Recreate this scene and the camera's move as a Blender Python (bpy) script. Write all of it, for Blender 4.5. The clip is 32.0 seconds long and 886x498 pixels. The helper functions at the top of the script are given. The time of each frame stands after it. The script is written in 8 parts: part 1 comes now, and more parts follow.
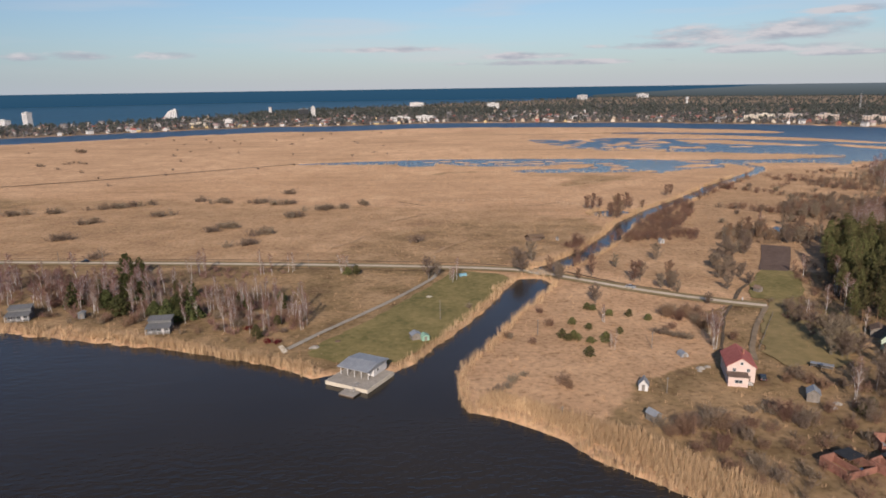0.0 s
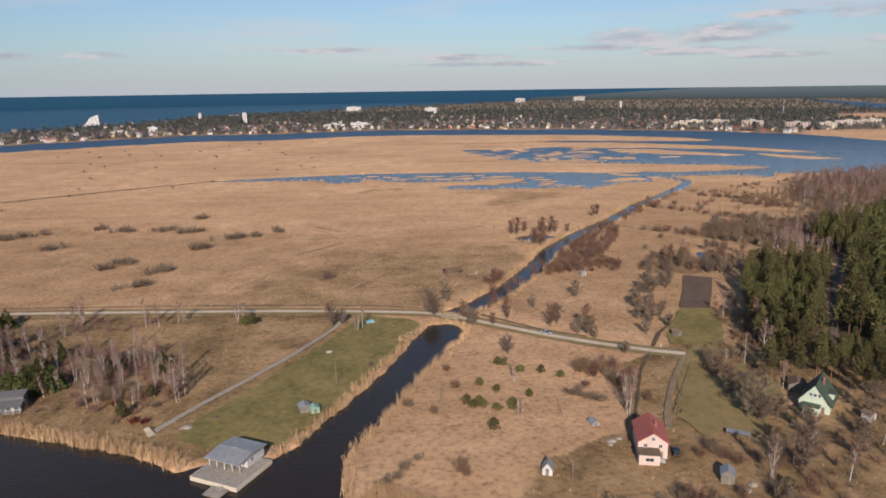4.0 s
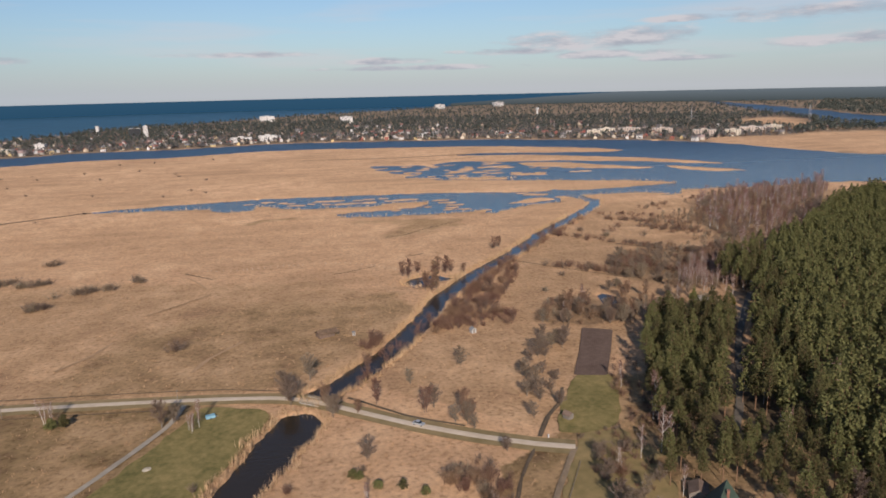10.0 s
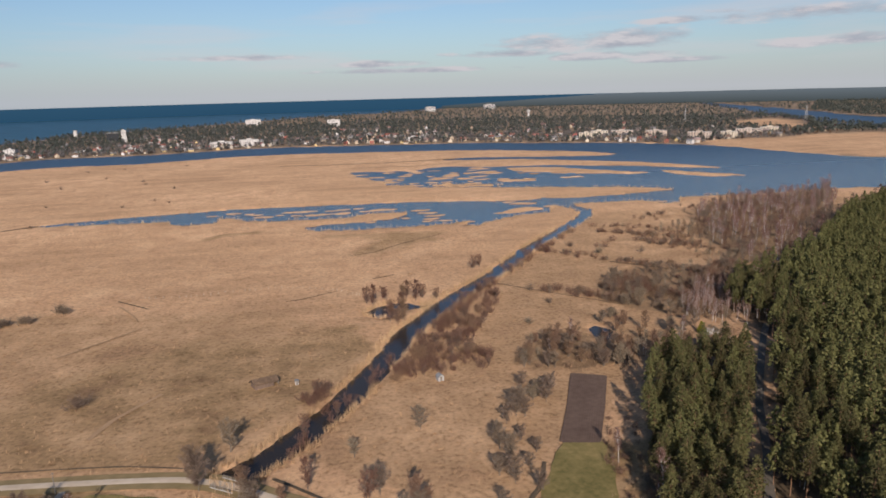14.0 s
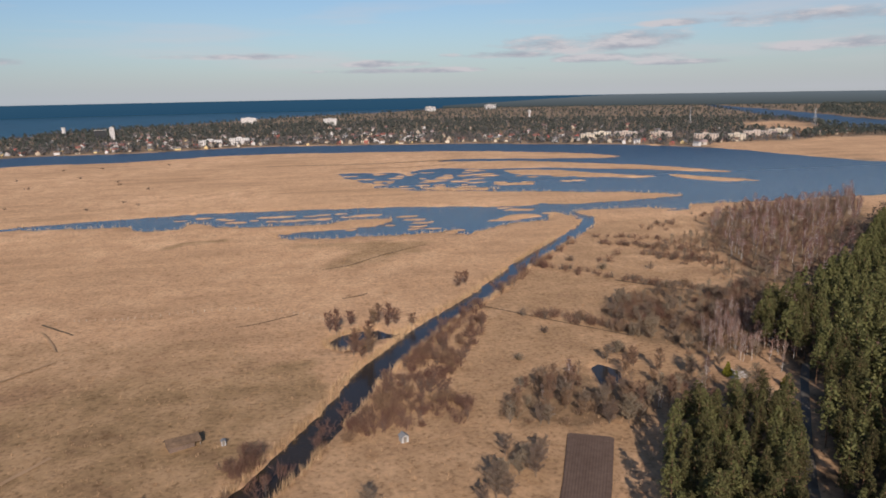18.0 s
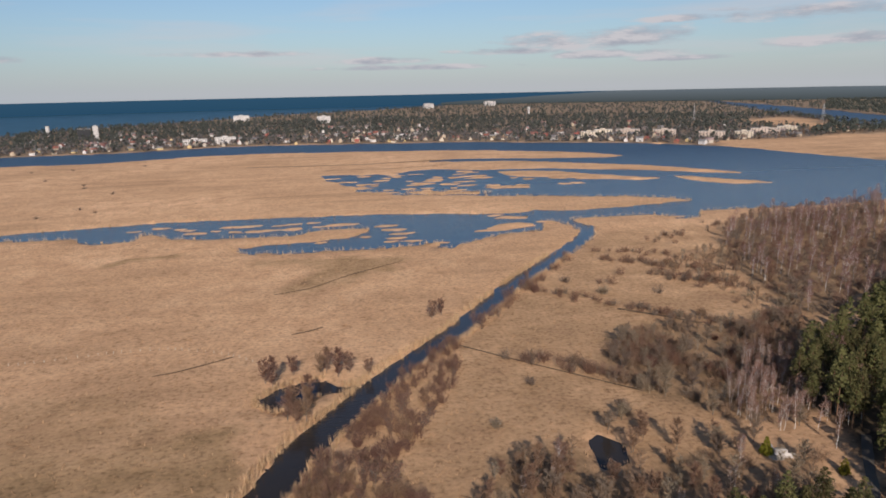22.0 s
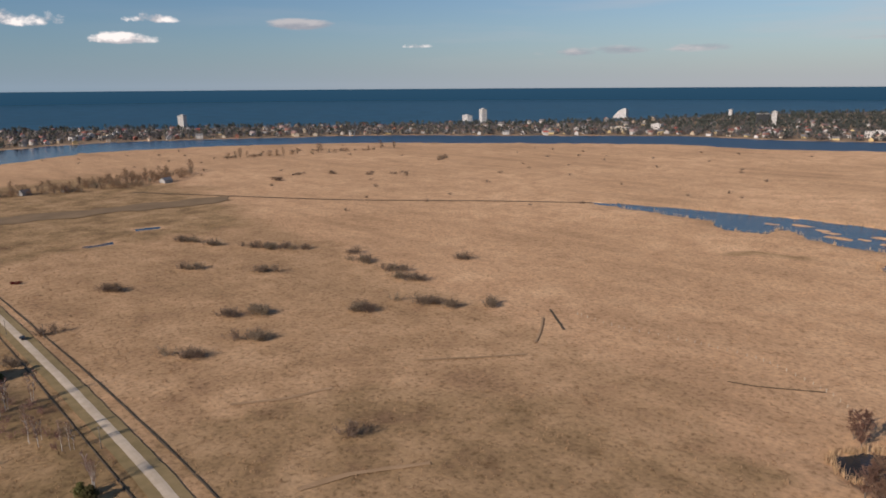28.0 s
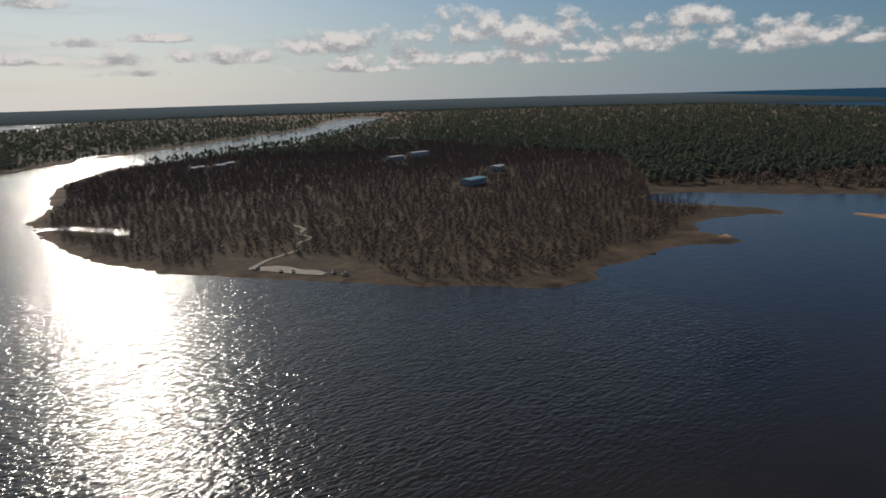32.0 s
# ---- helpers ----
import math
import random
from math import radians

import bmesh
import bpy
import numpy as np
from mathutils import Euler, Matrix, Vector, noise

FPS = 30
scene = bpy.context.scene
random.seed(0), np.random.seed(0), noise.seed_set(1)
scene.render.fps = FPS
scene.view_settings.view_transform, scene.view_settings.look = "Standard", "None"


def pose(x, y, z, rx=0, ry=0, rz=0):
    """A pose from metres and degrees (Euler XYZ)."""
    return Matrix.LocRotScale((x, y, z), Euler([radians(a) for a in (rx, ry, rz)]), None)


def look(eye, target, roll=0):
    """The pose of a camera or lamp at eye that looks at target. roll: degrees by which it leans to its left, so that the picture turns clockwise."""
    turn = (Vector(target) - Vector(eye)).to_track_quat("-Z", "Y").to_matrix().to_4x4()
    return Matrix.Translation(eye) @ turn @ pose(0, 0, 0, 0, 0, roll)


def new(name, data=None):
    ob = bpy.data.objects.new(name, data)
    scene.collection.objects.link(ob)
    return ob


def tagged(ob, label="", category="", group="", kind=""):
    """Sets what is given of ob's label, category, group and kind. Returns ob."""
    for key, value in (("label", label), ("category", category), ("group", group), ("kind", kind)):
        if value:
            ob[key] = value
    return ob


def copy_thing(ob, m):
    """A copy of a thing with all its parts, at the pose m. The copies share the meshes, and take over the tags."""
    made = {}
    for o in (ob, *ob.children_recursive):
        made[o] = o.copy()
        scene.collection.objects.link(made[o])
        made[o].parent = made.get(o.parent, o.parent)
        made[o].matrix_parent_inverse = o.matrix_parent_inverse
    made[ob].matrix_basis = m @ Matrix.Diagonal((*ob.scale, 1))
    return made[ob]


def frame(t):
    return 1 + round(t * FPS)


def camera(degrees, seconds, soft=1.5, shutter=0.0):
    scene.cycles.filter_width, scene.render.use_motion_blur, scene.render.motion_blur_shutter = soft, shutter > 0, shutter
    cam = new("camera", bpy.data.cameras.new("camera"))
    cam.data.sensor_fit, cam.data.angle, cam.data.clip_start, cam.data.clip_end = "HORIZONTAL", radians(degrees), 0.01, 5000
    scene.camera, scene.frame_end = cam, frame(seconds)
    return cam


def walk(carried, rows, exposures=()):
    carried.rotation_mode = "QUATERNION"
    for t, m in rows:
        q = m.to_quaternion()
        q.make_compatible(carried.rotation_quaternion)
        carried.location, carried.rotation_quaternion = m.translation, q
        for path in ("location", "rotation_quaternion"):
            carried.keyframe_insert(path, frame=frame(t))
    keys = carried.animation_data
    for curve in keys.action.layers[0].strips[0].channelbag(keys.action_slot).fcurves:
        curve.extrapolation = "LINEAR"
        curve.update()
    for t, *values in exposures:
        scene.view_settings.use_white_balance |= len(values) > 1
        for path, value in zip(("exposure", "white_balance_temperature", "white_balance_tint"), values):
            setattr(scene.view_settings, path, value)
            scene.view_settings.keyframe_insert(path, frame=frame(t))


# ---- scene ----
cam = camera(66.24, 32.0, soft=1.7)
PATH = [
    (0, (0.00, 0.00, 86.00), (0.01, 194.57, 39.69), -0.82),
    (0.5, (2.39, 3.40, 87.38), (2.39, 197.95, 41.01), -0.76),
    (1, (4.64, 6.79, 88.78), (4.73, 201.35, 42.43), -0.78),
    (1.5, (6.62, 10.11, 90.17), (6.88, 204.68, 43.88), -0.87),
    (2, (8.48, 13.46, 91.74), (9.85, 208.06, 45.61), -0.89),
    (2.5, (10.44, 16.78, 93.47), (15.14, 211.34, 47.36), -0.91),
    (3, (12.52, 19.90, 95.23), (20.97, 214.33, 49.11), -0.90),
    (3.5, (14.85, 22.59, 96.92), (26.76, 216.83, 50.78), -0.81),
    (4, (17.42, 24.98, 98.66), (33.80, 218.88, 52.44), -0.80),
    (4.5, (19.88, 27.17, 100.37), (44.71, 220.20, 54.29), -0.75),
    (6.5, (30.94, 37.92, 107.67), (65.80, 229.38, 61.54), -0.83),
    (7, (33.86, 41.24, 109.32), (69.09, 232.64, 63.22), -0.94),
    (7.5, (36.63, 44.73, 110.90), (72.15, 236.10, 64.90), -0.96),
    (8, (39.14, 48.43, 112.07), (74.88, 239.80, 66.23), -0.99),
    (8.5, (41.50, 52.37, 112.50), (77.31, 243.66, 66.37), -0.97),
    (9, (43.87, 56.96, 112.50), (80.15, 248.25, 66.79), -1.14),
    (9.5, (46.44, 62.41, 112.69), (83.20, 253.64, 67.12), -1.21),
    (10, (49.09, 68.48, 112.89), (86.37, 259.62, 67.36), -1.30),
    (10.5, (51.84, 74.88, 113.10), (89.53, 265.98, 67.71), -1.41),
    (11, (54.80, 81.40, 113.18), (92.57, 272.49, 67.80), -1.46),
    (11.5, (57.94, 88.00, 113.21), (96.17, 279.02, 67.94), -1.57),
    (12, (61.09, 94.43, 113.19), (99.47, 285.41, 67.87), -1.62),
    (12.5, (64.25, 100.74, 113.01), (102.85, 291.72, 67.87), -1.60),
    (13, (67.21, 106.88, 112.70), (106.00, 297.84, 67.65), -1.56),
    (13.5, (70.05, 113.02, 112.18), (109.05, 303.97, 67.25), -1.52),
    (14, (72.69, 119.30, 111.52), (111.85, 310.22, 66.61), -1.50),
    (14.5, (75.27, 125.82, 110.91), (114.59, 316.72, 66.08), -1.42),
    (16.5, (86.03, 152.54, 107.72), (125.41, 343.48, 63.09), -1.12),
    (17, (88.90, 158.81, 107.28), (128.16, 349.79, 62.73), -1.17),
    (17.5, (91.87, 165.14, 107.05), (130.80, 356.16, 62.35), -1.17),
    (18, (94.79, 171.56, 107.17), (133.69, 362.55, 62.38), -1.04),
    (18.5, (97.63, 178.12, 107.23), (136.53, 369.08, 62.28), -0.99),
    (19, (100.56, 184.89, 107.19), (139.43, 375.81, 62.06), -0.89),
    (19.5, (103.60, 191.86, 106.91), (142.28, 382.79, 61.63), -0.90),
    (20, (107.10, 199.22, 106.65), (145.48, 390.17, 61.23), -0.93),
    (20.5, (110.90, 206.77, 106.42), (149.34, 397.70, 60.94), -1.01),
    (21, (114.70, 214.37, 106.21), (152.96, 405.32, 60.67), -1.13),
    (21.5, (118.23, 221.86, 106.01), (156.75, 412.73, 60.38), -1.18),
    (22, (121.55, 229.09, 105.87), (160.05, 419.96, 60.22), -1.21),
    (22.5, (124.81, 235.79, 105.85), (163.26, 426.69, 60.26), -1.27),
    (23, (127.87, 241.63, 105.96), (166.35, 432.48, 60.23), -1.30),
    (23.5, (130.51, 246.34, 106.22), (168.87, 437.57, 61.96), -1.10),
    (24, (132.66, 250.17, 106.46), (172.08, 440.81, 60.59), -0.98),
    (24.5, (134.28, 253.36, 106.57), (176.15, 443.39, 60.35), -0.86),
    (26.5, (132.24, 251.80, 105.16), (89.81, 441.60, 58.50), -0.60),
    (27, (132.16, 251.78, 105.07), (57.96, 431.54, 58.38), -0.53),
    (27.5, (132.05, 252.00, 105.33), (29.23, 417.06, 58.59), -0.40),
    (28, (131.95, 252.05, 105.70), (3.60, 398.03, 58.62), -0.39),
    (28.5, (132.00, 252.03, 106.00), (-22.29, 370.28, 58.98), -0.43),
    (29, (132.27, 251.78, 106.16), (-43.25, 335.39, 59.23), -0.71),
    (29.5, (132.34, 251.64, 106.17), (-58.25, 290.67, 59.78), -1.14),
    (30, (132.23, 251.53, 106.33), (-62.39, 245.34, 60.66), -1.44),
    (30.5, (132.06, 251.54, 106.53), (-55.41, 198.36, 61.48), -1.61),
    (31, (132.16, 251.58, 106.75), (-37.81, 156.09, 62.11), -1.63),
    (31.5, (132.47, 251.49, 106.81), (-9.22, 117.48, 62.50), -1.66),
    (32, (132.88, 251.33, 106.92), (26.23, 88.03, 62.62), -1.61),
]
EXPOSURES = [(0, 0.18, 6750, 18), (14, 0.12, 6750, 18), (22, 0.06, 6750, 18), (26, 0.0, 6800, 18), (27, -0.08, 6820, 18), (28, -0.06, 6850, 18), (29, 0.04, 7050, 18), (30, 0.44, 7350, 18), (31, 0.60, 7350, 17), (32, -0.72, 6600, 13)]
walk(cam, [(t, look(eye, target, roll)) for t, eye, target, roll in PATH], EXPOSURES)

# ---- light: late winter sun, low in the south, under a blue sky with small clouds ----
SUN_BEARING, SUN_HEIGHT = 187.0, 27.0

# heaped clouds as (bearing, height, half width, half height) in degrees, all round the horizon
CUMULUS = [(-93.5, 3.3, 3.6, 0.45), (-85.0, 4.1, 4.2, 0.5), (-75.3, 4.5, 6.0, 0.6), (-63.1, 4.8, 1.6, 0.35), (-65.1, 3.3, 2.0, 0.4), (-43.2, 3.0, 1.0, 0.25), (-101.9, 3.3, 1.6, 0.45), (-101.0, 5.5, 3.8, 0.75), (-107.5, 3.8, 3.2, 0.75),
           (-111.5, 2.2, 1.4, 0.35), (-115.4, 2.9, 1.8, 0.35), (-127.0, 5.0, 2.6, 0.9), (-121.4, 3.2, 5.0, 1.3), (-131.4, 3.4, 5.6, 1.2), (-141.1, 4.3, 6.5, 1.8), (-144.8, 2.7, 9.0, 0.7), (-154.8, 4.0, 4.2, 1.0), (-153.1, 2.2, 5.0, 0.45),
           (-163.5, 3.2, 3.6, 0.75), (-172.3, 3.0, 3.4, 0.7), (-167.9, 4.6, 2.4, 0.4), (-173.6, 4.2, 2.0, 0.45), (-176.8, 6.8, 2.6, 0.5), (-170.1, 2.1, 3.0, 0.4), (-149.0, 3.2, 4.0, 0.6), (-137.0, 2.4, 4.0, 0.4), (-178.5, 3.0, 3.5, 0.5), (172.0, 3.4, 5.0, 0.9), (160.0, 4.2, 5.5, 1.0), (147.0, 3.1, 6.0, 0.8)]
# long grey banks with soft ends
BANKS = [(24.2, 3.6, 7.0, 0.75), (37.9, 4.8, 6.0, 0.55), (26.1, 2.45, 4.5, 0.35), (16.9, 2.9, 4.0, 0.30), (41.5, 2.9, 4.5, 0.40), (6.9, 2.35, 3.6, 0.26), (29.9, 2.0, 4.0, 0.22), (-26.7, 2.5, 2.0, 0.28), (-31.2, 2.4, 2.0, 0.32), (-21.3, 2.6, 2.2, 0.28), (-4.5, 3.0, 6.0, 0.22),
         (30.5, 4.9, 3.4, 0.25), (-52.6, 4.6, 2.4, 0.35), (10.0, 1.8, 8.0, 0.2), (56.0, 3.6, 8.0, 0.7), (70.0, 4.6, 7.0, 0.7)]


def build_world():
    w = bpy.data.worlds.new("sky")
    scene.world = w
    w.use_nodes = True
    n, l = w.node_tree.nodes, w.node_tree.links
    n.clear()
    out, bg = n.new("ShaderNodeOutputWorld"), n.new("ShaderNodeBackground")
    sky = n.new("ShaderNodeTexSky")
    sky.sky_type, sky.sun_disc = "NISHITA", False
    sky.sun_elevation, sky.sun_rotation = radians(SUN_HEIGHT), radians(SUN_BEARING)
    sky.air_density, sky.dust_density, sky.ozone_density = 1.0, 0.6, 2.0
    co, sep = n.new("ShaderNodeTexCoord"), n.new("ShaderNodeSeparateXYZ")
    l.new(co.outputs["Generated"], sep.inputs[0])

    def math_node(op, a, b=None, clamp=False):
        m = n.new("ShaderNodeMath")
        m.operation, m.use_clamp = op, clamp
        for k, v in enumerate((a, b)):
            if v is None:
                continue
            if isinstance(v, (int, float)):
                m.inputs[k].default_value = v
            else:
                l.new(v, m.inputs[k])
        return m.outputs[0]

    x, y, z = sep.outputs
    band = math_node("MULTIPLY", math_node("SMOOTH_MIN", math_node("MULTIPLY", math_node("SUBTRACT", z, 0.012), 26.0), math_node("MULTIPLY", math_node("SUBTRACT", 0.175, z), 12.0)), 1.0, True)
    south = math_node("MAXIMUM", math_node("MULTIPLY", y, -1.0), 0.0)
    west = math_node("MAXIMUM", math_node("MULTIPLY", x, -1.0), 0.0)
    bearing = math_node("MULTIPLY", math_node("ARCTAN2", x, y), 180 / math.pi)
    height = math_node("MULTIPLY", z, 180 / math.pi)

    def lumps(scale, stretch, rise=0.0, detail=6.0):
        at = n.new("ShaderNodeCombineXYZ")
        l.new(x, at.inputs[0]), l.new(y, at.inputs[1]), l.new(math_node("MULTIPLY_ADD", z, stretch), at.inputs[2])
        at.inputs[2].links[0].from_node.inputs[2].default_value = rise * stretch
        k = n.new("ShaderNodeTexNoise")
        k.inputs["Scale"].default_value, k.inputs["Detail"].default_value, k.inputs["Roughness"].default_value = scale, detail, 0.6
        l.new(at.outputs[0], k.inputs["Vector"])
        return math_node("SUBTRACT", k.outputs["Fac"], 0.5)

    def heap_of(clouds, foot, wander):
        """How far inside the nearest of the clouds: 0 in its middle, 1 at its edge."""
        b2, near = math_node("MULTIPLY_ADD", wander, 3.0), None
        l.new(bearing, b2.node.inputs[2])
        for az, el, w, h in clouds:
            u = math_node("MULTIPLY", math_node("SUBTRACT", b2, az), 0.85 / w)
            v = math_node("SUBTRACT", height, el)
            v = math_node("MAXIMUM", math_node("MULTIPLY", v, 0.75 / h), math_node("MULTIPLY", v, -foot * 0.75 / h))
            q = math_node("ADD", math_node("MULTIPLY", u, u), math_node("MULTIPLY", v, v))
            near = q if near is None else math_node("MINIMUM", near, q)
        return near

    # long thin veils
    comb2 = n.new("ShaderNodeCombineXYZ")
    l.new(x, comb2.inputs[0]), l.new(y, comb2.inputs[1]), l.new(math_node("MULTIPLY", z, 11.0), comb2.inputs[2])
    thin = n.new("ShaderNodeTexNoise")
    thin.inputs["Scale"].default_value, thin.inputs["Detail"].default_value = 3.2, 6.0
    l.new(comb2.outputs[0], thin.inputs["Vector"])
    veil = math_node("MULTIPLY", math_node("MULTIPLY", math_node("SUBTRACT", thin.outputs["Fac"], 0.52), 3.2, True), math_node("MULTIPLY", band, math_node("SUBTRACT", 0.75, math_node("MULTIPLY", west, 0.75))), True)
    mix1, tint = n.new("ShaderNodeMix"), n.new("ShaderNodeMix")
    for m in (mix1, tint):
        m.data_type = "RGBA"
    tint.blend_type = "MULTIPLY"
    tint.inputs["Factor"].default_value = 1.0
    tint.inputs["B"].default_value = (0.72, 0.95, 1.12, 1)
    l.new(sky.outputs[0], tint.inputs["A"])
    haze = n.new("ShaderNodeMix")
    haze.data_type = "RGBA"
    # the haze whitens towards the sun
    near_sun = n.new("ShaderNodeMix")
    near_sun.data_type = "RGBA"
    near_sun.inputs["A"].default_value, near_sun.inputs["B"].default_value = (5.2, 5.8, 6.2, 1), (12.5, 12.2, 11.8, 1)
    l.new(math_node("POWER", south, 4.0), near_sun.inputs["Factor"])
    l.new(near_sun.outputs["Result"], haze.inputs["B"])
    l.new(tint.outputs["Result"], haze.inputs["A"])
    low = math_node("POWER", 2.718, math_node("MULTIPLY", math_node("ABSOLUTE", z), math_node("SUBTRACT", math_node("MULTIPLY", math_node("POWER", south, 2.0), 10.0), 15.0)))
    l.new(math_node("MULTIPLY", low, 0.93), haze.inputs["Factor"])
    clear = n.new("ShaderNodeMix")
    clear.data_type, clear.blend_type = "RGBA", "MULTIPLY"
    clear.inputs["B"].default_value = (0.60, 0.78, 0.93, 1)
    l.new(haze.outputs["Result"], clear.inputs["A"]), l.new(math_node("POWER", west, 2.0), clear.inputs["Factor"])
    l.new(clear.outputs["Result"], mix1.inputs["A"])
    mix1.inputs["B"].default_value = (6.5, 6.6, 6.9, 1)
    l.new(veil, mix1.inputs["Factor"])
    got = mix1.outputs["Result"]
    fine, above = lumps(26.0, 1.5), lumps(26.0, 1.5, 0.011)
    soft, soft_above = lumps(12.0, 5.0), lumps(12.0, 5.0, 0.008)
    for clouds, foot, edge, top, ruffle, gain, dark, bright in ((BANKS, 1.3, soft, soft_above, 4.6, 1.0, (4.1, 4.6, 5.3), (6.4, 6.6, 6.9)), (CUMULUS, 2.3, fine, above, 5.2, 1.1, (6.8, 6.9, 7.2), (13.4, 13.0, 12.5))):
        over = heap_of(clouds, foot, edge)
        deep = math_node("ADD", math_node("SUBTRACT", 1.0, over), math_node("MULTIPLY", edge, ruffle))
        cover = math_node("MULTIPLY", math_node("MULTIPLY", deep, gain, True), 0.93)
        under = heap_of([(az, el - 0.3 * h, w, h) for az, el, w, h in clouds], foot, edge) if clouds is CUMULUS else over
        lit = math_node("ADD", math_node("ADD", math_node("MULTIPLY", math_node("SUBTRACT", edge, top), 3.4), 0.40), math_node("MULTIPLY", math_node("SUBTRACT", under, over), 0.55), True)
        ramp = n.new("ShaderNodeValToRGB")
        ramp.color_ramp.elements[0].position, ramp.color_ramp.elements[0].color = 0.15, (*dark, 1)
        ramp.color_ramp.elements[1].position, ramp.color_ramp.elements[1].color = 0.75, (*bright, 1)
        l.new(lit, ramp.inputs[0])
        m = n.new("ShaderNodeMix")
        m.data_type = "RGBA"
        l.new(got, m.inputs["A"]), l.new(ramp.outputs[0], m.inputs["B"]), l.new(cover, m.inputs["Factor"])
        got = m.outputs["Result"]
    pale = n.new("ShaderNodeHueSaturation")
    l.new(math_node("SUBTRACT", 1.0, math_node("MULTIPLY", math_node("MULTIPLY", math_node("SUBTRACT", z, 0.13), 4.0, True), 0.08)), pale.inputs["Saturation"])
    l.new(got, pale.inputs["Color"])
    l.new(pale.outputs[0], bg.inputs[0])
    bg.inputs[1].default_value = 0.082
    l.new(bg.outputs[0], out.inputs[0])


build_world()
sun = new("sun", bpy.data.lights.new("sun", "SUN"))
sun.data.energy, sun.data.angle, sun.data.color = 4.6, radians(0.6), (1.0, 0.93, 0.82)
_b, _h = radians(SUN_BEARING), radians(SUN_HEIGHT)
SUN_AT = Vector((math.sin(_b) * math.cos(_h), math.cos(_b) * math.cos(_h), math.sin(_h)))
sun.matrix_world = look(SUN_AT * 300, (0, 0, 0))

# ---- materials ----
def nodes_of(name, rough=0.9, metal=0.0, spec=0.3):
    m = bpy.data.materials.new(name)
    m.use_nodes = True
    t = m.node_tree
    b = t.nodes["Principled BSDF"]
    b.inputs["Roughness"].default_value, b.inputs["Metallic"].default_value = rough, metal
    b.inputs["Specular IOR Level"].default_value = spec
    return m, t, b


def noise_node(t, scale, detail=4.0, vec=None, rough=0.55, stretch=None):
    k = t.nodes.new("ShaderNodeTexNoise")
    k.inputs["Scale"].default_value, k.inputs["Detail"].default_value, k.inputs["Roughness"].default_value = scale, detail, rough
    if vec is None:
        g = t.nodes.new("ShaderNodeNewGeometry")
        vec = g.outputs["Position"]
    if stretch:
        mp = t.nodes.new("ShaderNodeMapping")
        mp.inputs["Rotation"].default_value, mp.inputs["Scale"].default_value = (0, 0, stretch[0]), stretch[1:]
        t.links.new(vec, mp.inputs["Vector"])
        vec = mp.outputs[0]
    t.links.new(vec, k.inputs["Vector"])
    return k.outputs["Fac"]


def ramp_node(t, fac, stops):
    r = t.nodes.new("ShaderNodeValToRGB")
    e = r.color_ramp.elements
    e[0].position, e[0].color = stops[0][0], (*stops[0][1], 1)
    e[1].position, e[1].color = stops[-1][0], (*stops[-1][1], 1)
    for p, c in stops[1:-1]:
        k = e.new(p)
        k.color = (*c, 1)
    t.links.new(fac, r.inputs[0])
    return r.outputs[0]


def mix_node(t, fac, a, b, kind="MIX"):
    m = t.nodes.new("ShaderNodeMix")
    m.data_type, m.blend_type = "RGBA", kind
    for key, v in (("Factor", fac), ("A", a), ("B", b)):
        if isinstance(v, (int, float)):
            m.inputs[key].default_value = v
        elif isinstance(v, tuple):
            m.inputs[key].default_value = (*v, 1)
        else:
            t.links.new(v, m.inputs[key])
    return m.outputs["Result"]


def bump_node(t, b, height, strength, distance):
    k = t.nodes.new("ShaderNodeBump")
    k.inputs["Strength"].default_value, k.inputs["Distance"].default_value = strength, distance
    t.links.new(height, k.inputs["Height"])
    t.links.new(k.outputs[0], b.inputs["Normal"])


def plain(name, dark, light, scale=2.0, rough=0.85, metal=0.0, vary=0.0, spec=0.3, bump=0.0, local=False):
    """A worn surface between two colours at two scales; vary: how far single objects differ."""
    m, t, b = nodes_of(name, rough, metal, spec)
    vec = None
    if local:
        vec = t.nodes.new("ShaderNodeTexCoord").outputs["Object"]
    f = noise_node(t, scale, 6.0, vec)
    f2 = noise_node(t, scale * 0.13, 3.0, vec)
    add = t.nodes.new("ShaderNodeMath")
    add.operation = "MULTIPLY_ADD"
    t.links.new(f2, add.inputs[0])
    add.inputs[1].default_value = 0.8
    t.links.new(f, add.inputs[2])
    half = t.nodes.new("ShaderNodeMath")
    half.operation = "MULTIPLY"
    half.inputs[1].default_value = 0.56
    t.links.new(add.outputs[0], half.inputs[0])
    c = ramp_node(t, half.outputs[0], [(0.32, dark), (0.68, light)])
    if vary:
        info = t.nodes.new("ShaderNodeObjectInfo")
        hsv = t.nodes.new("ShaderNodeHueSaturation")
        mr = t.nodes.new("ShaderNodeMapRange")
        mr.inputs["To Min"].default_value, mr.inputs["To Max"].default_value = 1 - vary, 1 + vary
        t.links.new(info.outputs["Random"], mr.inputs["Value"])
        t.links.new(mr.outputs[0], hsv.inputs["Value"])
        t.links.new(c, hsv.inputs["Color"])
        c = hsv.outputs[0]
    t.links.new(c, b.inputs["Base Color"])
    if bump:
        bump_node(t, b, f, 0.6, bump)
    return m


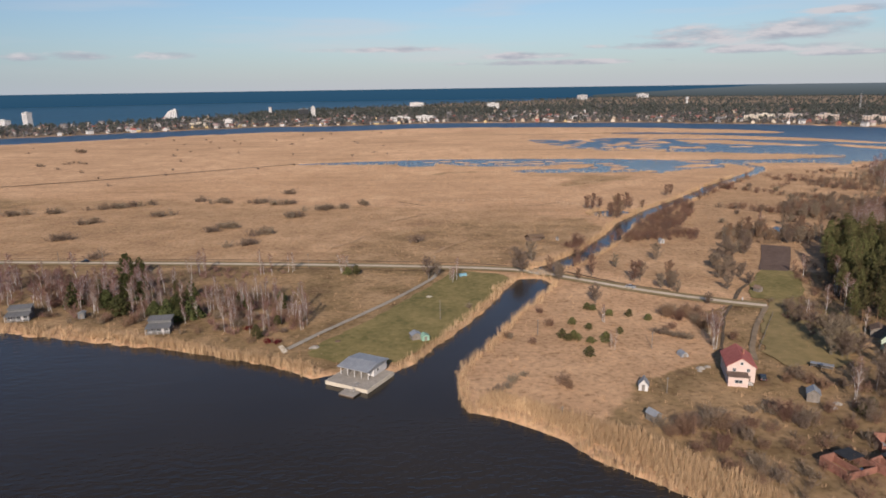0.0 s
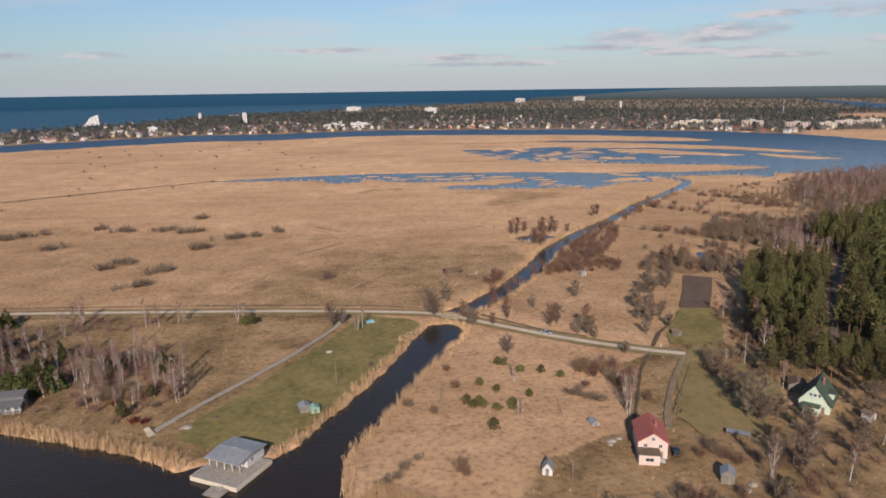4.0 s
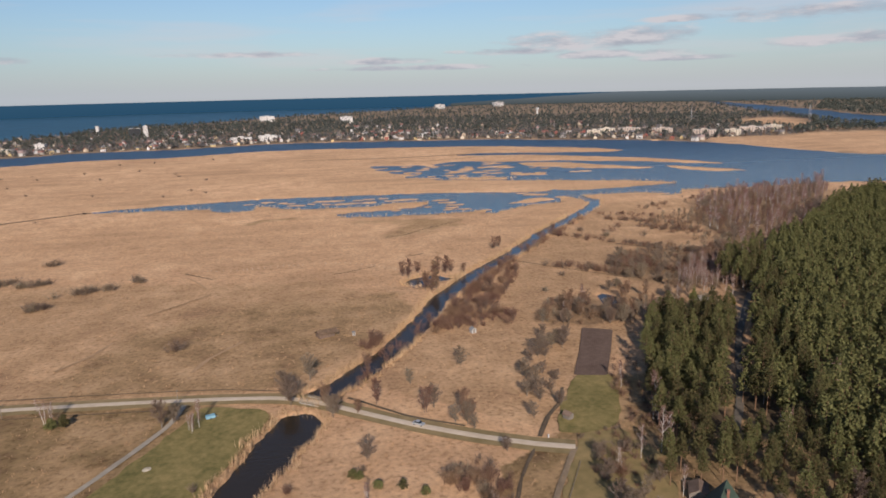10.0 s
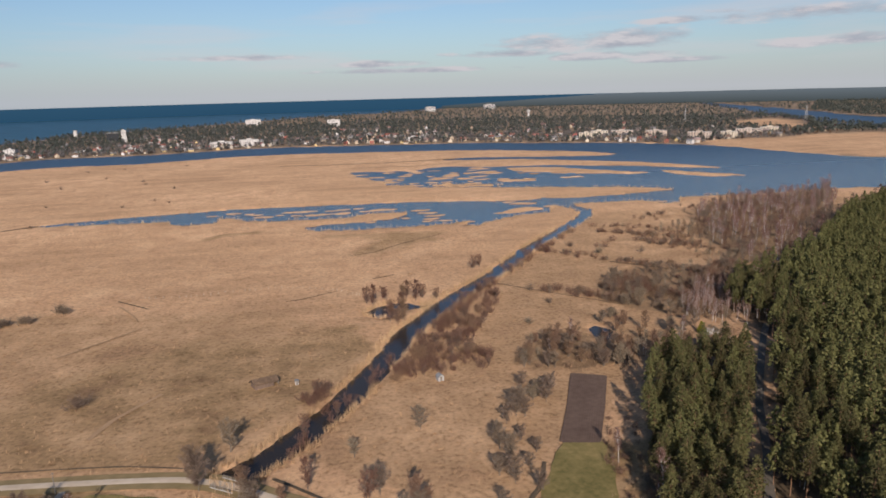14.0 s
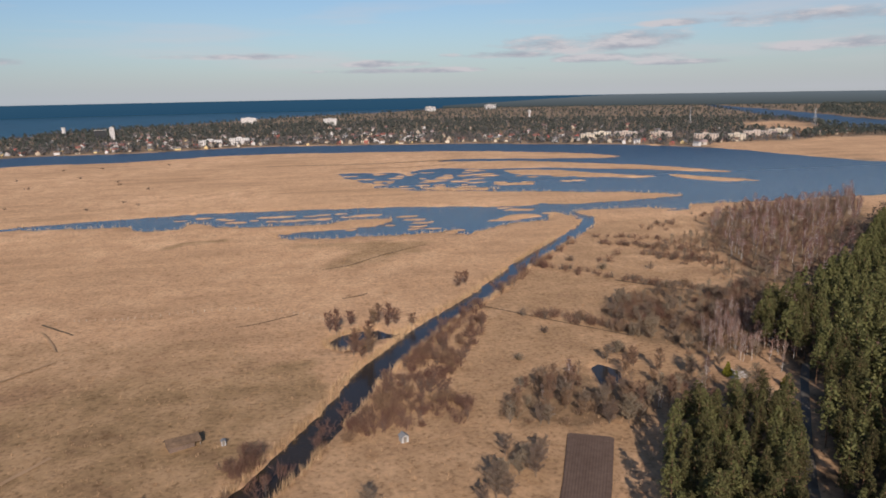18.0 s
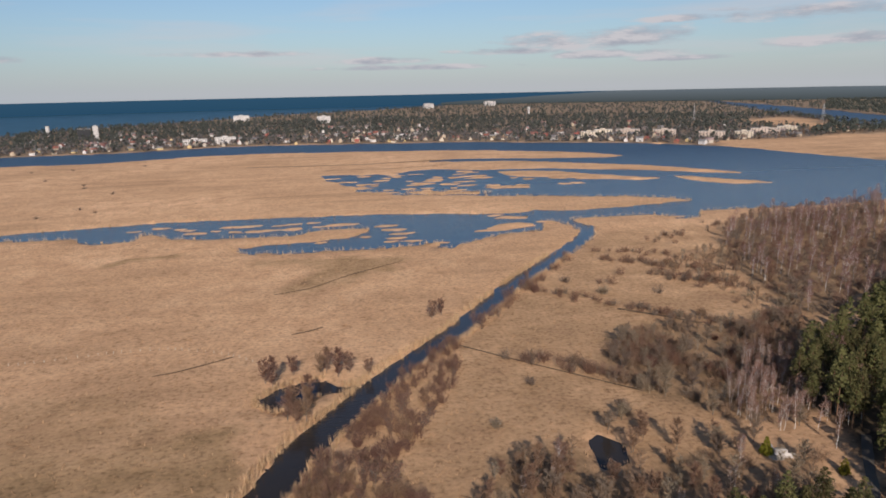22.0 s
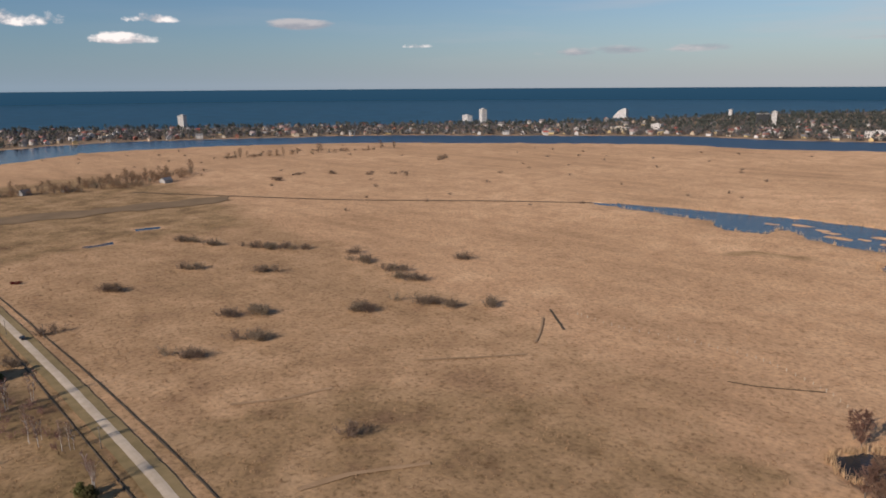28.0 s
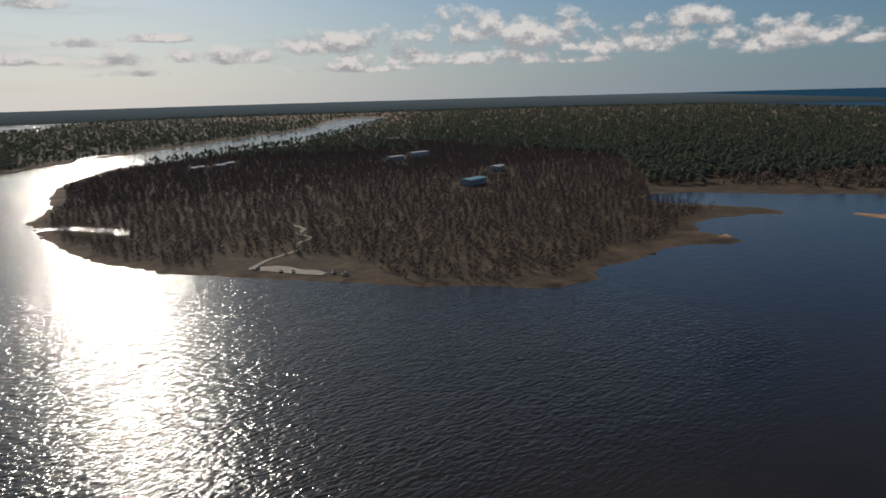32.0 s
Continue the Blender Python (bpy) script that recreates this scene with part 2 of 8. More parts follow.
def let_through(t, b, colour, share):
    """Thin leaves and twigs: part of the light passes to their far side."""
    tr, mx = t.nodes.new("ShaderNodeBsdfTranslucent"), t.nodes.new("ShaderNodeMixShader")
    t.links.new(colour, tr.inputs["Color"])
    mx.inputs[0].default_value = share
    out = [q for q in t.nodes if q.bl_idname == "ShaderNodeOutputMaterial"][0]
    t.links.new(b.outputs[0], mx.inputs[1]), t.links.new(tr.outputs[0], mx.inputs[2]), t.links.new(mx.outputs[0], out.inputs[0])


def island_vary(name, stops, rough=0.9, spec=0.2, thin=0.0):
    """Foliage, twigs or reeds joined in one mesh: each piece takes a colour of its own."""
    m, t, b = nodes_of(name, rough, 0.0, spec)
    g = t.nodes.new("ShaderNodeNewGeometry")
    big = noise_node(t, 0.02, 3.0, g.outputs["Position"])
    mixf = t.nodes.new("ShaderNodeMath")
    mixf.operation = "MULTIPLY_ADD"
    t.links.new(big, mixf.inputs[0])
    mixf.inputs[1].default_value = 0.7
    half = t.nodes.new("ShaderNodeMath")
    half.operation = "MULTIPLY_ADD"
    t.links.new(g.outputs["Random Per Island"], half.inputs[0])
    half.inputs[1].default_value, half.inputs[2].default_value = 0.55, -0.13
    t.links.new(half.outputs[0], mixf.inputs[2])
    c = ramp_node(t, mixf.outputs[0], stops)
    t.links.new(c, b.inputs["Base Color"])
    if thin:
        let_through(t, b, c, thin)
    return m


def leafy(name, stops, rough=0.9, vary=0.2, spec=0.15):
    """The crown of a single tree: piece by piece and tree by tree."""
    m, t, b = nodes_of(name, rough, 0.0, spec)
    g, info = t.nodes.new("ShaderNodeNewGeometry"), t.nodes.new("ShaderNodeObjectInfo")
    c = ramp_node(t, g.outputs["Random Per Island"], stops)
    hsv, mr, mh = t.nodes.new("ShaderNodeHueSaturation"), t.nodes.new("ShaderNodeMapRange"), t.nodes.new("ShaderNodeMapRange")
    mr.inputs["To Min"].default_value, mr.inputs["To Max"].default_value = 1 - vary, 1 + vary
    mh.inputs["To Min"].default_value, mh.inputs["To Max"].default_value = 0.485, 0.515
    t.links.new(info.outputs["Random"], mr.inputs["Value"]), t.links.new(mr.outputs[0], hsv.inputs["Value"])
    t.links.new(info.outputs["Random"], mh.inputs["Value"]), t.links.new(mh.outputs[0], hsv.inputs["Hue"])
    t.links.new(c, hsv.inputs["Color"]), t.links.new(hsv.outputs[0], b.inputs["Base Color"])
    let_through(t, b, hsv.outputs[0], 0.3)
    return m


def ground_material():
    """Reed meadow, with short dry grass, forest floor and town soil where the zone layer says so."""
    m, t, b = nodes_of("ground", 0.95, 0.0, 0.1)
    at = t.nodes.new("ShaderNodeAttribute")
    at.attribute_name = "zone"
    sep = t.nodes.new("ShaderNodeSeparateColor")
    t.links.new(at.outputs["Color"], sep.inputs[0])
    n1, n2, n3 = noise_node(t, 0.006, 5.0), noise_node(t, 0.045, 6.0), noise_node(t, 0.6, 5.0)
    streak = noise_node(t, 0.02, 5.0, None, 0.6, (radians(24), 0.45, 2.2, 1.0))
    reed = ramp_node(t, n2, [(0.30, (0.365, 0.222, 0.128)), (0.46, (0.450, 0.280, 0.163)), (0.70, (0.530, 0.345, 0.208))])
    old = ramp_node(t, streak, [(0.32, (0.300, 0.186, 0.106)), (0.6, (0.425, 0.264, 0.152))])
    f1 = t.nodes.new("ShaderNodeMapRange")
    f1.inputs["From Min"].default_value, f1.inputs["From Max"].default_value = 0.38, 0.62
    t.links.new(n1, f1.inputs["Value"])
    reed = mix_node(t, f1.outputs[0], reed, old)
    grass = ramp_node(t, n2, [(0.30, (0.130, 0.080, 0.046)), (0.44, (0.200, 0.134, 0.068)), (0.56, (0.275, 0.180, 0.097)), (0.72, (0.355, 0.236, 0.134))])
    floor = ramp_node(t, n2, [(0.3, (0.052, 0.039, 0.027)), (0.6, (0.105, 0.076, 0.048)), (0.75, (0.16, 0.115, 0.068))])
    town = ramp_node(t, n2, [(0.3, (0.095, 0.082, 0.062)), (0.7, (0.23, 0.19, 0.14))])
    c = mix_node(t, sep.outputs[0], reed, grass)
    c = mix_node(t, sep.outputs[1], c, floor)
    c = mix_node(t, sep.outputs[2], c, town)
    fine = ramp_node(t, n3, [(0.30, (0.60, 0.57, 0.54)), (0.45, (0.96, 0.95, 0.94)), (0.72, (1.22, 1.20, 1.17))])
    c = mix_node(t, 1.0, c, fine, "MULTIPLY")
    n4 = noise_node(t, 0.16, 4.0)
    c = mix_node(t, 1.0, c, ramp_node(t, n4, [(0.30, (0.82, 0.79, 0.76)), (0.42, (0.97, 0.97, 0.96)), (0.72, (1.10, 1.09, 1.08))]), "MULTIPLY")
    # brighter away from the middle: distance haze painted into the reed colour
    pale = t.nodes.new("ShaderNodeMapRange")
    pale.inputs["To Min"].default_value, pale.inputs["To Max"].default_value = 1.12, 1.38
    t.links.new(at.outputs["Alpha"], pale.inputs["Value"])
    # tall: this painted brightening as a grey factor
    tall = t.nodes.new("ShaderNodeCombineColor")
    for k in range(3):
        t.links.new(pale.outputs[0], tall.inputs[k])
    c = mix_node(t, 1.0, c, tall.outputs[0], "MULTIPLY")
    t.links.new(c, b.inputs["Base Color"])
    bump_node(t, b, n3, 0.8, 0.3)
    return m


def water_material(name, deep, rough, wave, height, spec=0.5, sky_blue=None):
    m, t, b = nodes_of(name, rough, 0.0, spec)
    b.inputs["IOR"].default_value = 1.33
    f = noise_node(t, 0.012, 4.0)
    c = ramp_node(t, f, [(0.3, tuple(v * 0.8 for v in deep)), (0.7, tuple(v * 1.25 for v in deep))])
    if sky_blue:
        # brown peaty water in canal and bend; beyond, blue sky reflection painted into the base
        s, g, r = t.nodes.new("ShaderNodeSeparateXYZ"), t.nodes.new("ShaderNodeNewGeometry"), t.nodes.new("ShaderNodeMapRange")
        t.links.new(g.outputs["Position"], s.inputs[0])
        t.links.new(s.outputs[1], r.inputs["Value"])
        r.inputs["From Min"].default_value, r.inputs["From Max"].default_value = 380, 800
        c = mix_node(t, r.outputs[0], c, sky_blue)
    t.links.new(c, b.inputs["Base Color"])
    w1 = noise_node(t, wave, 2.0, None, 0.5, (radians(-16), 0.7, 1.4, 1.0))
    w2 = noise_node(t, wave * 0.23, 2.0, None, 0.5, (radians(-8), 0.8, 1.4, 1.0))
    s = t.nodes.new("ShaderNodeMath")
    s.operation = "MULTIPLY_ADD"
    t.links.new(w2, s.inputs[0])
    s.inputs[1].default_value = 0.7
    t.links.new(w1, s.inputs[2])
    bump_node(t, b, s.outputs[0], 1.0, height)
    if sky_blue:
        # wind on the wide river in the south, calm in the canal, light ripples on the meres
        k, span = t.nodes.new("ShaderNodeSeparateXYZ"), t.nodes.new("ShaderNodeMapRange")
        t.links.new(g.outputs["Position"], k.inputs[0])
        t.links.new(k.outputs[1], span.inputs["Value"])
        span.inputs["From Min"].default_value, span.inputs["From Max"].default_value = -200, 800
        calm = ramp_node(t, span.outputs[0], [(v, (c2, c2, c2)) for v, c2 in ((0.29, 0.85), (0.32, 0.5), (0.355, 0.1), (0.51, 0.08), (0.86, 0.08), (0.95, 0.4))])
        bumped = [q for q in t.nodes if q.bl_idname == "ShaderNodeBump"][0]
        west = t.nodes.new("ShaderNodeMapRange")
        t.links.new(k.outputs[0], west.inputs["Value"])
        west.inputs["From Min"].default_value, west.inputs["From Max"].default_value = -170, -60
        calm = mix_node(t, west.outputs[0], (0.2, 0.2, 0.2), calm)
        t.links.new(calm, bumped.inputs["Strength"])
        # the far reach before the town is ruffled all over
        far = t.nodes.new("ShaderNodeMapRange")
        t.links.new(k.outputs[1], far.inputs["Value"])
        far.inputs["From Min"].default_value, far.inputs["From Max"].default_value = 700, 1300
        far.inputs["To Min"].default_value, far.inputs["To Max"].default_value = rough, 0.42
        t.links.new(far.outputs[0], b.inputs["Roughness"])
    return m


GROUND = ground_material()
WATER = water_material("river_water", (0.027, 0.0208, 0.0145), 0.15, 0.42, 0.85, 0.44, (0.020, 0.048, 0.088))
SEA = water_material("sea_water", (0.018, 0.074, 0.120), 0.5, 0.05, 1.0, 0.3)
ROAD = plain("gravel_road", (0.42, 0.335, 0.245), (0.60, 0.50, 0.385), 0.35, 0.95, bump=0.03)
PATHWAY = plain("gravel_path", (0.24, 0.21, 0.165), (0.36, 0.315, 0.25), 0.4, 0.95)
VERGE = plain("verge", (0.17, 0.128, 0.058), (0.30, 0.215, 0.108), 0.25, 0.95)
# lane between the pines: their shade is put into this dark colour
SHADED_TRACK = plain("shaded_track", (0.090, 0.075, 0.058), (0.165, 0.140, 0.112), 0.35, 0.95)
EARTH = plain("earth_track", (0.15, 0.108, 0.068), (0.27, 0.20, 0.13), 0.4, 0.95)
LAWN = plain("lawn", (0.098, 0.090, 0.025), (0.275, 0.205, 0.080), 0.5, 0.95, bump=0.1)
SOIL = plain("ploughed_soil", (0.090, 0.056, 0.041), (0.155, 0.104, 0.078), 0.5, 0.95, bump=0.2)

# ---- the land: one sheet, cut by river, canal and pools ----
def inside(pts, poly):
    """Which of the points (n, 2) lie in the closed outline (k, 2)."""
    res = np.zeros(len(pts), bool)
    lo, hi = poly.min(0), poly.max(0)
    near = np.where(((pts >= lo) & (pts <= hi)).all(1))[0]
    if not len(near):
        return res
    near = near[np.argsort(pts[near, 1])]
    x, y = pts[near, 0], pts[near, 1]
    a, b = poly, np.roll(poly, -1, 0)
    first = np.searchsorted(y, np.minimum(a[:, 1], b[:, 1]))
    last = np.searchsorted(y, np.maximum(a[:, 1], b[:, 1]))
    odd = np.zeros(len(near), bool)
    for k in np.where(last > first)[0]:
        q = slice(first[k], last[k])
        odd[q] ^= x[q] < a[k, 0] + (y[q] - a[k, 1]) * (b[k, 0] - a[k, 0]) / (b[k, 1] - a[k, 1])
    res[near] = odd
    return res


CENTRE = np.array((80.0, 230.0))


def spline(pts, closed=True, fine=0.012, least=2.2, rag=0.35):
    """A smooth outline through the plan's points, with a ragged reed edge; coarser far off."""
    p = np.array(pts, float)
    k = len(p)
    out = []
    for i in range(k if closed else k - 1):
        p0, p1 = p[(i - 1) % k if closed else max(i - 1, 0)], p[i]
        p2, p3 = p[(i + 1) % k if closed else i + 1], p[(i + 2) % k if closed else min(i + 2, k - 1)]
        step = max(least, fine * min(np.hypot(*(p1 - CENTRE)), np.hypot(*(p2 - CENTRE))))
        n = max(1, int(np.hypot(*(p2 - p1)) / step))
        m1, m2 = (p2 - p0) * 0.38, (p3 - p1) * 0.38
        lim = np.hypot(*(p2 - p1)) * 0.8
        m1 = m1 * min(1, lim / (np.hypot(*m1) + 1e-9))
        m2 = m2 * min(1, lim / (np.hypot(*m2) + 1e-9))
        for j in range(n):
            s = j / n
            q = p1 * (2 * s**3 - 3 * s**2 + 1) + m1 * (s**3 - 2 * s**2 + s) + p2 * (3 * s**2 - 2 * s**3) + m2 * (s**3 - s**2)
            d = noise.noise_vector(Vector((q[0], q[1], 0)) / (step * 3.1))
            out.append((q[0] + d[0] * rag * step * 2, q[1] + d[1] * rag * step * 2))
    if not closed:
        out.append(tuple(p[-1]))
    return np.array(out)


RIGHT_BANK = [(5300, -100), (1000, -50), (300, 30), (110, 85), (66, 114), (52, 128), (45, 135), (37, 142), (30, 152), (17, 164), (6, 170), (4, 180), (5, 200), (12, 211), (21, 233), (33, 258), (48, 289)]
LEFT_BANK = [(45, 298), (34, 298), (22, 270), (9, 239), (-3, 217), (-15, 196), (-35, 195), (-41, 193), (-57, 203), (-93, 217), (-130, 227), (-171, 238), (-240, 251), (-305, 251), (-371, 249), (-401, 243), (-466, 243), (-529, 249), (-610, 272), (-691, 326), (-781, 370), (-895, 462), (-954, 544), (-1040, 680), (-1040, 790), (-1000, 890), (-932, 1010), (-790, 1159), (-531, 1337), (-344, 1435), (-217, 1432), (-97, 1482), (-6, 1505), (192, 1483), (387, 1425), (518, 1350), (595, 1268), (608, 1211), (557, 1206), (353, 1270)]
MARSH_EDGE = [(312, 1244), (425, 1211), (526, 1134), (602, 1056), (644, 967), (605, 983), (555, 1028), (496, 1066), (430, 1100), (356, 1110), (293, 1143), (227, 1110), (143, 1120), (166, 1029), (185, 954), (229, 926), (273, 905), (325, 883), (377, 865), (449, 831), (477, 803), (428, 791), (388, 787), (345, 784), (323, 794), (295, 786), (230, 805), (154, 822), (60, 830), (-8, 834), (-69, 825), (-130, 815), (-170, 803), (-140, 796), (-97, 790), (-57, 785), (-37, 762), (-7, 764), (-5, 792), (27, 759)]
LAKE_EDGE = [(60, 753), (109, 748), (134, 765), (168, 756), (149, 725), (109, 719), (74, 712), (81, 694), (110, 690), (147, 688), (185, 687), (209, 692), (208, 675), (215, 672), (223, 682), (262, 706), (297, 715), (310, 743)]
EAST_SHORE = [(336, 749), (380, 750), (407, 744), (417, 725), (436, 726), (452, 750), (502, 748), (576, 742), (652, 743), (800, 700), (1000, 600), (1500, 450), (5300, 250)]
CANAL = [(45, 310), (59, 324), (81, 354), (106, 399), (115, 420), (149, 469), (188, 516), (231, 575), (267, 618), (295, 651), (321, 685), (331, 710), (328, 732), (322, 752)]
CANAL_WIDE = [10.0, 11.0, 11.0, 11.0, 11.0, 11.0, 10.5, 10.5, 10.5, 10.0, 10.5, 11.0, 11.0, 13.0]
FAR_BANK = [(5300, 400), (1700, 620), (1250, 780), (1020, 900), (901, 1025), (863, 1162), (852, 1257), (813, 1328), (751, 1416), (627, 1497), (426, 1604), (314, 1630), (145, 1671), (-25, 1696), (-176, 1646), (-300, 1620), (-420, 1620), (-626, 1488), (-919, 1284), (-1062, 1109), (-1200, 900), (-1235, 745), (-1200, 560), (-1115, 430), (-1070, 332), (-995, 240), (-871, 150), (-765, 57), (-724, 22), (-650, 8), (-588, -66), (-523, -124), (-474, -190), (-435, -213)]
CAPES = [(-405, -195), (-407, -160), (-436, -106), (-430, -60), (-396, -82), (-336, -89), (-311, -64), (-311, -42), (-298, -22), (-256, -42), (-206, -35), (-167, -34), (-150, -17), (-133, -18), (-111, -24), (-88, -48), (-61, -70), (-37, -96), (-15, -122), (18, -159), (50, -194), (70, -233), (87, -267), (102, -338), (115, -471), (92, -578), (83, -712), (60, -800), (-32, -1007), (-134, -1061), (-282, -1217), (-442, -1311), (-784, -1729), (-1209, -2310), (-1500, -2700), (-1480, -3000), (-1216, -2718)]
SOUTH_BANK = [(-797, -2037), (-520, -1751), (-212, -1428), (17, -1205), (127, -1060), (300, -900), (600, -800), (1200, -700), (5300, -600)]
COAST = [(-5300, -4300), (-4300, -3000), (-3170, -1290), (-2600, -120), (-2020, 560), (-1580, 1095), (-1200, 1550), (-900, 1900), (-740, 2330), (-650, 2680), (-380, 3090), (40, 3780), (690, 4400), (1530, 5300)]
ISLANDS = [[(552, 969), (582, 946), (623, 879), (578, 887), (552, 921)],
           [(364, 1087), (424, 1082), (480, 1015), (530, 956), (511, 947), (455, 974), (418, 1005), (373, 1040)],
           [(225, 950), (270, 935), (318, 915), (300, 906), (250, 915)],
           [(-460, -35), (-490, -2), (-492, 38), (-473, 51), (-461, 9)],
           [(262, 735), (285, 727), (300, 737), (283, 748)], [(238, 722), (262, 716), (290, 729), (262, 729)],
           [(275, 768), (300, 760), (305, 770), (285, 777)]]
POOLS = [[(100, 457), (106, 466), (115, 472), (123, 470), (127, 465), (139, 462), (134, 460), (126, 461), (119, 456), (114, 450), (105, 450)],
         [(201, 391), (206, 392), (210, 402), (206, 408), (201, 404)],
         [(1488, 1631), (1801, 2356), (2283, 3383), (2693, 4280), (2900, 4600), (2960, 4500), (2725, 4205), (2267, 2948), (2019, 2345), (1905, 2064), (1850, 1500), (1500, 1250)],
         [(93, -3198), (-162, -3790), (-534, -4547), (-700, -5250), (2500, -5250), (2500, -3000)],
         [(0, -1215), (13, -1200), (-34, -1318), (-78, -1365), (-66, -1400), (-15, -1330)],
         [(96, -444), (73, -427), (43, -370), (50, -364), (85, -418), (108, -436)],
         [(-348, 428), (-349, 446), (-344, 444), (-345, 428)], [(-378, 476), (-374, 494), (-368, 490), (-372, 474)]]
rng = random.Random(4)
LOWER_ISLETS = [(-17, 802, 9, 3), (5, 809, 9, 4), (26, 793, 8, 4), (36, 779, 10, 5), (20, 800, 6, 3), (60, 800, 11, 4), (76, 797, 12, 5), (83, 773, 14, 5), (98, 790, 8, 3), (108, 774, 11, 6), (112, 794, 10, 3), (128, 795, 8, 3), (148, 781, 16, 6), (165, 728, 7, 3), (182, 765, 12, 5), (189, 748, 12, 6), (192, 731, 12, 5),
                (185, 716, 9, 4), (180, 706, 8, 3), (195, 703, 9, 3), (213, 691, 6, 3), (129, 717, 6, 3), (279, 783, 8, 6), (266, 729, 14, 5), (292, 732, 8, 3), (306, 742, 5, 3), (266, 808, 9, 2), (415, 731, 12, 4), (50, 786, 7, 3), (66, 778, 7, 3), (130, 776, 8, 3)]
for _ in range(78):  # reed islets in the upper mere
    LOWER_ISLETS.append((rng.uniform(150, 350) if _ < 60 else rng.uniform(350, 470), rng.uniform(930, 1115) if _ < 60 else rng.uniform(940, 1060), rng.uniform(5, 15), rng.uniform(4, 10)))
for cx, cy, rx, ry in LOWER_ISLETS:
    ISLANDS.append([(cx + rx * rng.uniform(0.75, 1.25) * math.cos(a), cy + ry * rng.uniform(0.7, 1.3) * math.sin(a)) for a in np.arange(0, 6.28, 0.785)])

LANDS = [spline(RIGHT_BANK + LEFT_BANK + MARSH_EDGE + LAKE_EDGE + EAST_SHORE),
         spline(FAR_BANK + CAPES + SOUTH_BANK + [(5300, -5300), (-5300, -5300)] + COAST + [(5300, 5300)])] + [spline(i) for i in ISLANDS]
WATERS = [spline(w) for w in POOLS]
_c = np.array(CANAL, float)
_d = np.gradient(_c, axis=0)
_n = np.column_stack((-_d[:, 1], _d[:, 0])) / np.hypot(_d[:, 0], _d[:, 1])[:, None] * np.array(CANAL_WIDE)[:, None] / 2
WATERS.append(spline(np.vstack((_c + _n, (_c - _n)[::-1])), True, 0.008, 2.2, 0.2))


def on_land(q):
    ok = np.zeros(len(q), bool)
    for o in LANDS:
        ok |= inside(q, o)
    for o in WATERS:
        ok &= ~inside(q, o)
    return ok


BANK_GRASS = np.array([(-40, 197), (-15, 199), (-3, 219), (9, 241), (20, 268), (32, 298), (5, 318), (-52, 325), (-139, 333), (-233, 342), (-391, 353), (-560, 366), (-600, 300), (-500, 262), (-371, 262), (-300, 262), (-171, 246), (-93, 224)], float)
DRY_LAWN = np.array([(-591, 376), (-395, 367), (-335, 370), (-332, 434), (-322, 542), (-464, 591), (-595, 612), (-720, 560), (-700, 420)], float)
YARDS = np.array([(40, 160), (60, 135), (120, 90), (200, 120), (230, 240), (185, 300), (150, 306), (124, 262), (100, 250), (85, 200), (60, 190)], float)
SCRUB = np.array([(60, 325), (130, 262), (160, 306), (200, 360), (300, 440), (420, 530), (600, 690), (560, 720), (420, 690), (330, 690), (230, 565), (150, 462), (110, 395)], float)
PINE_WEST = np.array([(200, 344), (214, 352), (230, 352), (246, 348), (236, 332), (214, 302), (186, 262), (178, 250), (160, 248), (158, 262), (168, 284), (180, 310), (190, 328)], float)
PINE_EAST = np.array([(280, 394), (282, 418), (312, 446), (346, 462), (372, 481), (404, 498), (430, 522), (520, 598), (600, 645), (760, 600), (700, 300), (400, 160), (230, 150), (196, 205), (196, 268), (231, 315), (276, 374)], float)
PINE_SEEN = np.array([(280, 394), (282, 418), (312, 446), (346, 462), (372, 481), (404, 498), (430, 522), (520, 598), (600, 645), (626, 640), (492, 495), (402, 400), (302, 300), (212, 203), (200, 205), (196, 268), (231, 315), (276, 374)], float)
TANGLE = np.array([(228, 458), (243, 482), (282, 492), (304, 483), (345, 500), (316, 454), (300, 432), (268, 395), (246, 410), (230, 432)], float)
LOW_SCRUB = np.array([(152, 374), (176, 403), (196, 402), (203, 384), (228, 392), (250, 386), (262, 380), (248, 358), (214, 358), (160, 364)], float)
BARE_WOOD = np.array([(376, 602), (422, 667), (483, 716), (560, 716), (622, 740), (570, 670), (432, 527), (361, 484), (340, 490), (355, 525)], float)
GROVE = np.array([(-588, 262), (-655, 316), (-558, 340), (-405, 331), (-300, 328), (-210, 322), (-110, 318), (-110, 300), (-206, 290), (-240, 269), (-353, 264), (-420, 257)], float)
COPSE = np.array([(-123, 243), (-166, 256), (-172, 271), (-155, 290), (-122, 287), (-70, 284), (-67, 266), (-90, 248)], float)
DARK_PATCH = np.array([(80, 667), (131, 662), (160, 659), (184, 648), (175, 634), (156, 612), (130, 597), (101, 588), (116, 612), (128, 640)], float)
MERE_HOLLOW = np.array([(-14, 684), (-4, 700), (20, 703), (48, 706), (30, 696), (10, 688)], float)
NEAR_MEADOW = np.array([(-60, 335), (30, 325), (70, 360), (100, 415), (90, 445), (60, 430), (20, 440), (-40, 400)], float)
WEST_MEADOW = np.array([(-600, 380), (-300, 350), (-40, 330), (50, 320), (100, 400), (60, 470), (-60, 500), (-320, 560), (-560, 640)], float)
# two yard areas tinted with floor colour, painting in the trees' shade
SHADED_LOW_YARD = np.array([(58, 150), (70, 130), (120, 120), (140, 176), (146, 196), (130, 200), (112, 176), (84, 166)], float)
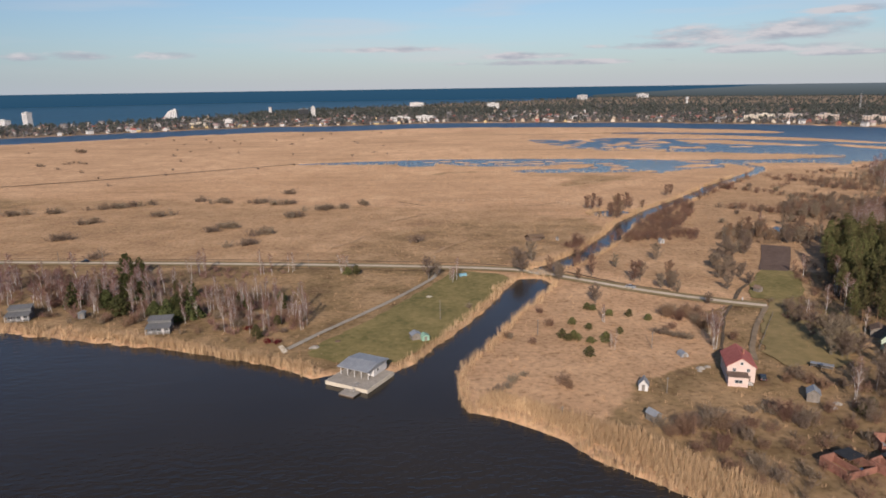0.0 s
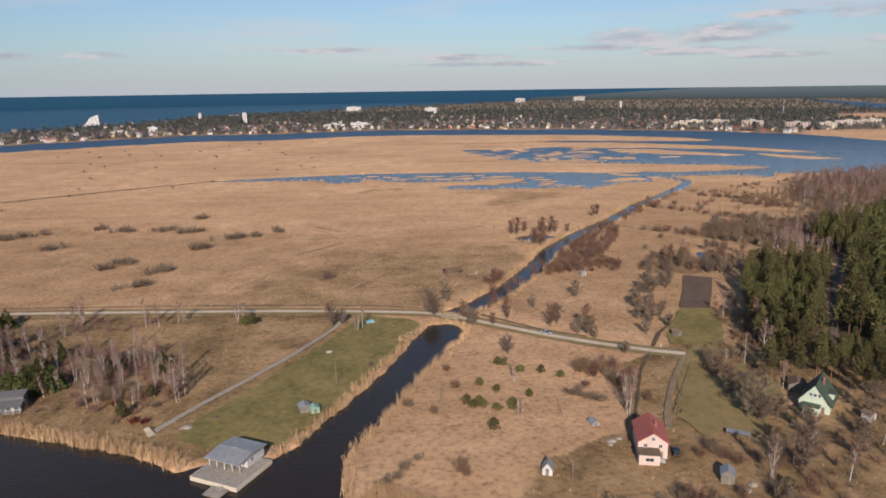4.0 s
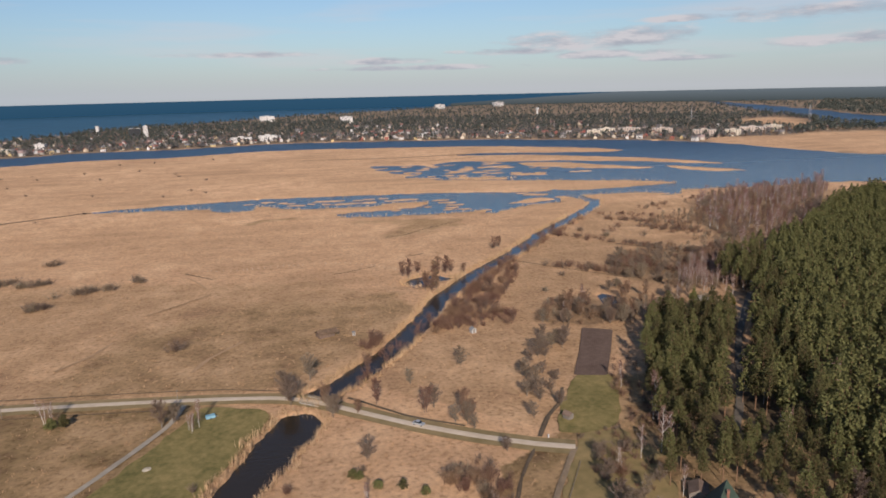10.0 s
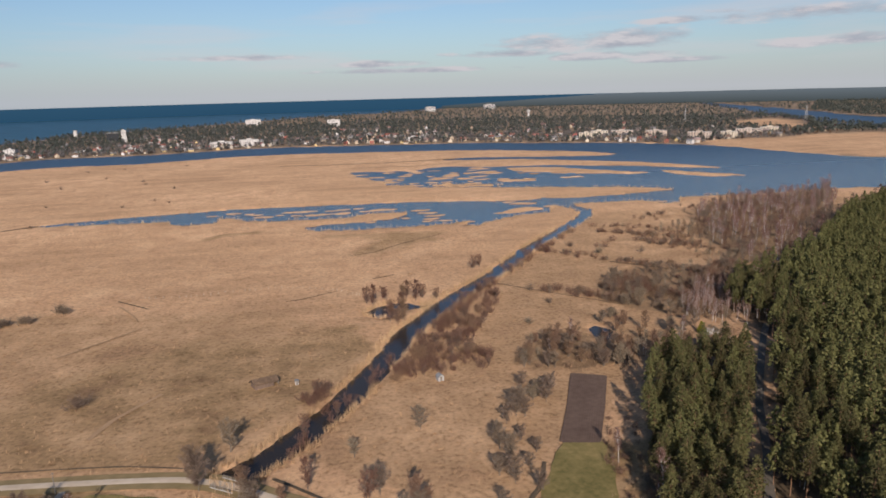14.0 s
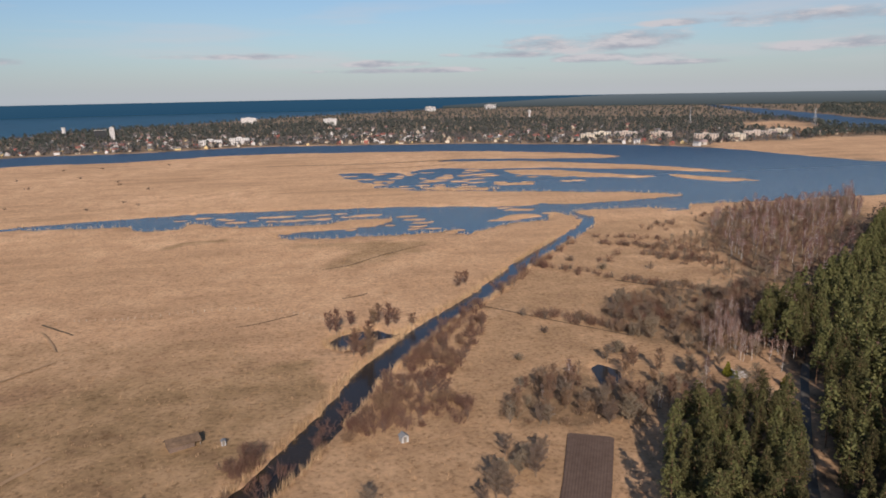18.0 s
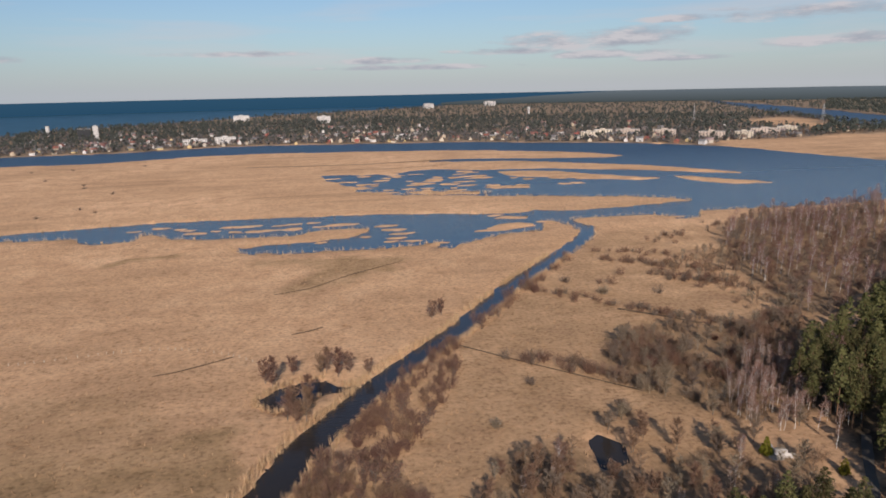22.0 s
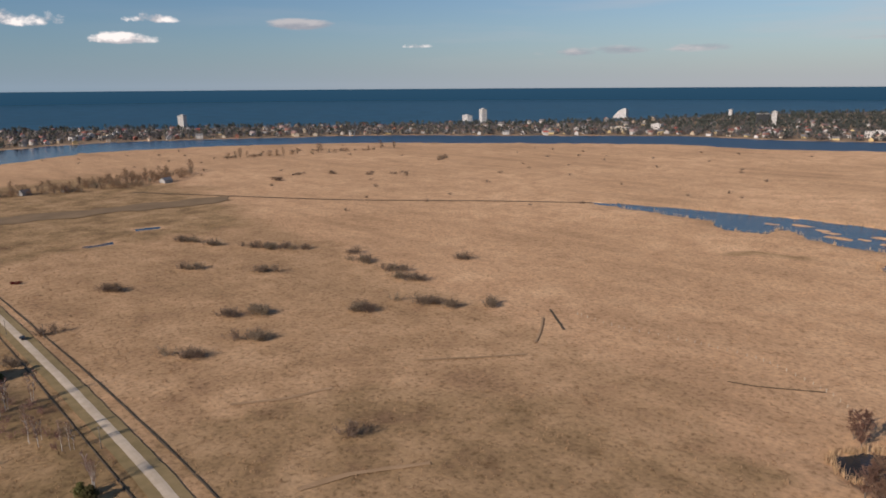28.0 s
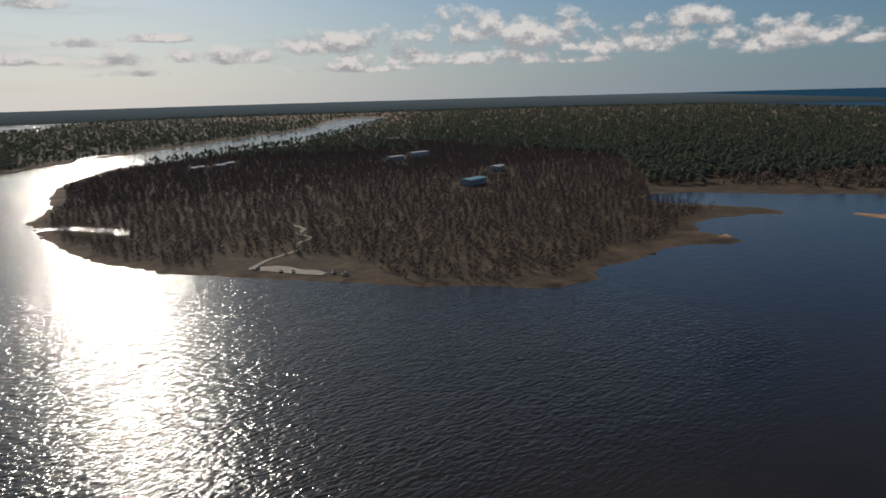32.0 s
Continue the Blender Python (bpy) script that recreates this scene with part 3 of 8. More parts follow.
SHADED_YARD = np.array([(140, 176), (215, 165), (225, 230), (190, 246), (160, 240), (150, 222), (162, 205), (145, 196)], float)
REED_FLATS = [np.array(p, float) for p in ([(805, 1276), (897, 1403), (977, 1395), (1077, 1396), (1226, 1448), (1313, 1441), (1500, 1300), (1400, 760), (1250, 780), (1020, 900), (901, 1025), (863, 1162)], [(1424, 2074), (1643, 2151), (1563, 1931), (1363, 1655), (1245, 1569), (1310, 1746), (1275, 1832)])]
ZONES = [(0, WEST_MEADOW, 0.4), (0, NEAR_MEADOW, 0.75), (1, SHADED_YARD, 0.22), (0, BANK_GRASS, 1.0), (0, DRY_LAWN, 0.9), (0, YARDS, 1.0), (1, SHADED_LOW_YARD, 0.2), (0, SCRUB, 0.35), (0, DARK_PATCH, 0.7), (0, MERE_HOLLOW, 0.9), (1, TANGLE, 0.5), (1, LOW_SCRUB, 0.5), (1, BARE_WOOD, 0.6), (1, GROVE, 0.5), (1, COPSE, 0.45), (1, PINE_WEST, 1.0), (1, PINE_EAST, 1.0)]


def height_at(x, y):
    return 0.55 + 0.25 * noise.noise(Vector((x, y, 0)) * 0.03)


def build_ground():
    from mathutils.geometry import delaunay_2d_cdt
    verts, edges = [], []
    for o in LANDS + WATERS:
        k = len(verts)
        o = np.clip(o, -5290, 5290)
        verts += [Vector(q) for q in o]
        edges += [(k + i, k + (i + 1) % len(o)) for i in range(len(o))]
    r, grid = 6.0, []
    ring = 0
    while r < 7000:
        for i in range(200):
            a = (i + 0.5 * (ring % 2)) * math.tau / 200
            grid.append((CENTRE[0] + r * math.cos(a), CENTRE[1] + r * math.sin(a)))
        r, ring = r * 1.034, ring + 1
    grid = [q for q in grid if abs(q[0]) < 5280 and abs(q[1]) < 5280]
    near = random.Random(6)
    grid += [(x + near.uniform(-4, 4), y + near.uniform(-4, 4)) for x in range(-220, 700, 13) for y in range(650, 1290, 13)]
    grid += [tuple(np.mean(o, 0) + (q - np.mean(o, 0)) * 0.5) for o in LANDS[2:] for q in o[::3]] + [tuple(np.mean(o, 0)) for o in LANDS[2:]]
    verts += [Vector(q) for q in grid + [(-5300, -5300), (5300, -5300), (5300, 5300), (-5300, 5300)]]
    co, _, faces, _, _, _ = delaunay_2d_cdt(verts, edges, [], 0, 1e-3)
    co = np.array([tuple(c) for c in co])
    tri = np.array([f for f in faces if len(f) == 3])
    land = on_land(co[tri].mean(1))
    wet, dry = np.zeros(len(co), bool), np.zeros(len(co), bool)
    wet[tri[~land].ravel()] = True
    dry[tri[land].ravel()] = True
    z = np.array([height_at(x, y) for x, y in co])
    z[wet & dry] = -0.12
    z[wet & ~dry] = -1.5
    me = bpy.data.meshes.new("ground")
    me.from_pydata(np.column_stack((co, z)).tolist(), [], tri.tolist())
    zone = np.zeros((len(co), 4))
    # alpha: painted haze, growing outwards from the middle, weaker in the west
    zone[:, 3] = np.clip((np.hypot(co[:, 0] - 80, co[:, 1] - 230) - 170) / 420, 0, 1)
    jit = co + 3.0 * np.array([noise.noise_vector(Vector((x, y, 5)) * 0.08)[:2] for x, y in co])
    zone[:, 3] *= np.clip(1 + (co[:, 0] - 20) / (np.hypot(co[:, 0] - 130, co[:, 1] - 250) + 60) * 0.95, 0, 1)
    for ch, poly, v in ZONES:
        zone[inside(jit, poly), ch] = v
    town = inside(jit, LANDS[1])
    zone[town, 3] = 0
    zone[town, 2] = 0.75
    far = town & (co[:, 1] < 400) & (co[:, 0] > -1000)
    zone[far, 1], zone[far, 2] = 1.0, 0.0
    for flat in REED_FLATS:
        zone[inside(jit, flat)] = (0, 0, 0, 0.7)
    edge = wet & dry
    zone[edge & ~town, :3] = 0
    south_edge = edge & (co[:, 1] < -10)
    zone[south_edge, :3] = (0, 0.8, 0)
    layer = me.attributes.new("zone", "FLOAT_COLOR", "POINT")
    layer.data.foreach_set("color", zone.ravel())
    me.polygons.foreach_set("use_smooth", [True] * len(me.polygons))
    me.materials.append(GROUND)
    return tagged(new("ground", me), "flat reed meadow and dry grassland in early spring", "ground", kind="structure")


def sheet(name, outline, z, material, label, category, flat=True):
    """A flat patch in the outline, at a height over the sheet of the land."""
    bm = bmesh.new()
    vs = [bm.verts.new((x, y, z if flat else height_at(x, y) + z)) for x, y in outline]
    f = bm.faces.new(vs)
    bmesh.ops.triangulate(bm, faces=[f])
    bmesh.ops.recalc_face_normals(bm, faces=bm.faces)
    if bm.faces and sum(q.normal.z for q in bm.faces) < 0:
        bmesh.ops.reverse_faces(bm, faces=bm.faces)
    me = bpy.data.meshes.new(name)
    bm.to_mesh(me)
    bm.free()
    me.materials.append(material)
    return tagged(new(name, me), label, category, kind="structure")


build_ground()
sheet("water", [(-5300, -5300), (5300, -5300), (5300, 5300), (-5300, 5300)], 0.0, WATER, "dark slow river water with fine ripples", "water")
sheet("sea", [(-5300, -4420), (-4200, -3080), (-3070, -1360), (-2500, -190), (-1100, 1450), (-640, 2300), (-300, 3000), (800, 4300), (1650, 5300), (-5300, 5300)], 0.04, SEA, "open deep blue sea out to the horizon", "sea")


def backdrop(name, start, end, top, material, label, far, rise=0):
    """A piece of the far ring that closes the distance, between two bearings."""
    n = 160
    bm = bmesh.new()
    rows = []
    for i in range(n + 1):
        run = min(1, (end - start) * i / n / rise, (end - start) * (n - i) / n / rise) if rise else 1
        a = radians(start + (end - start) * i / n)
        x, y = CENTRE[0] + far * math.sin(a), CENTRE[1] + far * math.cos(a)
        rows.append([bm.verts.new((x, y, h)) for h in (-2, top * (0.25 + 0.75 * run) + (rise > 0) * 2.5 * noise.noise(Vector((a * 60, 0, 0))))])
    for p, q in zip(rows, rows[1:]):
        bm.faces.new((p[0], q[0], q[1], p[1]))
    me = bpy.data.meshes.new(name)
    bm.to_mesh(me)
    bm.free()
    me.materials.append(material)
    return tagged(new(name, me), label, "distance", kind="structure")


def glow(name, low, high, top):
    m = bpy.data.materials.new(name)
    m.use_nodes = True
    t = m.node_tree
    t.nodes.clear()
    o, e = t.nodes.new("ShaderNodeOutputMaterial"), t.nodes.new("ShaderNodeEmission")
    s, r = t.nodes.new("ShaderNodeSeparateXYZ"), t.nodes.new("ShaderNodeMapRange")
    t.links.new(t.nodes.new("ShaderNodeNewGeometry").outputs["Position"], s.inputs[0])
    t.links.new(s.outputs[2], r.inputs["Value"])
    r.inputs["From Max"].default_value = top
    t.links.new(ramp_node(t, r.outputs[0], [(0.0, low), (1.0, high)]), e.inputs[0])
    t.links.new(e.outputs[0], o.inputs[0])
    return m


# self-lit rings: sea and woods glow in fixed colours, haze painted in
SEA_GLOW = glow("sea_glow", (0.019, 0.070, 0.128), (0.023, 0.078, 0.138), 78)
WOOD_GLOW = glow("wood_glow", (0.055, 0.072, 0.076), (0.115, 0.150, 0.172), 78)
backdrop("backdrop_sea", -140, 30, 77, SEA_GLOW, "self-lit backdrop of blue sea with painted haze", 4880)
backdrop("backdrop_land", 12, 246, 77, WOOD_GLOW, "self-lit backdrop of far woods with painted haze", 4860, 14)


def ribbon(name, pts, width, lift, material, label, category, rag=0.0):
    """A road, path or ditch bed along a line of plan points."""
    p = spline(pts, False, 0.01, 3.0, 0.0)
    bm = bmesh.new()
    rows = []
    for i, q in enumerate(p):
        d = p[min(i + 1, len(p) - 1)] - p[max(i - 1, 0)]
        d = np.array((-d[1], d[0])) / (np.hypot(*d) + 1e-9)
        row = []
        for s in (-0.5, -0.17, 0.17, 0.5):
            w = width * s * (1 + rag * noise.noise(Vector((q[0], q[1], s * 9)) * 0.15))
            x, y = q + d * w
            row.append(bm.verts.new((x, y, 0.85 + lift + (0.06 if abs(s) < 0.3 else 0))))
        rows.append(row)
    for a, b in zip(rows, rows[1:]):
        for k in range(3):
            bm.faces.new((a[k], b[k], b[k + 1], a[k + 1]))
    bmesh.ops.recalc_face_normals(bm, faces=bm.faces)
    if sum(f.normal.z for f in bm.faces) < 0:
        bmesh.ops.reverse_faces(bm, faces=bm.faces)
    me = bpy.data.meshes.new(name)
    bm.to_mesh(me)
    bm.free()
    me.materials.append(material)
    return tagged(new(name, me), label, category, kind="structure")


ROAD_LINE = [(-585, 369), (-391, 353), (-232, 342), (-132, 334), (-69, 328), (-31, 324), (5, 319), (31, 314), (46, 307), (65, 292), (79, 281), (97, 269), (115, 259), (127, 254)]
ribbon("verge", ROAD_LINE, 9.0, 0.02, VERGE, "dry grass verge along the gravel road", "verge", 0.08)
ribbon("road", ROAD_LINE, 3.0, 0.10, ROAD, "pale gravel road across the meadow", "road", 0.1)
ribbon("path", [(-53, 215), (-44, 231), (-32, 250), (-20, 270), (-5, 300), (-2, 316)], 2.1, 0.06, PATHWAY, "grey gravel drive down to the river", "path", 0.15)
ribbon("lane", [(127, 254), (121, 245), (113, 232), (106, 219), (101, 209), (98, 200)], 1.9, 0.05, EARTH, "worn earth lane to the houses", "lane", 0.2)
sheet("lawn", spline([(-3, 294), (6, 312), (28, 304), (30, 298), (18, 268), (6, 239), (-5, 219), (-15, 203), (-35, 203), (-46, 214), (-30, 241), (-18, 264)]), 0.86, LAWN, "mown green lawn beside the canal", "lawn")
field = sheet("ploughed_field", [(172, 357), (173.2, 357.4), (184, 352.2), (185, 351), (173, 327), (160.8, 304), (159.6, 303.6), (148.8, 306.4), (148, 307.4), (160, 331)], 0.9, SOIL, "bare brown ploughed field plot with long furrows", "field")
for k in range(15):
    q = (k + 0.5) / 15
    a, b = Vector((148.4 + 11.6 * q, 307.2 - 3.2 * q, 0.9)), Vector((172.4 + 12.0 * q, 356.8 - 5.2 * q, 0.9))
    side = Vector(((b - a).y, -(b - a).x, 0)).normalized() * 0.30
    rows = [(a + (b - a) * j / 8 + Vector((noise.noise(Vector((k, j, 1))) * 0.25, 0, 0)), 0.07 + 0.06 * noise.noise(Vector((k, j, 5)))) for j in range(9)]
    vs = [v for p, h in rows for v in (p - side, p + Vector((0, 0, h)), p + side)]
    furrow = bpy.data.meshes.new("furrow")
    furrow.from_pydata(vs, [], [f for j in range(8) for f in ((3 * j, 3 * j + 1, 3 * j + 4, 3 * j + 3), (3 * j + 1, 3 * j + 2, 3 * j + 5, 3 * j + 4))])
    furrow.materials.append(SOIL)
    new("furrow", furrow).parent = field
sheet("meadow_strip", spline([(148, 306), (162, 302), (146, 265), (126, 266)]), 0.87, LAWN, "strip of greenish grass below the ploughed plot", "meadow")

sheet("yard_grass", spline([(128, 257), (146, 262), (150, 240), (142, 216), (124, 196), (106, 198), (106, 214), (117, 234)], rag=0.9), 0.862, plain("yard_grass", (0.150, 0.118, 0.045), (0.300, 0.212, 0.095), 0.3, 0.95, bump=0.1), "rough olive grass of the gardens", "grass")

# ---- plants ----
BIRCH_BARK = plain("birch_bark", (0.38, 0.35, 0.32), (0.72, 0.69, 0.65), 1.2, 0.9, vary=0.12, local=True)
PINE_BARK = plain("pine_bark", (0.13, 0.075, 0.045), (0.27, 0.155, 0.09), 1.0, 0.95, vary=0.15, local=True)
GREY_BARK = plain("grey_bark", (0.10, 0.085, 0.068), (0.21, 0.18, 0.15), 1.0, 0.95, vary=0.15, local=True)
BIRCH_TWIG = leafy("birch_twigs", [(0.0, (0.18, 0.104, 0.080)), (0.6, (0.28, 0.168, 0.130)), (1.0, (0.39, 0.262, 0.210))])
WOOD_TWIG = leafy("wood_twigs", [(0.0, (0.200, 0.108, 0.090)), (0.6, (0.305, 0.170, 0.140)), (1.0, (0.41, 0.262, 0.218))])
GREY_TWIG = leafy("grey_twigs", [(0.0, (0.145, 0.103, 0.074)), (0.6, (0.245, 0.182, 0.132)), (1.0, (0.35, 0.275, 0.205))])
BROWN_TWIG = leafy("brown_twigs", [(0.0, (0.145, 0.082, 0.055)), (0.6, (0.235, 0.138, 0.095)), (1.0, (0.34, 0.215, 0.15))])
RED_TWIG = leafy("red_twigs", [(0.0, (0.12, 0.022, 0.020)), (1.0, (0.24, 0.05, 0.042))])
NEEDLES = leafy("pine_needles", [(0.0, (0.076, 0.074, 0.030)), (0.5, (0.112, 0.106, 0.043)), (1.0, (0.152, 0.138, 0.058))], 0.9, 0.3)
SPRUCE = leafy("spruce_needles", [(0.0, (0.050, 0.058, 0.022)), (0.6, (0.086, 0.092, 0.034)), (1.0, (0.125, 0.124, 0.050))], 0.9, 0.25)
THUJA = leafy("thuja_leaves", [(0.0, (0.11, 0.10, 0.012)), (1.0, (0.21, 0.185, 0.03))], 0.85, 0.1)
# far pines and town trees: distance haze painted in as paler, bluer colour
HAZY_PINE = island_vary("hazy_pines", [(0.1, (0.105, 0.125, 0.085)), (0.5, (0.135, 0.155, 0.105)), (0.9, (0.165, 0.178, 0.125))], thin=0.45)
HAZY_TOWN_PINE = island_vary("hazy_town_pines", [(0.1, (0.080, 0.094, 0.080)), (0.5, (0.102, 0.115, 0.098)), (0.9, (0.125, 0.134, 0.112))], thin=0.45)
HAZY_TOWN_BARE = island_vary("hazy_town_bare_trees", [(0.1, (0.132, 0.122, 0.116)), (0.5, (0.172, 0.158, 0.150)), (0.9, (0.215, 0.195, 0.182))], thin=0.45)
CAPE_BARE = island_vary("cape_bare_trees", [(0.1, (0.088, 0.062, 0.056)), (0.5, (0.110, 0.079, 0.070)), (0.9, (0.136, 0.098, 0.086))], thin=0.15)
FAR_BARE = island_vary("far_bare_trees", [(0.1, (0.090, 0.066, 0.052)), (0.5, (0.150, 0.112, 0.088)), (0.9, (0.22, 0.168, 0.13))], thin=0.45)
REED = island_vary("dry_reeds", [(0.1, (0.33, 0.205, 0.108)), (0.5, (0.46, 0.305, 0.172)), (0.9, (0.58, 0.41, 0.25))], 0.95)
TUFT = island_vary("meadow_tufts", [(0.1, (0.26, 0.160, 0.090)), (0.5, (0.36, 0.228, 0.132)), (0.9, (0.43, 0.285, 0.168))], 0.95)


def mesh_of(name, verts, faces, material):
    me = bpy.data.meshes.new(name)
    me.from_pydata([tuple(map(float, v)) for v in verts], [], faces)
    me.materials.append(material)
    return me


def part(name, bm, material, parent, label=""):
    """Links a bmesh or mesh as one mesh object under a thing or a part."""
    if isinstance(bm, bmesh.types.BMesh):
        me = bpy.data.meshes.new(name)
        bm.to_mesh(me)
        bm.free()
        me.materials.append(material)
    else:
        me = bm
    ob = new(name, me)
    ob.parent = parent
    return tagged(ob, label)


def limb(vs, fs, a, b, r0, r1, sides=3):
    a, b = Vector(a), Vector(b)
    d = (b - a).normalized()
    u = d.orthogonal().normalized()
    w = d.cross(u)
    k = len(vs)
    for c, r in ((a, r0), (b, r1)):
        for i in range(sides):
            t = i * math.tau / sides
            vs.append(c + (u * math.cos(t) + w * math.sin(t)) * r)
    for i in range(sides):
        j = (i + 1) % sides
        fs.append((k + i, k + j, k + sides + j, k + sides + i))


def twig(vs, fs, a, d, length, width, rg):
    side = d.cross(Vector((rg.uniform(-1, 1), rg.uniform(-1, 1), rg.uniform(-1, 1)))).normalized()
    k = len(vs)
    vs += [a - side * width, a + side * width, a + d * length]
    fs.append((k, k + 1, k + 2))


def rand_dir(rg, up=0.0):
    v = Vector((rg.gauss(0, 1), rg.gauss(0, 1), rg.gauss(0, 1) + up))
    return v.normalized()


def bare_tree(rg, height, spread, bark, twigs, twig_count, lean=0.0, trunks=1, start=0.35, up=0.9, thick=1.0):
    """Trunk with tapered limbs, and a crown of boughs and fine twigs: two meshes."""
    tv, tf, cv, cf = [], [], [], []
    for _ in range(trunks):
        base = Vector((rg.uniform(-1, 1), rg.uniform(-1, 1), 0)) * (0.8 if trunks > 1 else 0.05)
        h = height * rg.uniform(0.82, 1.0)
        tilt = Vector((rg.uniform(-1, 1), rg.uniform(-1, 1), 0)) * (lean + (0.1 if trunks > 1 else 0.03))
        pts = [base + (tilt * (k / 7) ** 1.4 + Vector((0, 0, k / 7))) * h + Vector((rg.uniform(-1, 1), rg.uniform(-1, 1), 0)) * 0.012 * h for k in range(8)]
        rad = [max((0.0085 if bark is BIRCH_BARK else 0.012) * h * (1 - k / 7.6), 0.02) for k in range(8)]
        for k in range(7):
            limb(tv, tf, pts[k] - Vector((0, 0, 0.5 if k == 0 else 0)), pts[k + 1], rad[k], rad[k + 1], 5)
        n = int(17 / trunks ** 0.5)
        for b in range(n):
            s = start + (0.97 - start) * (b + rg.random()) / n
            k = min(int(s * 7), 6)
            a = pts[k].lerp(pts[k + 1], s * 7 - k)
            ang = b * 2.4 + rg.uniform(-0.4, 0.4)
            length = spread * max(0.25, math.sin(math.pi * (0.12 + 0.86 * (s - start) / (1 - start))) ** 0.7) * rg.uniform(0.7, 1.15)
            d = Vector((math.cos(ang), math.sin(ang), up * rg.uniform(0.6, 1.3))).normalized()
            mid = a + d * length * 0.5
            tip = mid + (d + Vector((0, 0, 0.28)) + rand_dir(rg) * 0.25).normalized() * length * 0.5
            r = 0.012 * length + 0.012
            limb(tv, tf, a, mid, r * 1.6, r)
            limb(tv, tf, mid, tip, r, 0.012)
            for _ in range(max(2, int(twig_count / n / trunks))):
                q = rg.random()
                p = a.lerp(mid, q * 2) if q < 0.5 else mid.lerp(tip, q * 2 - 1)
                dd = (d * 0.7 + rand_dir(rg, 0.25) * 0.9).normalized()
                tl = rg.uniform(0.5, 1.25) * spread * 0.28
                twig(cv, cf, p, dd, tl, 0.036 * thick, rg)
                twig(cv, cf, p + dd * tl * 0.5, (dd + rand_dir(rg) * 0.9).normalized(), tl * 0.75, 0.03 * thick, rg)
                twig(cv, cf, p + dd * tl * 0.25, (dd + rand_dir(rg) * 0.9).normalized(), tl * 0.8, 0.03 * thick, rg)
    return mesh_of("trunk", tv, tf, bark), mesh_of("crown", cv, cf, twigs)


def clump(vs, fs, c, rx, rz, count, size, rg, slim=0.55):
    """A tuft of needle sprays turned outwards."""
    for _ in range(count):
        d = rand_dir(rg, 0.35)
        p = c + Vector((d.x * rx, d.y * rx, d.z * rz)) * rg.uniform(0.75, 1.05)
        nrm = (d + rand_dir(rg) * 0.35).normalized()
        u = nrm.orthogonal().normalized()
        w = nrm.cross(u)
        t = rg.uniform(0, math.tau)
        u, w = u * math.cos(t) + w * math.sin(t), w * math.cos(t) - u * math.sin(t)
        s = size * rg.uniform(0.6, 1.25)
        k = len(vs)
        vs += [p - u * s, p + w * s * slim + nrm * s * 0.2, p + u * s, p - w * s * slim + nrm * s * 0.2]
        fs.append((k, k + 1, k + 2, k + 3))


def pine(rg, height, wide, whorls=14, per=5, each=9, size=0.44, low=0.38, slim=0.42, limbs=True):
    """A Scots pine: whorls of boughs that carry flat pads of needles, open between them, narrower to the top."""
    tv, tf, cv, cf = [], [], [], []
    bend = Vector((rg.uniform(-1, 1), rg.uniform(-1, 1), 0)) * 0.025 * height
    pts = [Vector((0, 0, height * k / 6)) + bend * (k / 6) ** 2 for k in range(7)]
    for k in range(6):
        limb(tv, tf, pts[k] - Vector((0, 0, 0.5 if k == 0 else 0)), pts[k + 1], 0.012 * height * (1.05 - k / 6.5), 0.012 * height * (1.05 - (k + 1) / 6.5), 6 if limbs else 3)
    turn = rg.uniform(0, 6.28)
    for w in range(whorls):
        rel = (w + rg.uniform(0.1, 0.9)) / whorls
        s = low + (1 - low) * rel
        k = min(int(s * 6), 5)
        a = pts[k].lerp(pts[k + 1], s * 6 - k)
        span = wide * (1.02 - rel) ** 0.85 * min(1.0, 0.6 + rel * 2.2)
        n = per if rel < 0.75 else max(2, per - 2)
        for j in range(n):
            ang = turn + w * 0.9 + j * math.tau / n + rg.uniform(-0.35, 0.35)
            reach = span * rg.uniform(0.55, 1.12)
            out = Vector((math.cos(ang), math.sin(ang), 0.18 + 0.35 * rel))
            c = a + out * reach
            if limbs and reach > 0.7:
                limb(tv, tf, a - Vector((0, 0, 0.25)), c, 0.05, 0.02)
            pad = 0.2 * reach + 0.4
            clump(cv, cf, c, pad, pad * 0.42, each, size, rg, slim)
            if reach > 1.3 and limbs:
                clump(cv, cf, a + out * reach * 0.55 + Vector((0, 0, 0.2)), pad * 0.85, pad * 0.4, each - 2, size, rg, slim)
    return mesh_of("trunk", tv, tf, PINE_BARK), mesh_of("crown", cv, cf, NEEDLES)


def spruce(rg, height, wide, material, rings=9):
    tv, tf, cv, cf = [], [], [], []
    limb(tv, tf, (0, 0, -0.4), (0, 0, height * 0.95), 0.028 * height, 0.01, 6)
    for k in range(rings):
        s = (k + 0.3) / rings
        r = wide * (1 - s) ** 0.6 * rg.uniform(0.85, 1.1)
        n = max(3, int(9 * (1 - s)) + 2)
        for j in range(n):
            ang = j * math.tau / n + k * 0.7 + rg.uniform(-0.2, 0.2)
            rr = r * rg.uniform(0.55, 1.0)
            clump(cv, cf, Vector((math.cos(ang) * rr, math.sin(ang) * rr, height * (0.06 + 0.9 * s) - rr * 0.12)), 0.17 * height * (1.1 - s) * 0.7, 0.06 * height, 8, 0.085 * height * (1.15 - s * 0.6), rg)
    return mesh_of("trunk", tv, tf, PINE_BARK), mesh_of("crown", cv, cf, material)


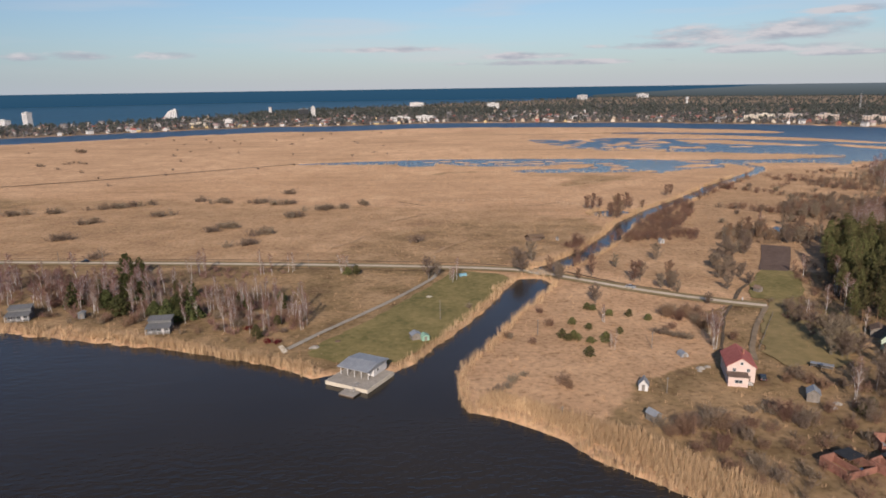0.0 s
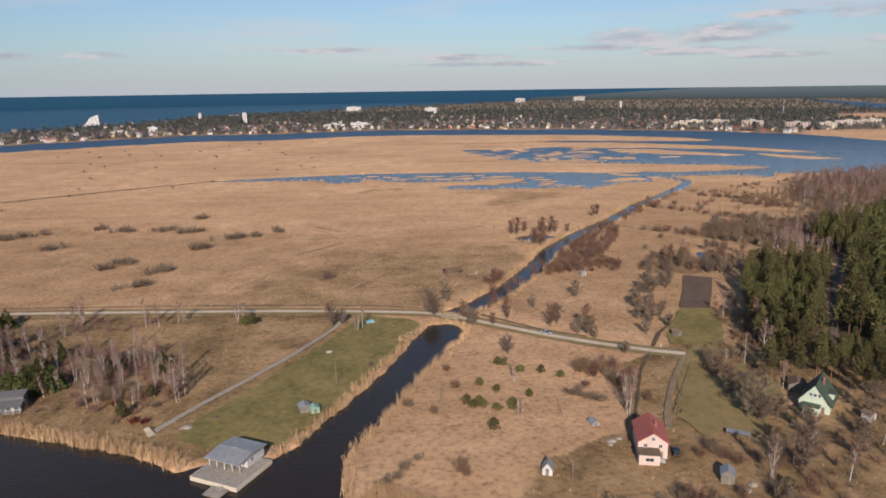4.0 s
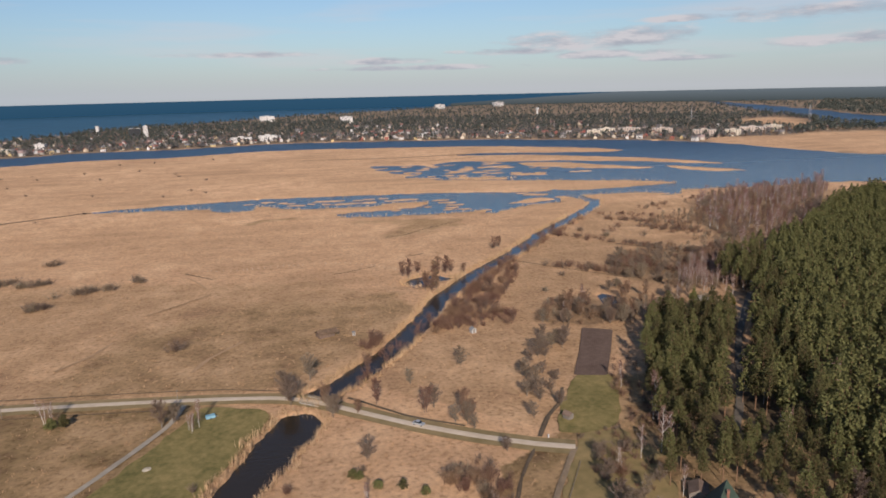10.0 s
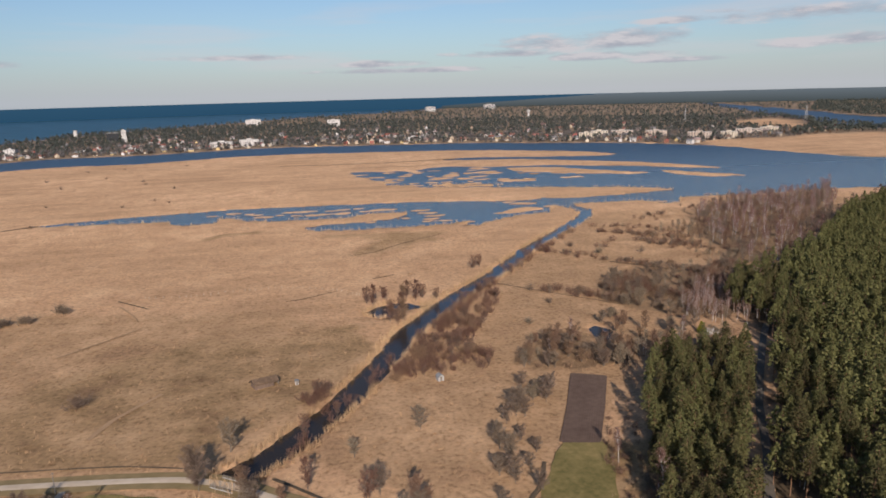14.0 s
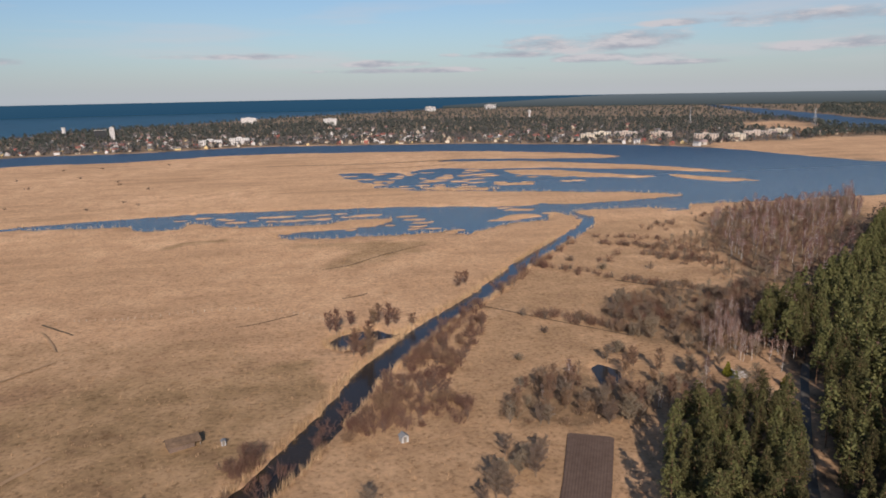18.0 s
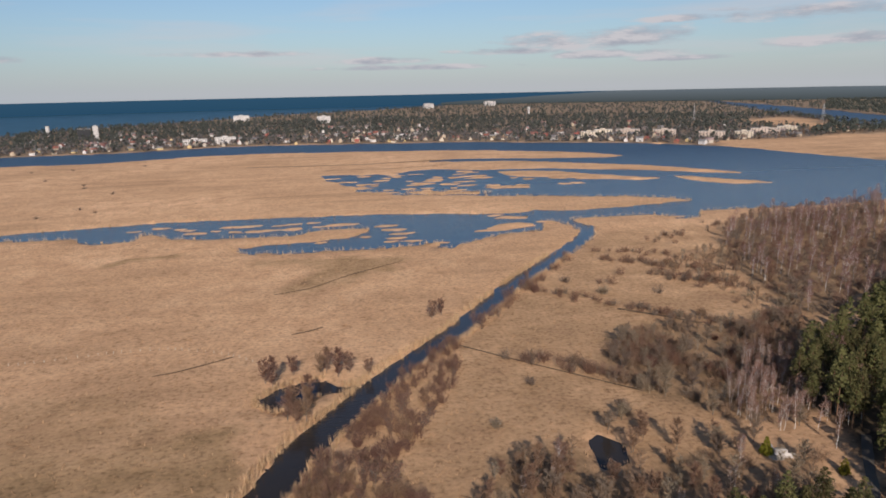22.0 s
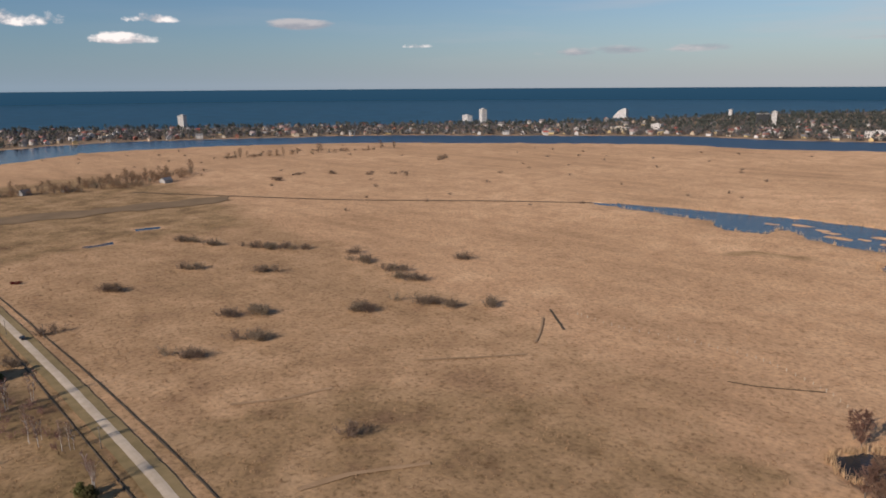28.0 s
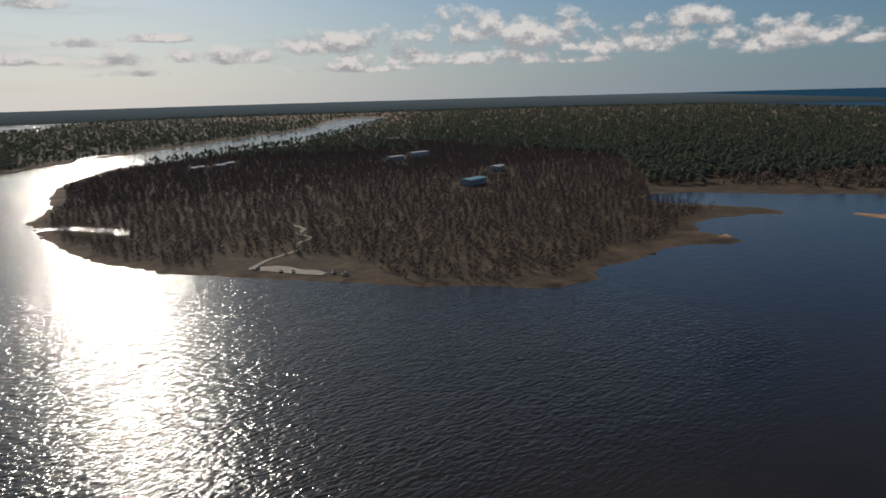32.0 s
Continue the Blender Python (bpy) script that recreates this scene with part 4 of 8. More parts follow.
def shrub(rg, height, wide, material, stems=34, fine=900):
    """A leafless bush: stems fan out from the ground, with many fine twigs."""
    vs, fs = [], []
    ends = []
    for _ in range(stems):
        b = Vector((rg.gauss(0, 0.33), rg.gauss(0, 0.33), 0)) * wide
        d = Vector((rg.gauss(0, 0.4), rg.gauss(0, 0.4), 1)).normalized()
        l = height * rg.uniform(0.55, 1.0)
        limb(vs, fs, b - Vector((0, 0, 0.3)), b + d * l * 0.6, 0.045, 0.025)
        limb(vs, fs, b + d * l * 0.6, b + (d + rand_dir(rg) * 0.2) * l, 0.025, 0.01)
        ends.append((b, d, l))
    for _ in range(fine):
        b, d, l = rg.choice(ends)
        p = b + d * l * rg.uniform(0.15, 0.95)
        twig(vs, fs, p, (d * 0.8 + rand_dir(rg, 0.2) * 0.8).normalized(), height * rg.uniform(0.16, 0.36), 0.04, rg)
    return mesh_of("bush", vs, fs, material)


rg = random.Random(11)
BIRCHES = [bare_tree(rg, h, s, BIRCH_BARK, BIRCH_TWIG, n, 0.06, k, st, 1.5, 0.8) for h, s, n, k, st in ((13, 2.6, 620, 1, 0.25), (11, 2.3, 560, 2, 0.22), (14, 2.5, 760, 2, 0.25), (12, 2.3, 760, 3, 0.22), (9, 2.1, 460, 2, 0.2), (15, 2.8, 680, 1, 0.28))]
LIGHT_BIRCHES = [bare_tree(rg, h, s, BIRCH_BARK, WOOD_TWIG, n, 0.05, k, st, 0.9, 2.4) for h, s, n, k, st in ((13, 2.7, 230, 1, 0.3), (12, 2.4, 230, 2, 0.3), (14, 2.7, 230, 1, 0.35))]
LIGHT_ALDERS = [bare_tree(rg, h, s, GREY_BARK, GREY_TWIG, n, 0.05, k, 0.12, 0.8, 1.7) for h, s, n, k in ((9, 3.4, 300, 2), (7, 3.2, 300, 3))]
LIGHT_PINES = [pine(rg, h, w, 11, 4, 7, 0.66, 0.38, 0.5, False) for h, w in ((17, 3.4), (18, 3.7), (15, 3.1), (17, 3.0))]
BANK_FIRS = [spruce(rg, 10, 4.2, SPRUCE, 14)] + [(a, (lambda m: (m.materials.clear(), m.materials.append(SPRUCE), m)[2])(b)) for a, b in (pine(rg, 8.5, 5.0, 12, 7, 14, 0.5, 0.04, 0.5), pine(rg, 9.5, 4.4, 12, 7, 14, 0.5, 0.06, 0.5))]
LOW_PINES = [pine(rg, h, w, 9, 6, 12, 0.36, 0.08, 0.5) for h, w in ((4.4, 2.2), (5.2, 2.4))]
ALDERS = [bare_tree(rg, h, s, GREY_BARK, GREY_TWIG, n, 0.05, k, 0.15, 0.7) for h, s, n, k in ((9, 3.6, 1400, 2), (7, 3.4, 1200, 3), (11, 4.4, 1500, 1), (8, 3.0, 1200, 2))]
BROWNS = [bare_tree(rg, h, s, GREY_BARK, BROWN_TWIG, n, 0.04, k, 0.12, 0.9) for h, s, n, k in ((9, 3.0, 1400, 2), (7, 2.6, 1200, 2), (11, 3.4, 1400, 1))]
LIGHT_BROWNS = [bare_tree(rg, h, s, GREY_BARK, BROWN_TWIG, n, 0.04, k, 0.12, 0.9, 1.8) for h, s, n, k in ((9, 3.0, 300, 1), (7, 2.8, 300, 2))]
PINES = [pine(rg, h, w) for h, w in ((18, 3.5), (16, 3.2), (19, 3.8), (14, 2.9), (17, 2.8), (18, 3.3))]
SMALL_FIRS = [pine(rg, h, w, 7, 6, 12, 0.28, 0.06, 0.5) for h, w in ((2.7, 1.7), (2.1, 1.6), (3.1, 1.8))]
BROWN_BUSH = [shrub(rg, h, w, BROWN_TWIG) for h, w in ((4.6, 2.6), (3.6, 2.3), (5.8, 2.8))]
LIGHT_BUSH = [shrub(rg, h, w, BROWN_TWIG, 18, 330) for h, w in ((4.8, 2.6), (5.8, 2.9))] + [shrub(rg, 4.8, 2.7, GREY_TWIG, 18, 330)]
PLUM_BUSH = [shrub(rg, h, w, WOOD_TWIG, 13, 210) for h, w in ((4.6, 2.2), (5.6, 2.4))]
GREY_BUSH = [shrub(rg, h, w, GREY_TWIG) for h, w in ((4.4, 2.8), (3.4, 2.4), (5.6, 3.0))]
RED_BUSH = [shrub(rg, 2.2, 2.0, RED_TWIG, 30, 900)]
count = {"n": 0}


def plant(name, kinds, x, y, label, category, group, scale=1.0, z=None):
    """A tree of one of the kinds, with trunk and crown, standing on the land."""
    trunk, crown = kinds[count["n"] % len(kinds)]
    count["n"] += 1
    top = tagged(new(name), label, category, group)
    s = scale * rg.uniform(0.85, 1.15)
    top.matrix_world = pose(x, y, height_at(x, y) if z is None else z, 0, 0, rg.uniform(0, 360)) @ Matrix.Diagonal((s, s, s * rg.uniform(0.92, 1.1), 1))
    part("trunk", trunk, None, top)
    part("crown", crown, None, top)
    return top


def bush(kinds, x, y, label, group, scale=1.0, flat=1.0):
    me = kinds[count["n"] % len(kinds)]
    count["n"] += 1
    ob = tagged(new("bush", me), label, "bush", group)
    s = scale * rg.uniform(0.8, 1.2)
    ob.matrix_world = pose(x, y, height_at(x, y), 0, 0, rg.uniform(0, 360)) @ Matrix.Diagonal((s * rg.uniform(0.9, 1.25), s, s * flat, 1))
    return ob


def scatter(poly, n, gap, seed, keep=None):
    """n places in a plan outline, no two nearer than gap."""
    r2 = random.Random(seed)
    poly = np.array(poly, float)
    lo, hi = poly.min(0), poly.max(0)
    got, cell = [], {}
    q = np.array([(r2.uniform(lo[0], hi[0]), r2.uniform(lo[1], hi[1])) for _ in range(n * 12)])
    q = q[inside(q, poly)]
    for x, y in q:
        if keep and not keep(x, y):
            continue
        cx, cy = int(x // gap), int(y // gap)
        if any((x - a) ** 2 + (y - b) ** 2 < gap * gap for i in (-1, 0, 1) for j in (-1, 0, 1) for a, b in cell.get((cx + i, cy + j), ())):
            continue
        cell.setdefault((cx, cy), []).append((x, y))
        got.append((float(x), float(y)))
        if len(got) >= n:
            break
    return got


def stamp_all(name, kinds, spots, label, category, low=0.8, high=1.15, flat=1.0):
    """Many plants of the given kinds as one joined mesh, for thickets that nobody could count."""
    r2 = random.Random(len(spots))
    vs, fs, ms, mats, k = [], [], [], [], 0
    for x, y in spots:
        a, s = r2.uniform(0, 6.28), r2.uniform(low, high)
        c, d = math.cos(a) * s, math.sin(a) * s
        z = height_at(x, y)
        kind = r2.choice(kinds)
        for me in kind if isinstance(kind, tuple) else (kind,):
            if me.name not in TEMPLATE:
                co = np.empty(len(me.vertices) * 3)
                me.vertices.foreach_get("co", co)
                me.calc_loop_triangles()
                tri = np.empty(len(me.loop_triangles) * 3, int)
                me.loop_triangles.foreach_get("vertices", tri)
                TEMPLATE[me.name] = (co.reshape(-1, 3), tri)
            co, tri = TEMPLATE[me.name]
            if me.materials[0] not in mats:
                mats.append(me.materials[0])
            vs.append(np.column_stack((co[:, 0] * c - co[:, 1] * d + x, co[:, 0] * d + co[:, 1] * c + y, co[:, 2] * s * flat + z)))
            fs.append(tri + k)
            ms.append(np.full(len(tri) // 3, mats.index(me.materials[0])))
            k += len(co)
    v, f = np.vstack(vs), np.concatenate(fs)
    me = bpy.data.meshes.new(name)
    me.vertices.add(len(v))
    me.vertices.foreach_set("co", v.ravel())
    me.loops.add(len(f))
    me.loops.foreach_set("vertex_index", f)
    me.polygons.add(len(f) // 3)
    me.polygons.foreach_set("loop_start", np.arange(0, len(f), 3))
    for m in mats:
        me.materials.append(m)
    me.polygons.foreach_set("material_index", np.concatenate(ms))
    me.update(calc_edges=True)
    return tagged(new(name, me), label, category, kind="stuff")


TEMPLATE = {}

# birches on the river bank
BANK_BIRCHES = [(-188, 308), (-192, 284), (-139, 258), (-144, 266), (-86, 258), (-76, 252), (-80, 234), (-77, 234), (-117, 320), (-116, 312), (-85, 312), (-81, 310), (-74, 314), (-72, 316), (-48, 312), (-46, 312), (3, 296), (6, 297), (-51, 240), (-53, 245), (-57, 246), (-126, 262), (-152, 266), (-163, 271), (-132, 285), (-119, 289), (-117, 302), (-81, 261), (-77, 267), (-65, 252), (-61, 242), (-52, 235), (-92, 256), (-104, 268), (-110, 271), (-74, 270), (-56, 257), (-87, 262), (-122, 284), (-193, 296), (4, 293), (-112, 309), (-86, 309)]
for x, y in BANK_BIRCHES:
    plant("birch", BIRCHES, x, y, "leafless birch with white bark on the river bank", "tree", "birches on the river bank", 0.92)
for x, y in scatter([(-60, 226), (-48, 238), (-60, 262), (-90, 268), (-110, 262), (-96, 240)], 26, 3.0, 3) + scatter([(-110, 245), (-125, 255), (-165, 262), (-165, 282), (-120, 275)], 22, 3.6, 5):
    plant("birch", BIRCHES, x, y, "young leafless birch among others on the bank", "tree", "birches on the river bank", 0.72)
grove_spots = scatter([(-215, 270), (-212, 312), (-250, 322), (-400, 331), (-555, 340), (-650, 316), (-600, 270), (-560, 262), (-420, 254), (-300, 266)], 420, 3.4, 6, lambda a, b: not (-430 < a < -372 and b < 280) and (a < -330 or b > 276))
for x, y in grove_spots[:45]:
    plant("birch", BIRCHES, x, y, "slender leafless birch in a dense purple-brown grove", "tree", "birch grove by the river", 0.95)
stamp_all("birch_grove", LIGHT_BIRCHES + LIGHT_BROWNS[:1], grove_spots[45:] + scatter([(-205, 280), (-205, 306), (-160, 298), (-125, 290), (-118, 262), (-160, 258)], 60, 3.6, 61), "dense purple-brown leafless birch grove by the river", "woodland")
for x, y, h in ((-127, 254, 11), (-134, 275, 10), (-106, 248, 8), (-112, 251, 8), (-104, 251, 9), (-97, 250, 9), (-107, 262, 8), (-126, 271, 9), (-152, 267, 9), (-151, 287, 8), (-137, 289, 7), (-84, 270, 6), (-67, 268, 5), (-150, 311, 10), (-135, 293, 6), (-101, 245, 7), (-136, 262, 9), (-108, 279, 8), (-79, 261, 6), (-64, 258, 5), (-146, 316, 8)):
    plant("fir", BANK_FIRS, x, y, "dark green bushy fir among leafless birches", "tree", "conifers on the river bank", h / 10)
for x, y in ((-66, 226), (-41, 309), (-153, 316), (-62, 240), (-116, 284), (-45, 308), (-83, 263)):
    plant("pine", LOW_PINES, x, y, "low round green pine on dry grass", "tree", "conifers on the river bank", 0.95)
for x, y in ((-61, 222), (-58, 221), (-72, 235)):
    bush(RED_BUSH, x, y, "dense dark red leafless dogwood bush", "red bushes", 0.9, 0.9)

for x, y in scatter(COPSE, 34, 4.2, 62) + scatter([(-62, 228), (-85, 234), (-90, 246), (-78, 260), (-54, 260), (-50, 240)], 14, 4.0, 63):
    bush(BROWN_BUSH + GREY_BUSH, x, y, "leafless brown undergrowth between birches on the bank", "undergrowth on the river bank", 0.75)
for x, y in scatter(COPSE, 16, 7, 64):
    plant("birch", BIRCHES, x, y, "leafless birch with white bark in a mixed copse", "tree", "birches on the river bank", 0.85)
stamp_all("birch_brush", PLUM_BUSH, scatter(COPSE, 60, 3.2, 90) + scatter([(-62, 226), (-84, 232), (-92, 246), (-80, 264), (-54, 262), (-48, 240)], 40, 3.0, 91) + scatter([(-215, 272), (-212, 310), (-165, 304), (-125, 294), (-160, 262)], 60, 3.6, 92) + scatter([(-120, 304), (-78, 306), (-72, 318), (-120, 322)], 12, 4, 93), "purple-brown leafless saplings between the birches", "scrub", 0.55, 1.0)
stamp_all("bank_brush", LIGHT_BUSH, scatter(GROVE, 190, 5.0, 65) + scatter([(-200, 262), (-110, 236), (-60, 214), (-60, 218), (-110, 244), (-200, 270)], 24, 5, 66), "leafless brown undergrowth along the river bank", "scrub", 0.35, 0.7)

# small firs and bushes on the meadow east of the canal
for x, y in ((58, 252), (63, 246), (70, 244), (47, 236), (52, 231), (41, 223), (45, 222), (50, 218), (55, 218), (62, 226), (76, 240), (47, 206), (56, 253), (43, 221), (46, 220)):
    plant("young_pine", SMALL_FIRS, x, y, "small round green pine on dry yellow grass", "pine", "small pines on the meadow", 1.0)
for x, y in ((39, 235), (22, 224), (36, 182), (15, 179), (24, 191), (10, 256), (30, 218), (37, 249), (38, 235), (23, 223), (88, 243), (84, 246), (79, 228), (82, 231), (35, 184), (18, 182), (59, 256), (20, 186)):
    bush(BROWN_BUSH + GREY_BUSH, x, y, "leafless brown bush on dry grass", "bushes by the canal", 0.6)
for x, y in ((37, 307), (54, 296), (50, 304), (61, 294), (68, 300), (44, 328), (61, 262), (35, 312), (52, 293), (84, 290), (100, 283), (97, 280), (-7, 300), (-3, 303)):
    plant("alder", BROWNS + ALDERS, x, y, "leafless brown tree beside the road", "tree", "bare trees by the bridge", 1.0)
for x, y in ((93, 224), (59, 238), (56, 211)):
    plant("birch", BIRCHES, x, y, "leafless birch standing alone on dry grass", "tree", "lone birches", 0.7)

# willows and scrub beside the canal and the ploughed plot
CANAL_SCRUB = scatter([(100, 366), (120, 372), (142, 372), (150, 385), (140, 400), (165, 440), (175, 470), (182, 497), (176, 497), (152, 462), (122, 413)], 150, 2.5, 7)
for x, y in CANAL_SCRUB[:50]:
    bush(BROWN_BUSH, x, y, "dense red-brown leafless willow scrub", "scrub along the canal", 0.85)
stamp_all("canal_scrub", LIGHT_BUSH[:2] + LIGHT_BROWNS[1:], CANAL_SCRUB[50:] + scatter([(60, 312), (82, 345), (108, 390), (104, 392), (78, 352), (56, 320)], 14, 3.0, 8) + scatter([(70, 352), (66, 362), (76, 368), (78, 362)], 14, 1.4, 18) + scatter([(190, 500), (240, 566), (300, 636), (303, 641), (236, 575), (183, 506)], 30, 3, 19), "leafless red-brown scrub on the canal bank", "scrub", 0.6, 1.15)
WILLOWS = [(135, 324), (143, 327), (139, 304), (130, 302), (134, 294), (149, 349), (130, 317), (154, 336), (158, 344), (153, 342), (150, 339), (140, 328), (136, 312), (128, 308), (133, 283), (127, 288), (121, 276), (144, 335), (126, 296), (106, 327), (83, 314), (88, 292)]
for x, y in WILLOWS:
    plant("willow", ALDERS, x, y, "grey leafless willow with lichen on its twigs", "tree", "willows by the ploughed plot", 0.85)
for x, y in ((175, 384), (182, 382), (181, 368), (174, 379), (179, 378), (188, 361), (194, 359), (210, 410), (211, 397), (218, 402), (224, 394), (235, 391), (241, 389), (249, 393), (217, 415), (219, 406), (238, 397), (170, 372), (166, 366), (185, 374), (199, 372)):
    plant("willow", ALDERS + BROWNS, x, y, "leafless grey-brown tree in rough grass", "tree", "bare trees in the scrub", 0.9)
SCRUB_SPOTS = [(241, 471), (251, 480), (256, 468), (257, 452), (235, 440), (221, 424), (220, 418), (220, 462), (222, 452), (237, 557), (259, 570), (277, 517), (287, 500), (298, 500), (287, 471), (303, 479), (176, 420), (197, 448), (270, 544), (266, 452), (266, 443), (267, 434), (272, 429), (260, 420), (248, 423), (286, 443), (308, 469), (331, 488), (338, 487), (316, 560), (322, 554), (336, 555), (344, 548), (247, 451), (243, 462), (216, 455), (250, 446)]
for x, y in SCRUB_SPOTS:
    bush(GREY_BUSH + BROWN_BUSH, x, y, "leafless grey-brown willow bush in rough grass", "bushes in the scrub", 0.95)
stamp_all("scrub_thicket", LIGHT_BUSH, scatter([(236, 460), (262, 490), (268, 470), (262, 448), (240, 452)], 40, 2.6, 21) + scatter([(270, 420), (262, 440), (300, 480), (345, 500), (330, 470), (290, 428)], 70, 3.4, 22) + scatter([(180, 480), (206, 462), (236, 432), (240, 440), (210, 470)], 22, 2.5, 23) + scatter([(300, 520), (262, 526), (258, 560), (300, 580), (380, 580), (350, 540)], 12, 5, 24), "leafless grey-brown willow thickets in rough grass", "scrub", 0.75, 1.2)
for x, y in ((110, 441), (114, 437), (117, 439), (112, 446), (122, 476), (125, 478), (133, 475), (141, 472), (105, 468), (176, 530), (181, 534), (118, 448), (103, 473), (112, 478), (129, 472)):
    plant("alder", BROWNS, x, y, "leafless brown tree beside the pond", "tree", "trees by the pond", 1.05)

# the tangle between meadow and pine wood
for x, y in scatter(TANGLE, 34, 6.5, 67):
    plant("willow", ALDERS, x, y, "grey-brown leafless willow in a dense tangle", "tree", "trees of the tangle", 0.85)
for x, y in scatter(LOW_SCRUB, 30, 5.6, 68, lambda a, b: math.hypot(a - 205, b - 399) > 10):
    plant("willow", BROWNS + ALDERS[:2] + BROWNS + BIRCHES[4:5], x, y, "leafless grey tree in a thicket below the pond", "tree", "trees of the low thicket", 0.8)
for x, y in ((181, 384), (185, 387), (233, 377), (262, 397), (297, 408), (300, 420), (228, 372), (270, 384)):
    plant("birch", BIRCHES, x, y, "tall pale leafless birch standing over the thicket", "tree", "birches over the thicket", 1.0)
in_wet = lambda a, b: math.hypot(a - 205, b - 399) > 9
stamp_all("tangle", LIGHT_BUSH + LIGHT_BROWNS + LIGHT_ALDERS[:1], scatter(TANGLE, 110, 3.9, 69) + scatter(LOW_SCRUB, 54, 4.6, 70, in_wet) + scatter([(318, 572), (330, 590), (420, 640), (380, 600), (350, 540), (345, 505), (322, 500), (330, 540)], 90, 5, 71), "leafless grey-brown tangle of willows and brambles", "scrub", 0.55, 0.95)
stamp_all("young_birches", LIGHT_BIRCHES, scatter([(252, 408), (268, 430), (300, 446), (318, 430), (290, 394), (266, 394)], 90, 2.2, 72), "dense stand of slender pale young birches", "woodland", 0.55, 0.8)


def along(a, b, wide, n, seed):
    """Places in a ragged strip from a to b."""
    r2 = random.Random(seed)
    got = []
    for _ in range(n):
        q = r2.random()
        x, y = a[0] + (b[0] - a[0]) * q, a[1] + (b[1] - a[1]) * q
        if noise.noise(Vector((x, y, 2)) * 0.11) > -0.25:
            got.append((x + r2.gauss(0, wide), y + r2.gauss(0, wide)))
    return got


stamp_all("scrub_strips", LIGHT_BUSH, along((296, 614), (362, 566), 4.5, 60, 73) + along((313, 572), (358, 524), 3.5, 50, 74) + along((268, 522), (318, 474), 3.2, 45, 75) + along((300, 640), (352, 604), 3.0, 22, 76) + along((232, 566), (262, 530), 3.0, 22, 87) + along((345, 640), (430, 690), 6.0, 26, 88), "strips of leafless red-brown scrub across the marsh", "scrub", 0.55, 0.9)

# bushes in the reed meadow
r9 = random.Random(9)
REED_BUSHES = [(-286, 486, 6), (-239, 445, 6), (-251, 502, 13), (-230, 515, 6), (-198, 469, 7), (-191, 533, 4), (-169, 523, 10), (-142, 519, 8), (-123, 512, 10), (-102, 459, 6), (-86, 486, 15), (-56, 506, 5), (-115, 374, 7), (-110, 402, 6), (-135, 426, 8), (-140, 416, 5), (-227, 396, 6), (-306, 482, 8), (-14, 375, 2), (-182, 349, 3), (-158, 325, 3), (-532, 1004, 8), (-521, 707, 8), (-129, 568, 5)]
for x, y, half in REED_BUSHES:
    for k in range(max(2, int(half * 0.75))):
        q = rg.uniform(-1, 1)
        bush(LIGHT_BUSH[2:] + GREY_BUSH[:1] + LIGHT_BUSH[2:], x + q * half, y + 0.35 * q * half + rg.uniform(-3, 3), "low rounded grey-brown willow bush in the reeds", "willow bushes in the reed meadow", 1.4, 0.7)
for x, y in ((-282, 365), (-280, 367)):
    bush(RED_BUSH, x, y, "dense dark red leafless dogwood bush", "red bushes", 1.2, 0.8)
stamp_all("meadow_bushes", LIGHT_BUSH[2:], scatter([(-1000, 600), (-900, 1000), (-500, 1280), (-100, 1350), (-60, 900), (-300, 620), (-560, 660)], 60, 30, 26) + [(x + r9.uniform(-8, 8), y + r9.uniform(-10, 10)) for x, y in ((-784, 809), (-778, 852), (-817, 900), (-790, 935), (-771, 969), (-740, 995), (-712, 1023), (-544, 756), (-519, 787), (-479, 813), (-452, 838), (-521, 992)) for _ in range(6)], "low far willow bushes in the reeds", "bushes", 0.9, 1.5, 0.5)
stamp_all("farm_bushes", LIGHT_BUSH + LIGHT_BROWNS, scatter([(-640, 440), (-600, 500), (-590, 580), (-640, 680), (-680, 690), (-664, 600), (-650, 500)], 110, 5, 27) + scatter([(-790, 800), (-700, 1080), (-690, 1078), (-770, 800)], 24, 8, 28), "leafless brown bushes by the meadow farm", "bushes", 1.1, 1.8)

# yard trees and shrubs round the houses
for x, y, k in ((124, 204, 1.2), (133, 203, 1.0), (126, 201, 0.9), (124, 293, 0.8), (126, 220, 1.1), (131, 245, 0.7), (134, 189, 0.9), (171, 196, 0.9), (187, 206, 1.0), (105, 257, 0.8), (97, 277, 0.8), (98, 273, 0.7), (93, 279, 0.8), (140, 200, 0.8), (128, 233, 0.7)):
    plant("garden_tree", ALDERS, x, y, "broad grey leafless tree over a yard", "tree", "broad trees in the yards", k)
for x, y in ((90, 214), (113, 172), (123, 178), (161, 266), (161, 292), (155, 246), (154, 185), (89, 211)):
    plant("birch", BIRCHES, x, y, "tall pale leafless birch beside a yard", "tree", "birches in the yards", 1.0)
for x, y, k in ((128, 205, 1.15), (123, 174, 1.1), (161, 200, 1.0)):
    plant("garden_tree", ALDERS[2:3], x, y, "broad pale leafless tree with spreading boughs", "tree", "broad trees in the yards", k)
for x, y in ((112, 170), (132, 169), (91, 215)):
    plant("birch", BIRCHES[:1] + BIRCHES[5:], x, y, "tall white leafless birch standing free in a yard", "tree", "birches in the yards", 0.95)
for k in range(9):
    bush(GREY_BUSH, 75 + k * 1.15, 227 - k * 0.9, "low dense clipped-looking brown hedge bush", "hedge on dry grass", 0.7, 0.7)
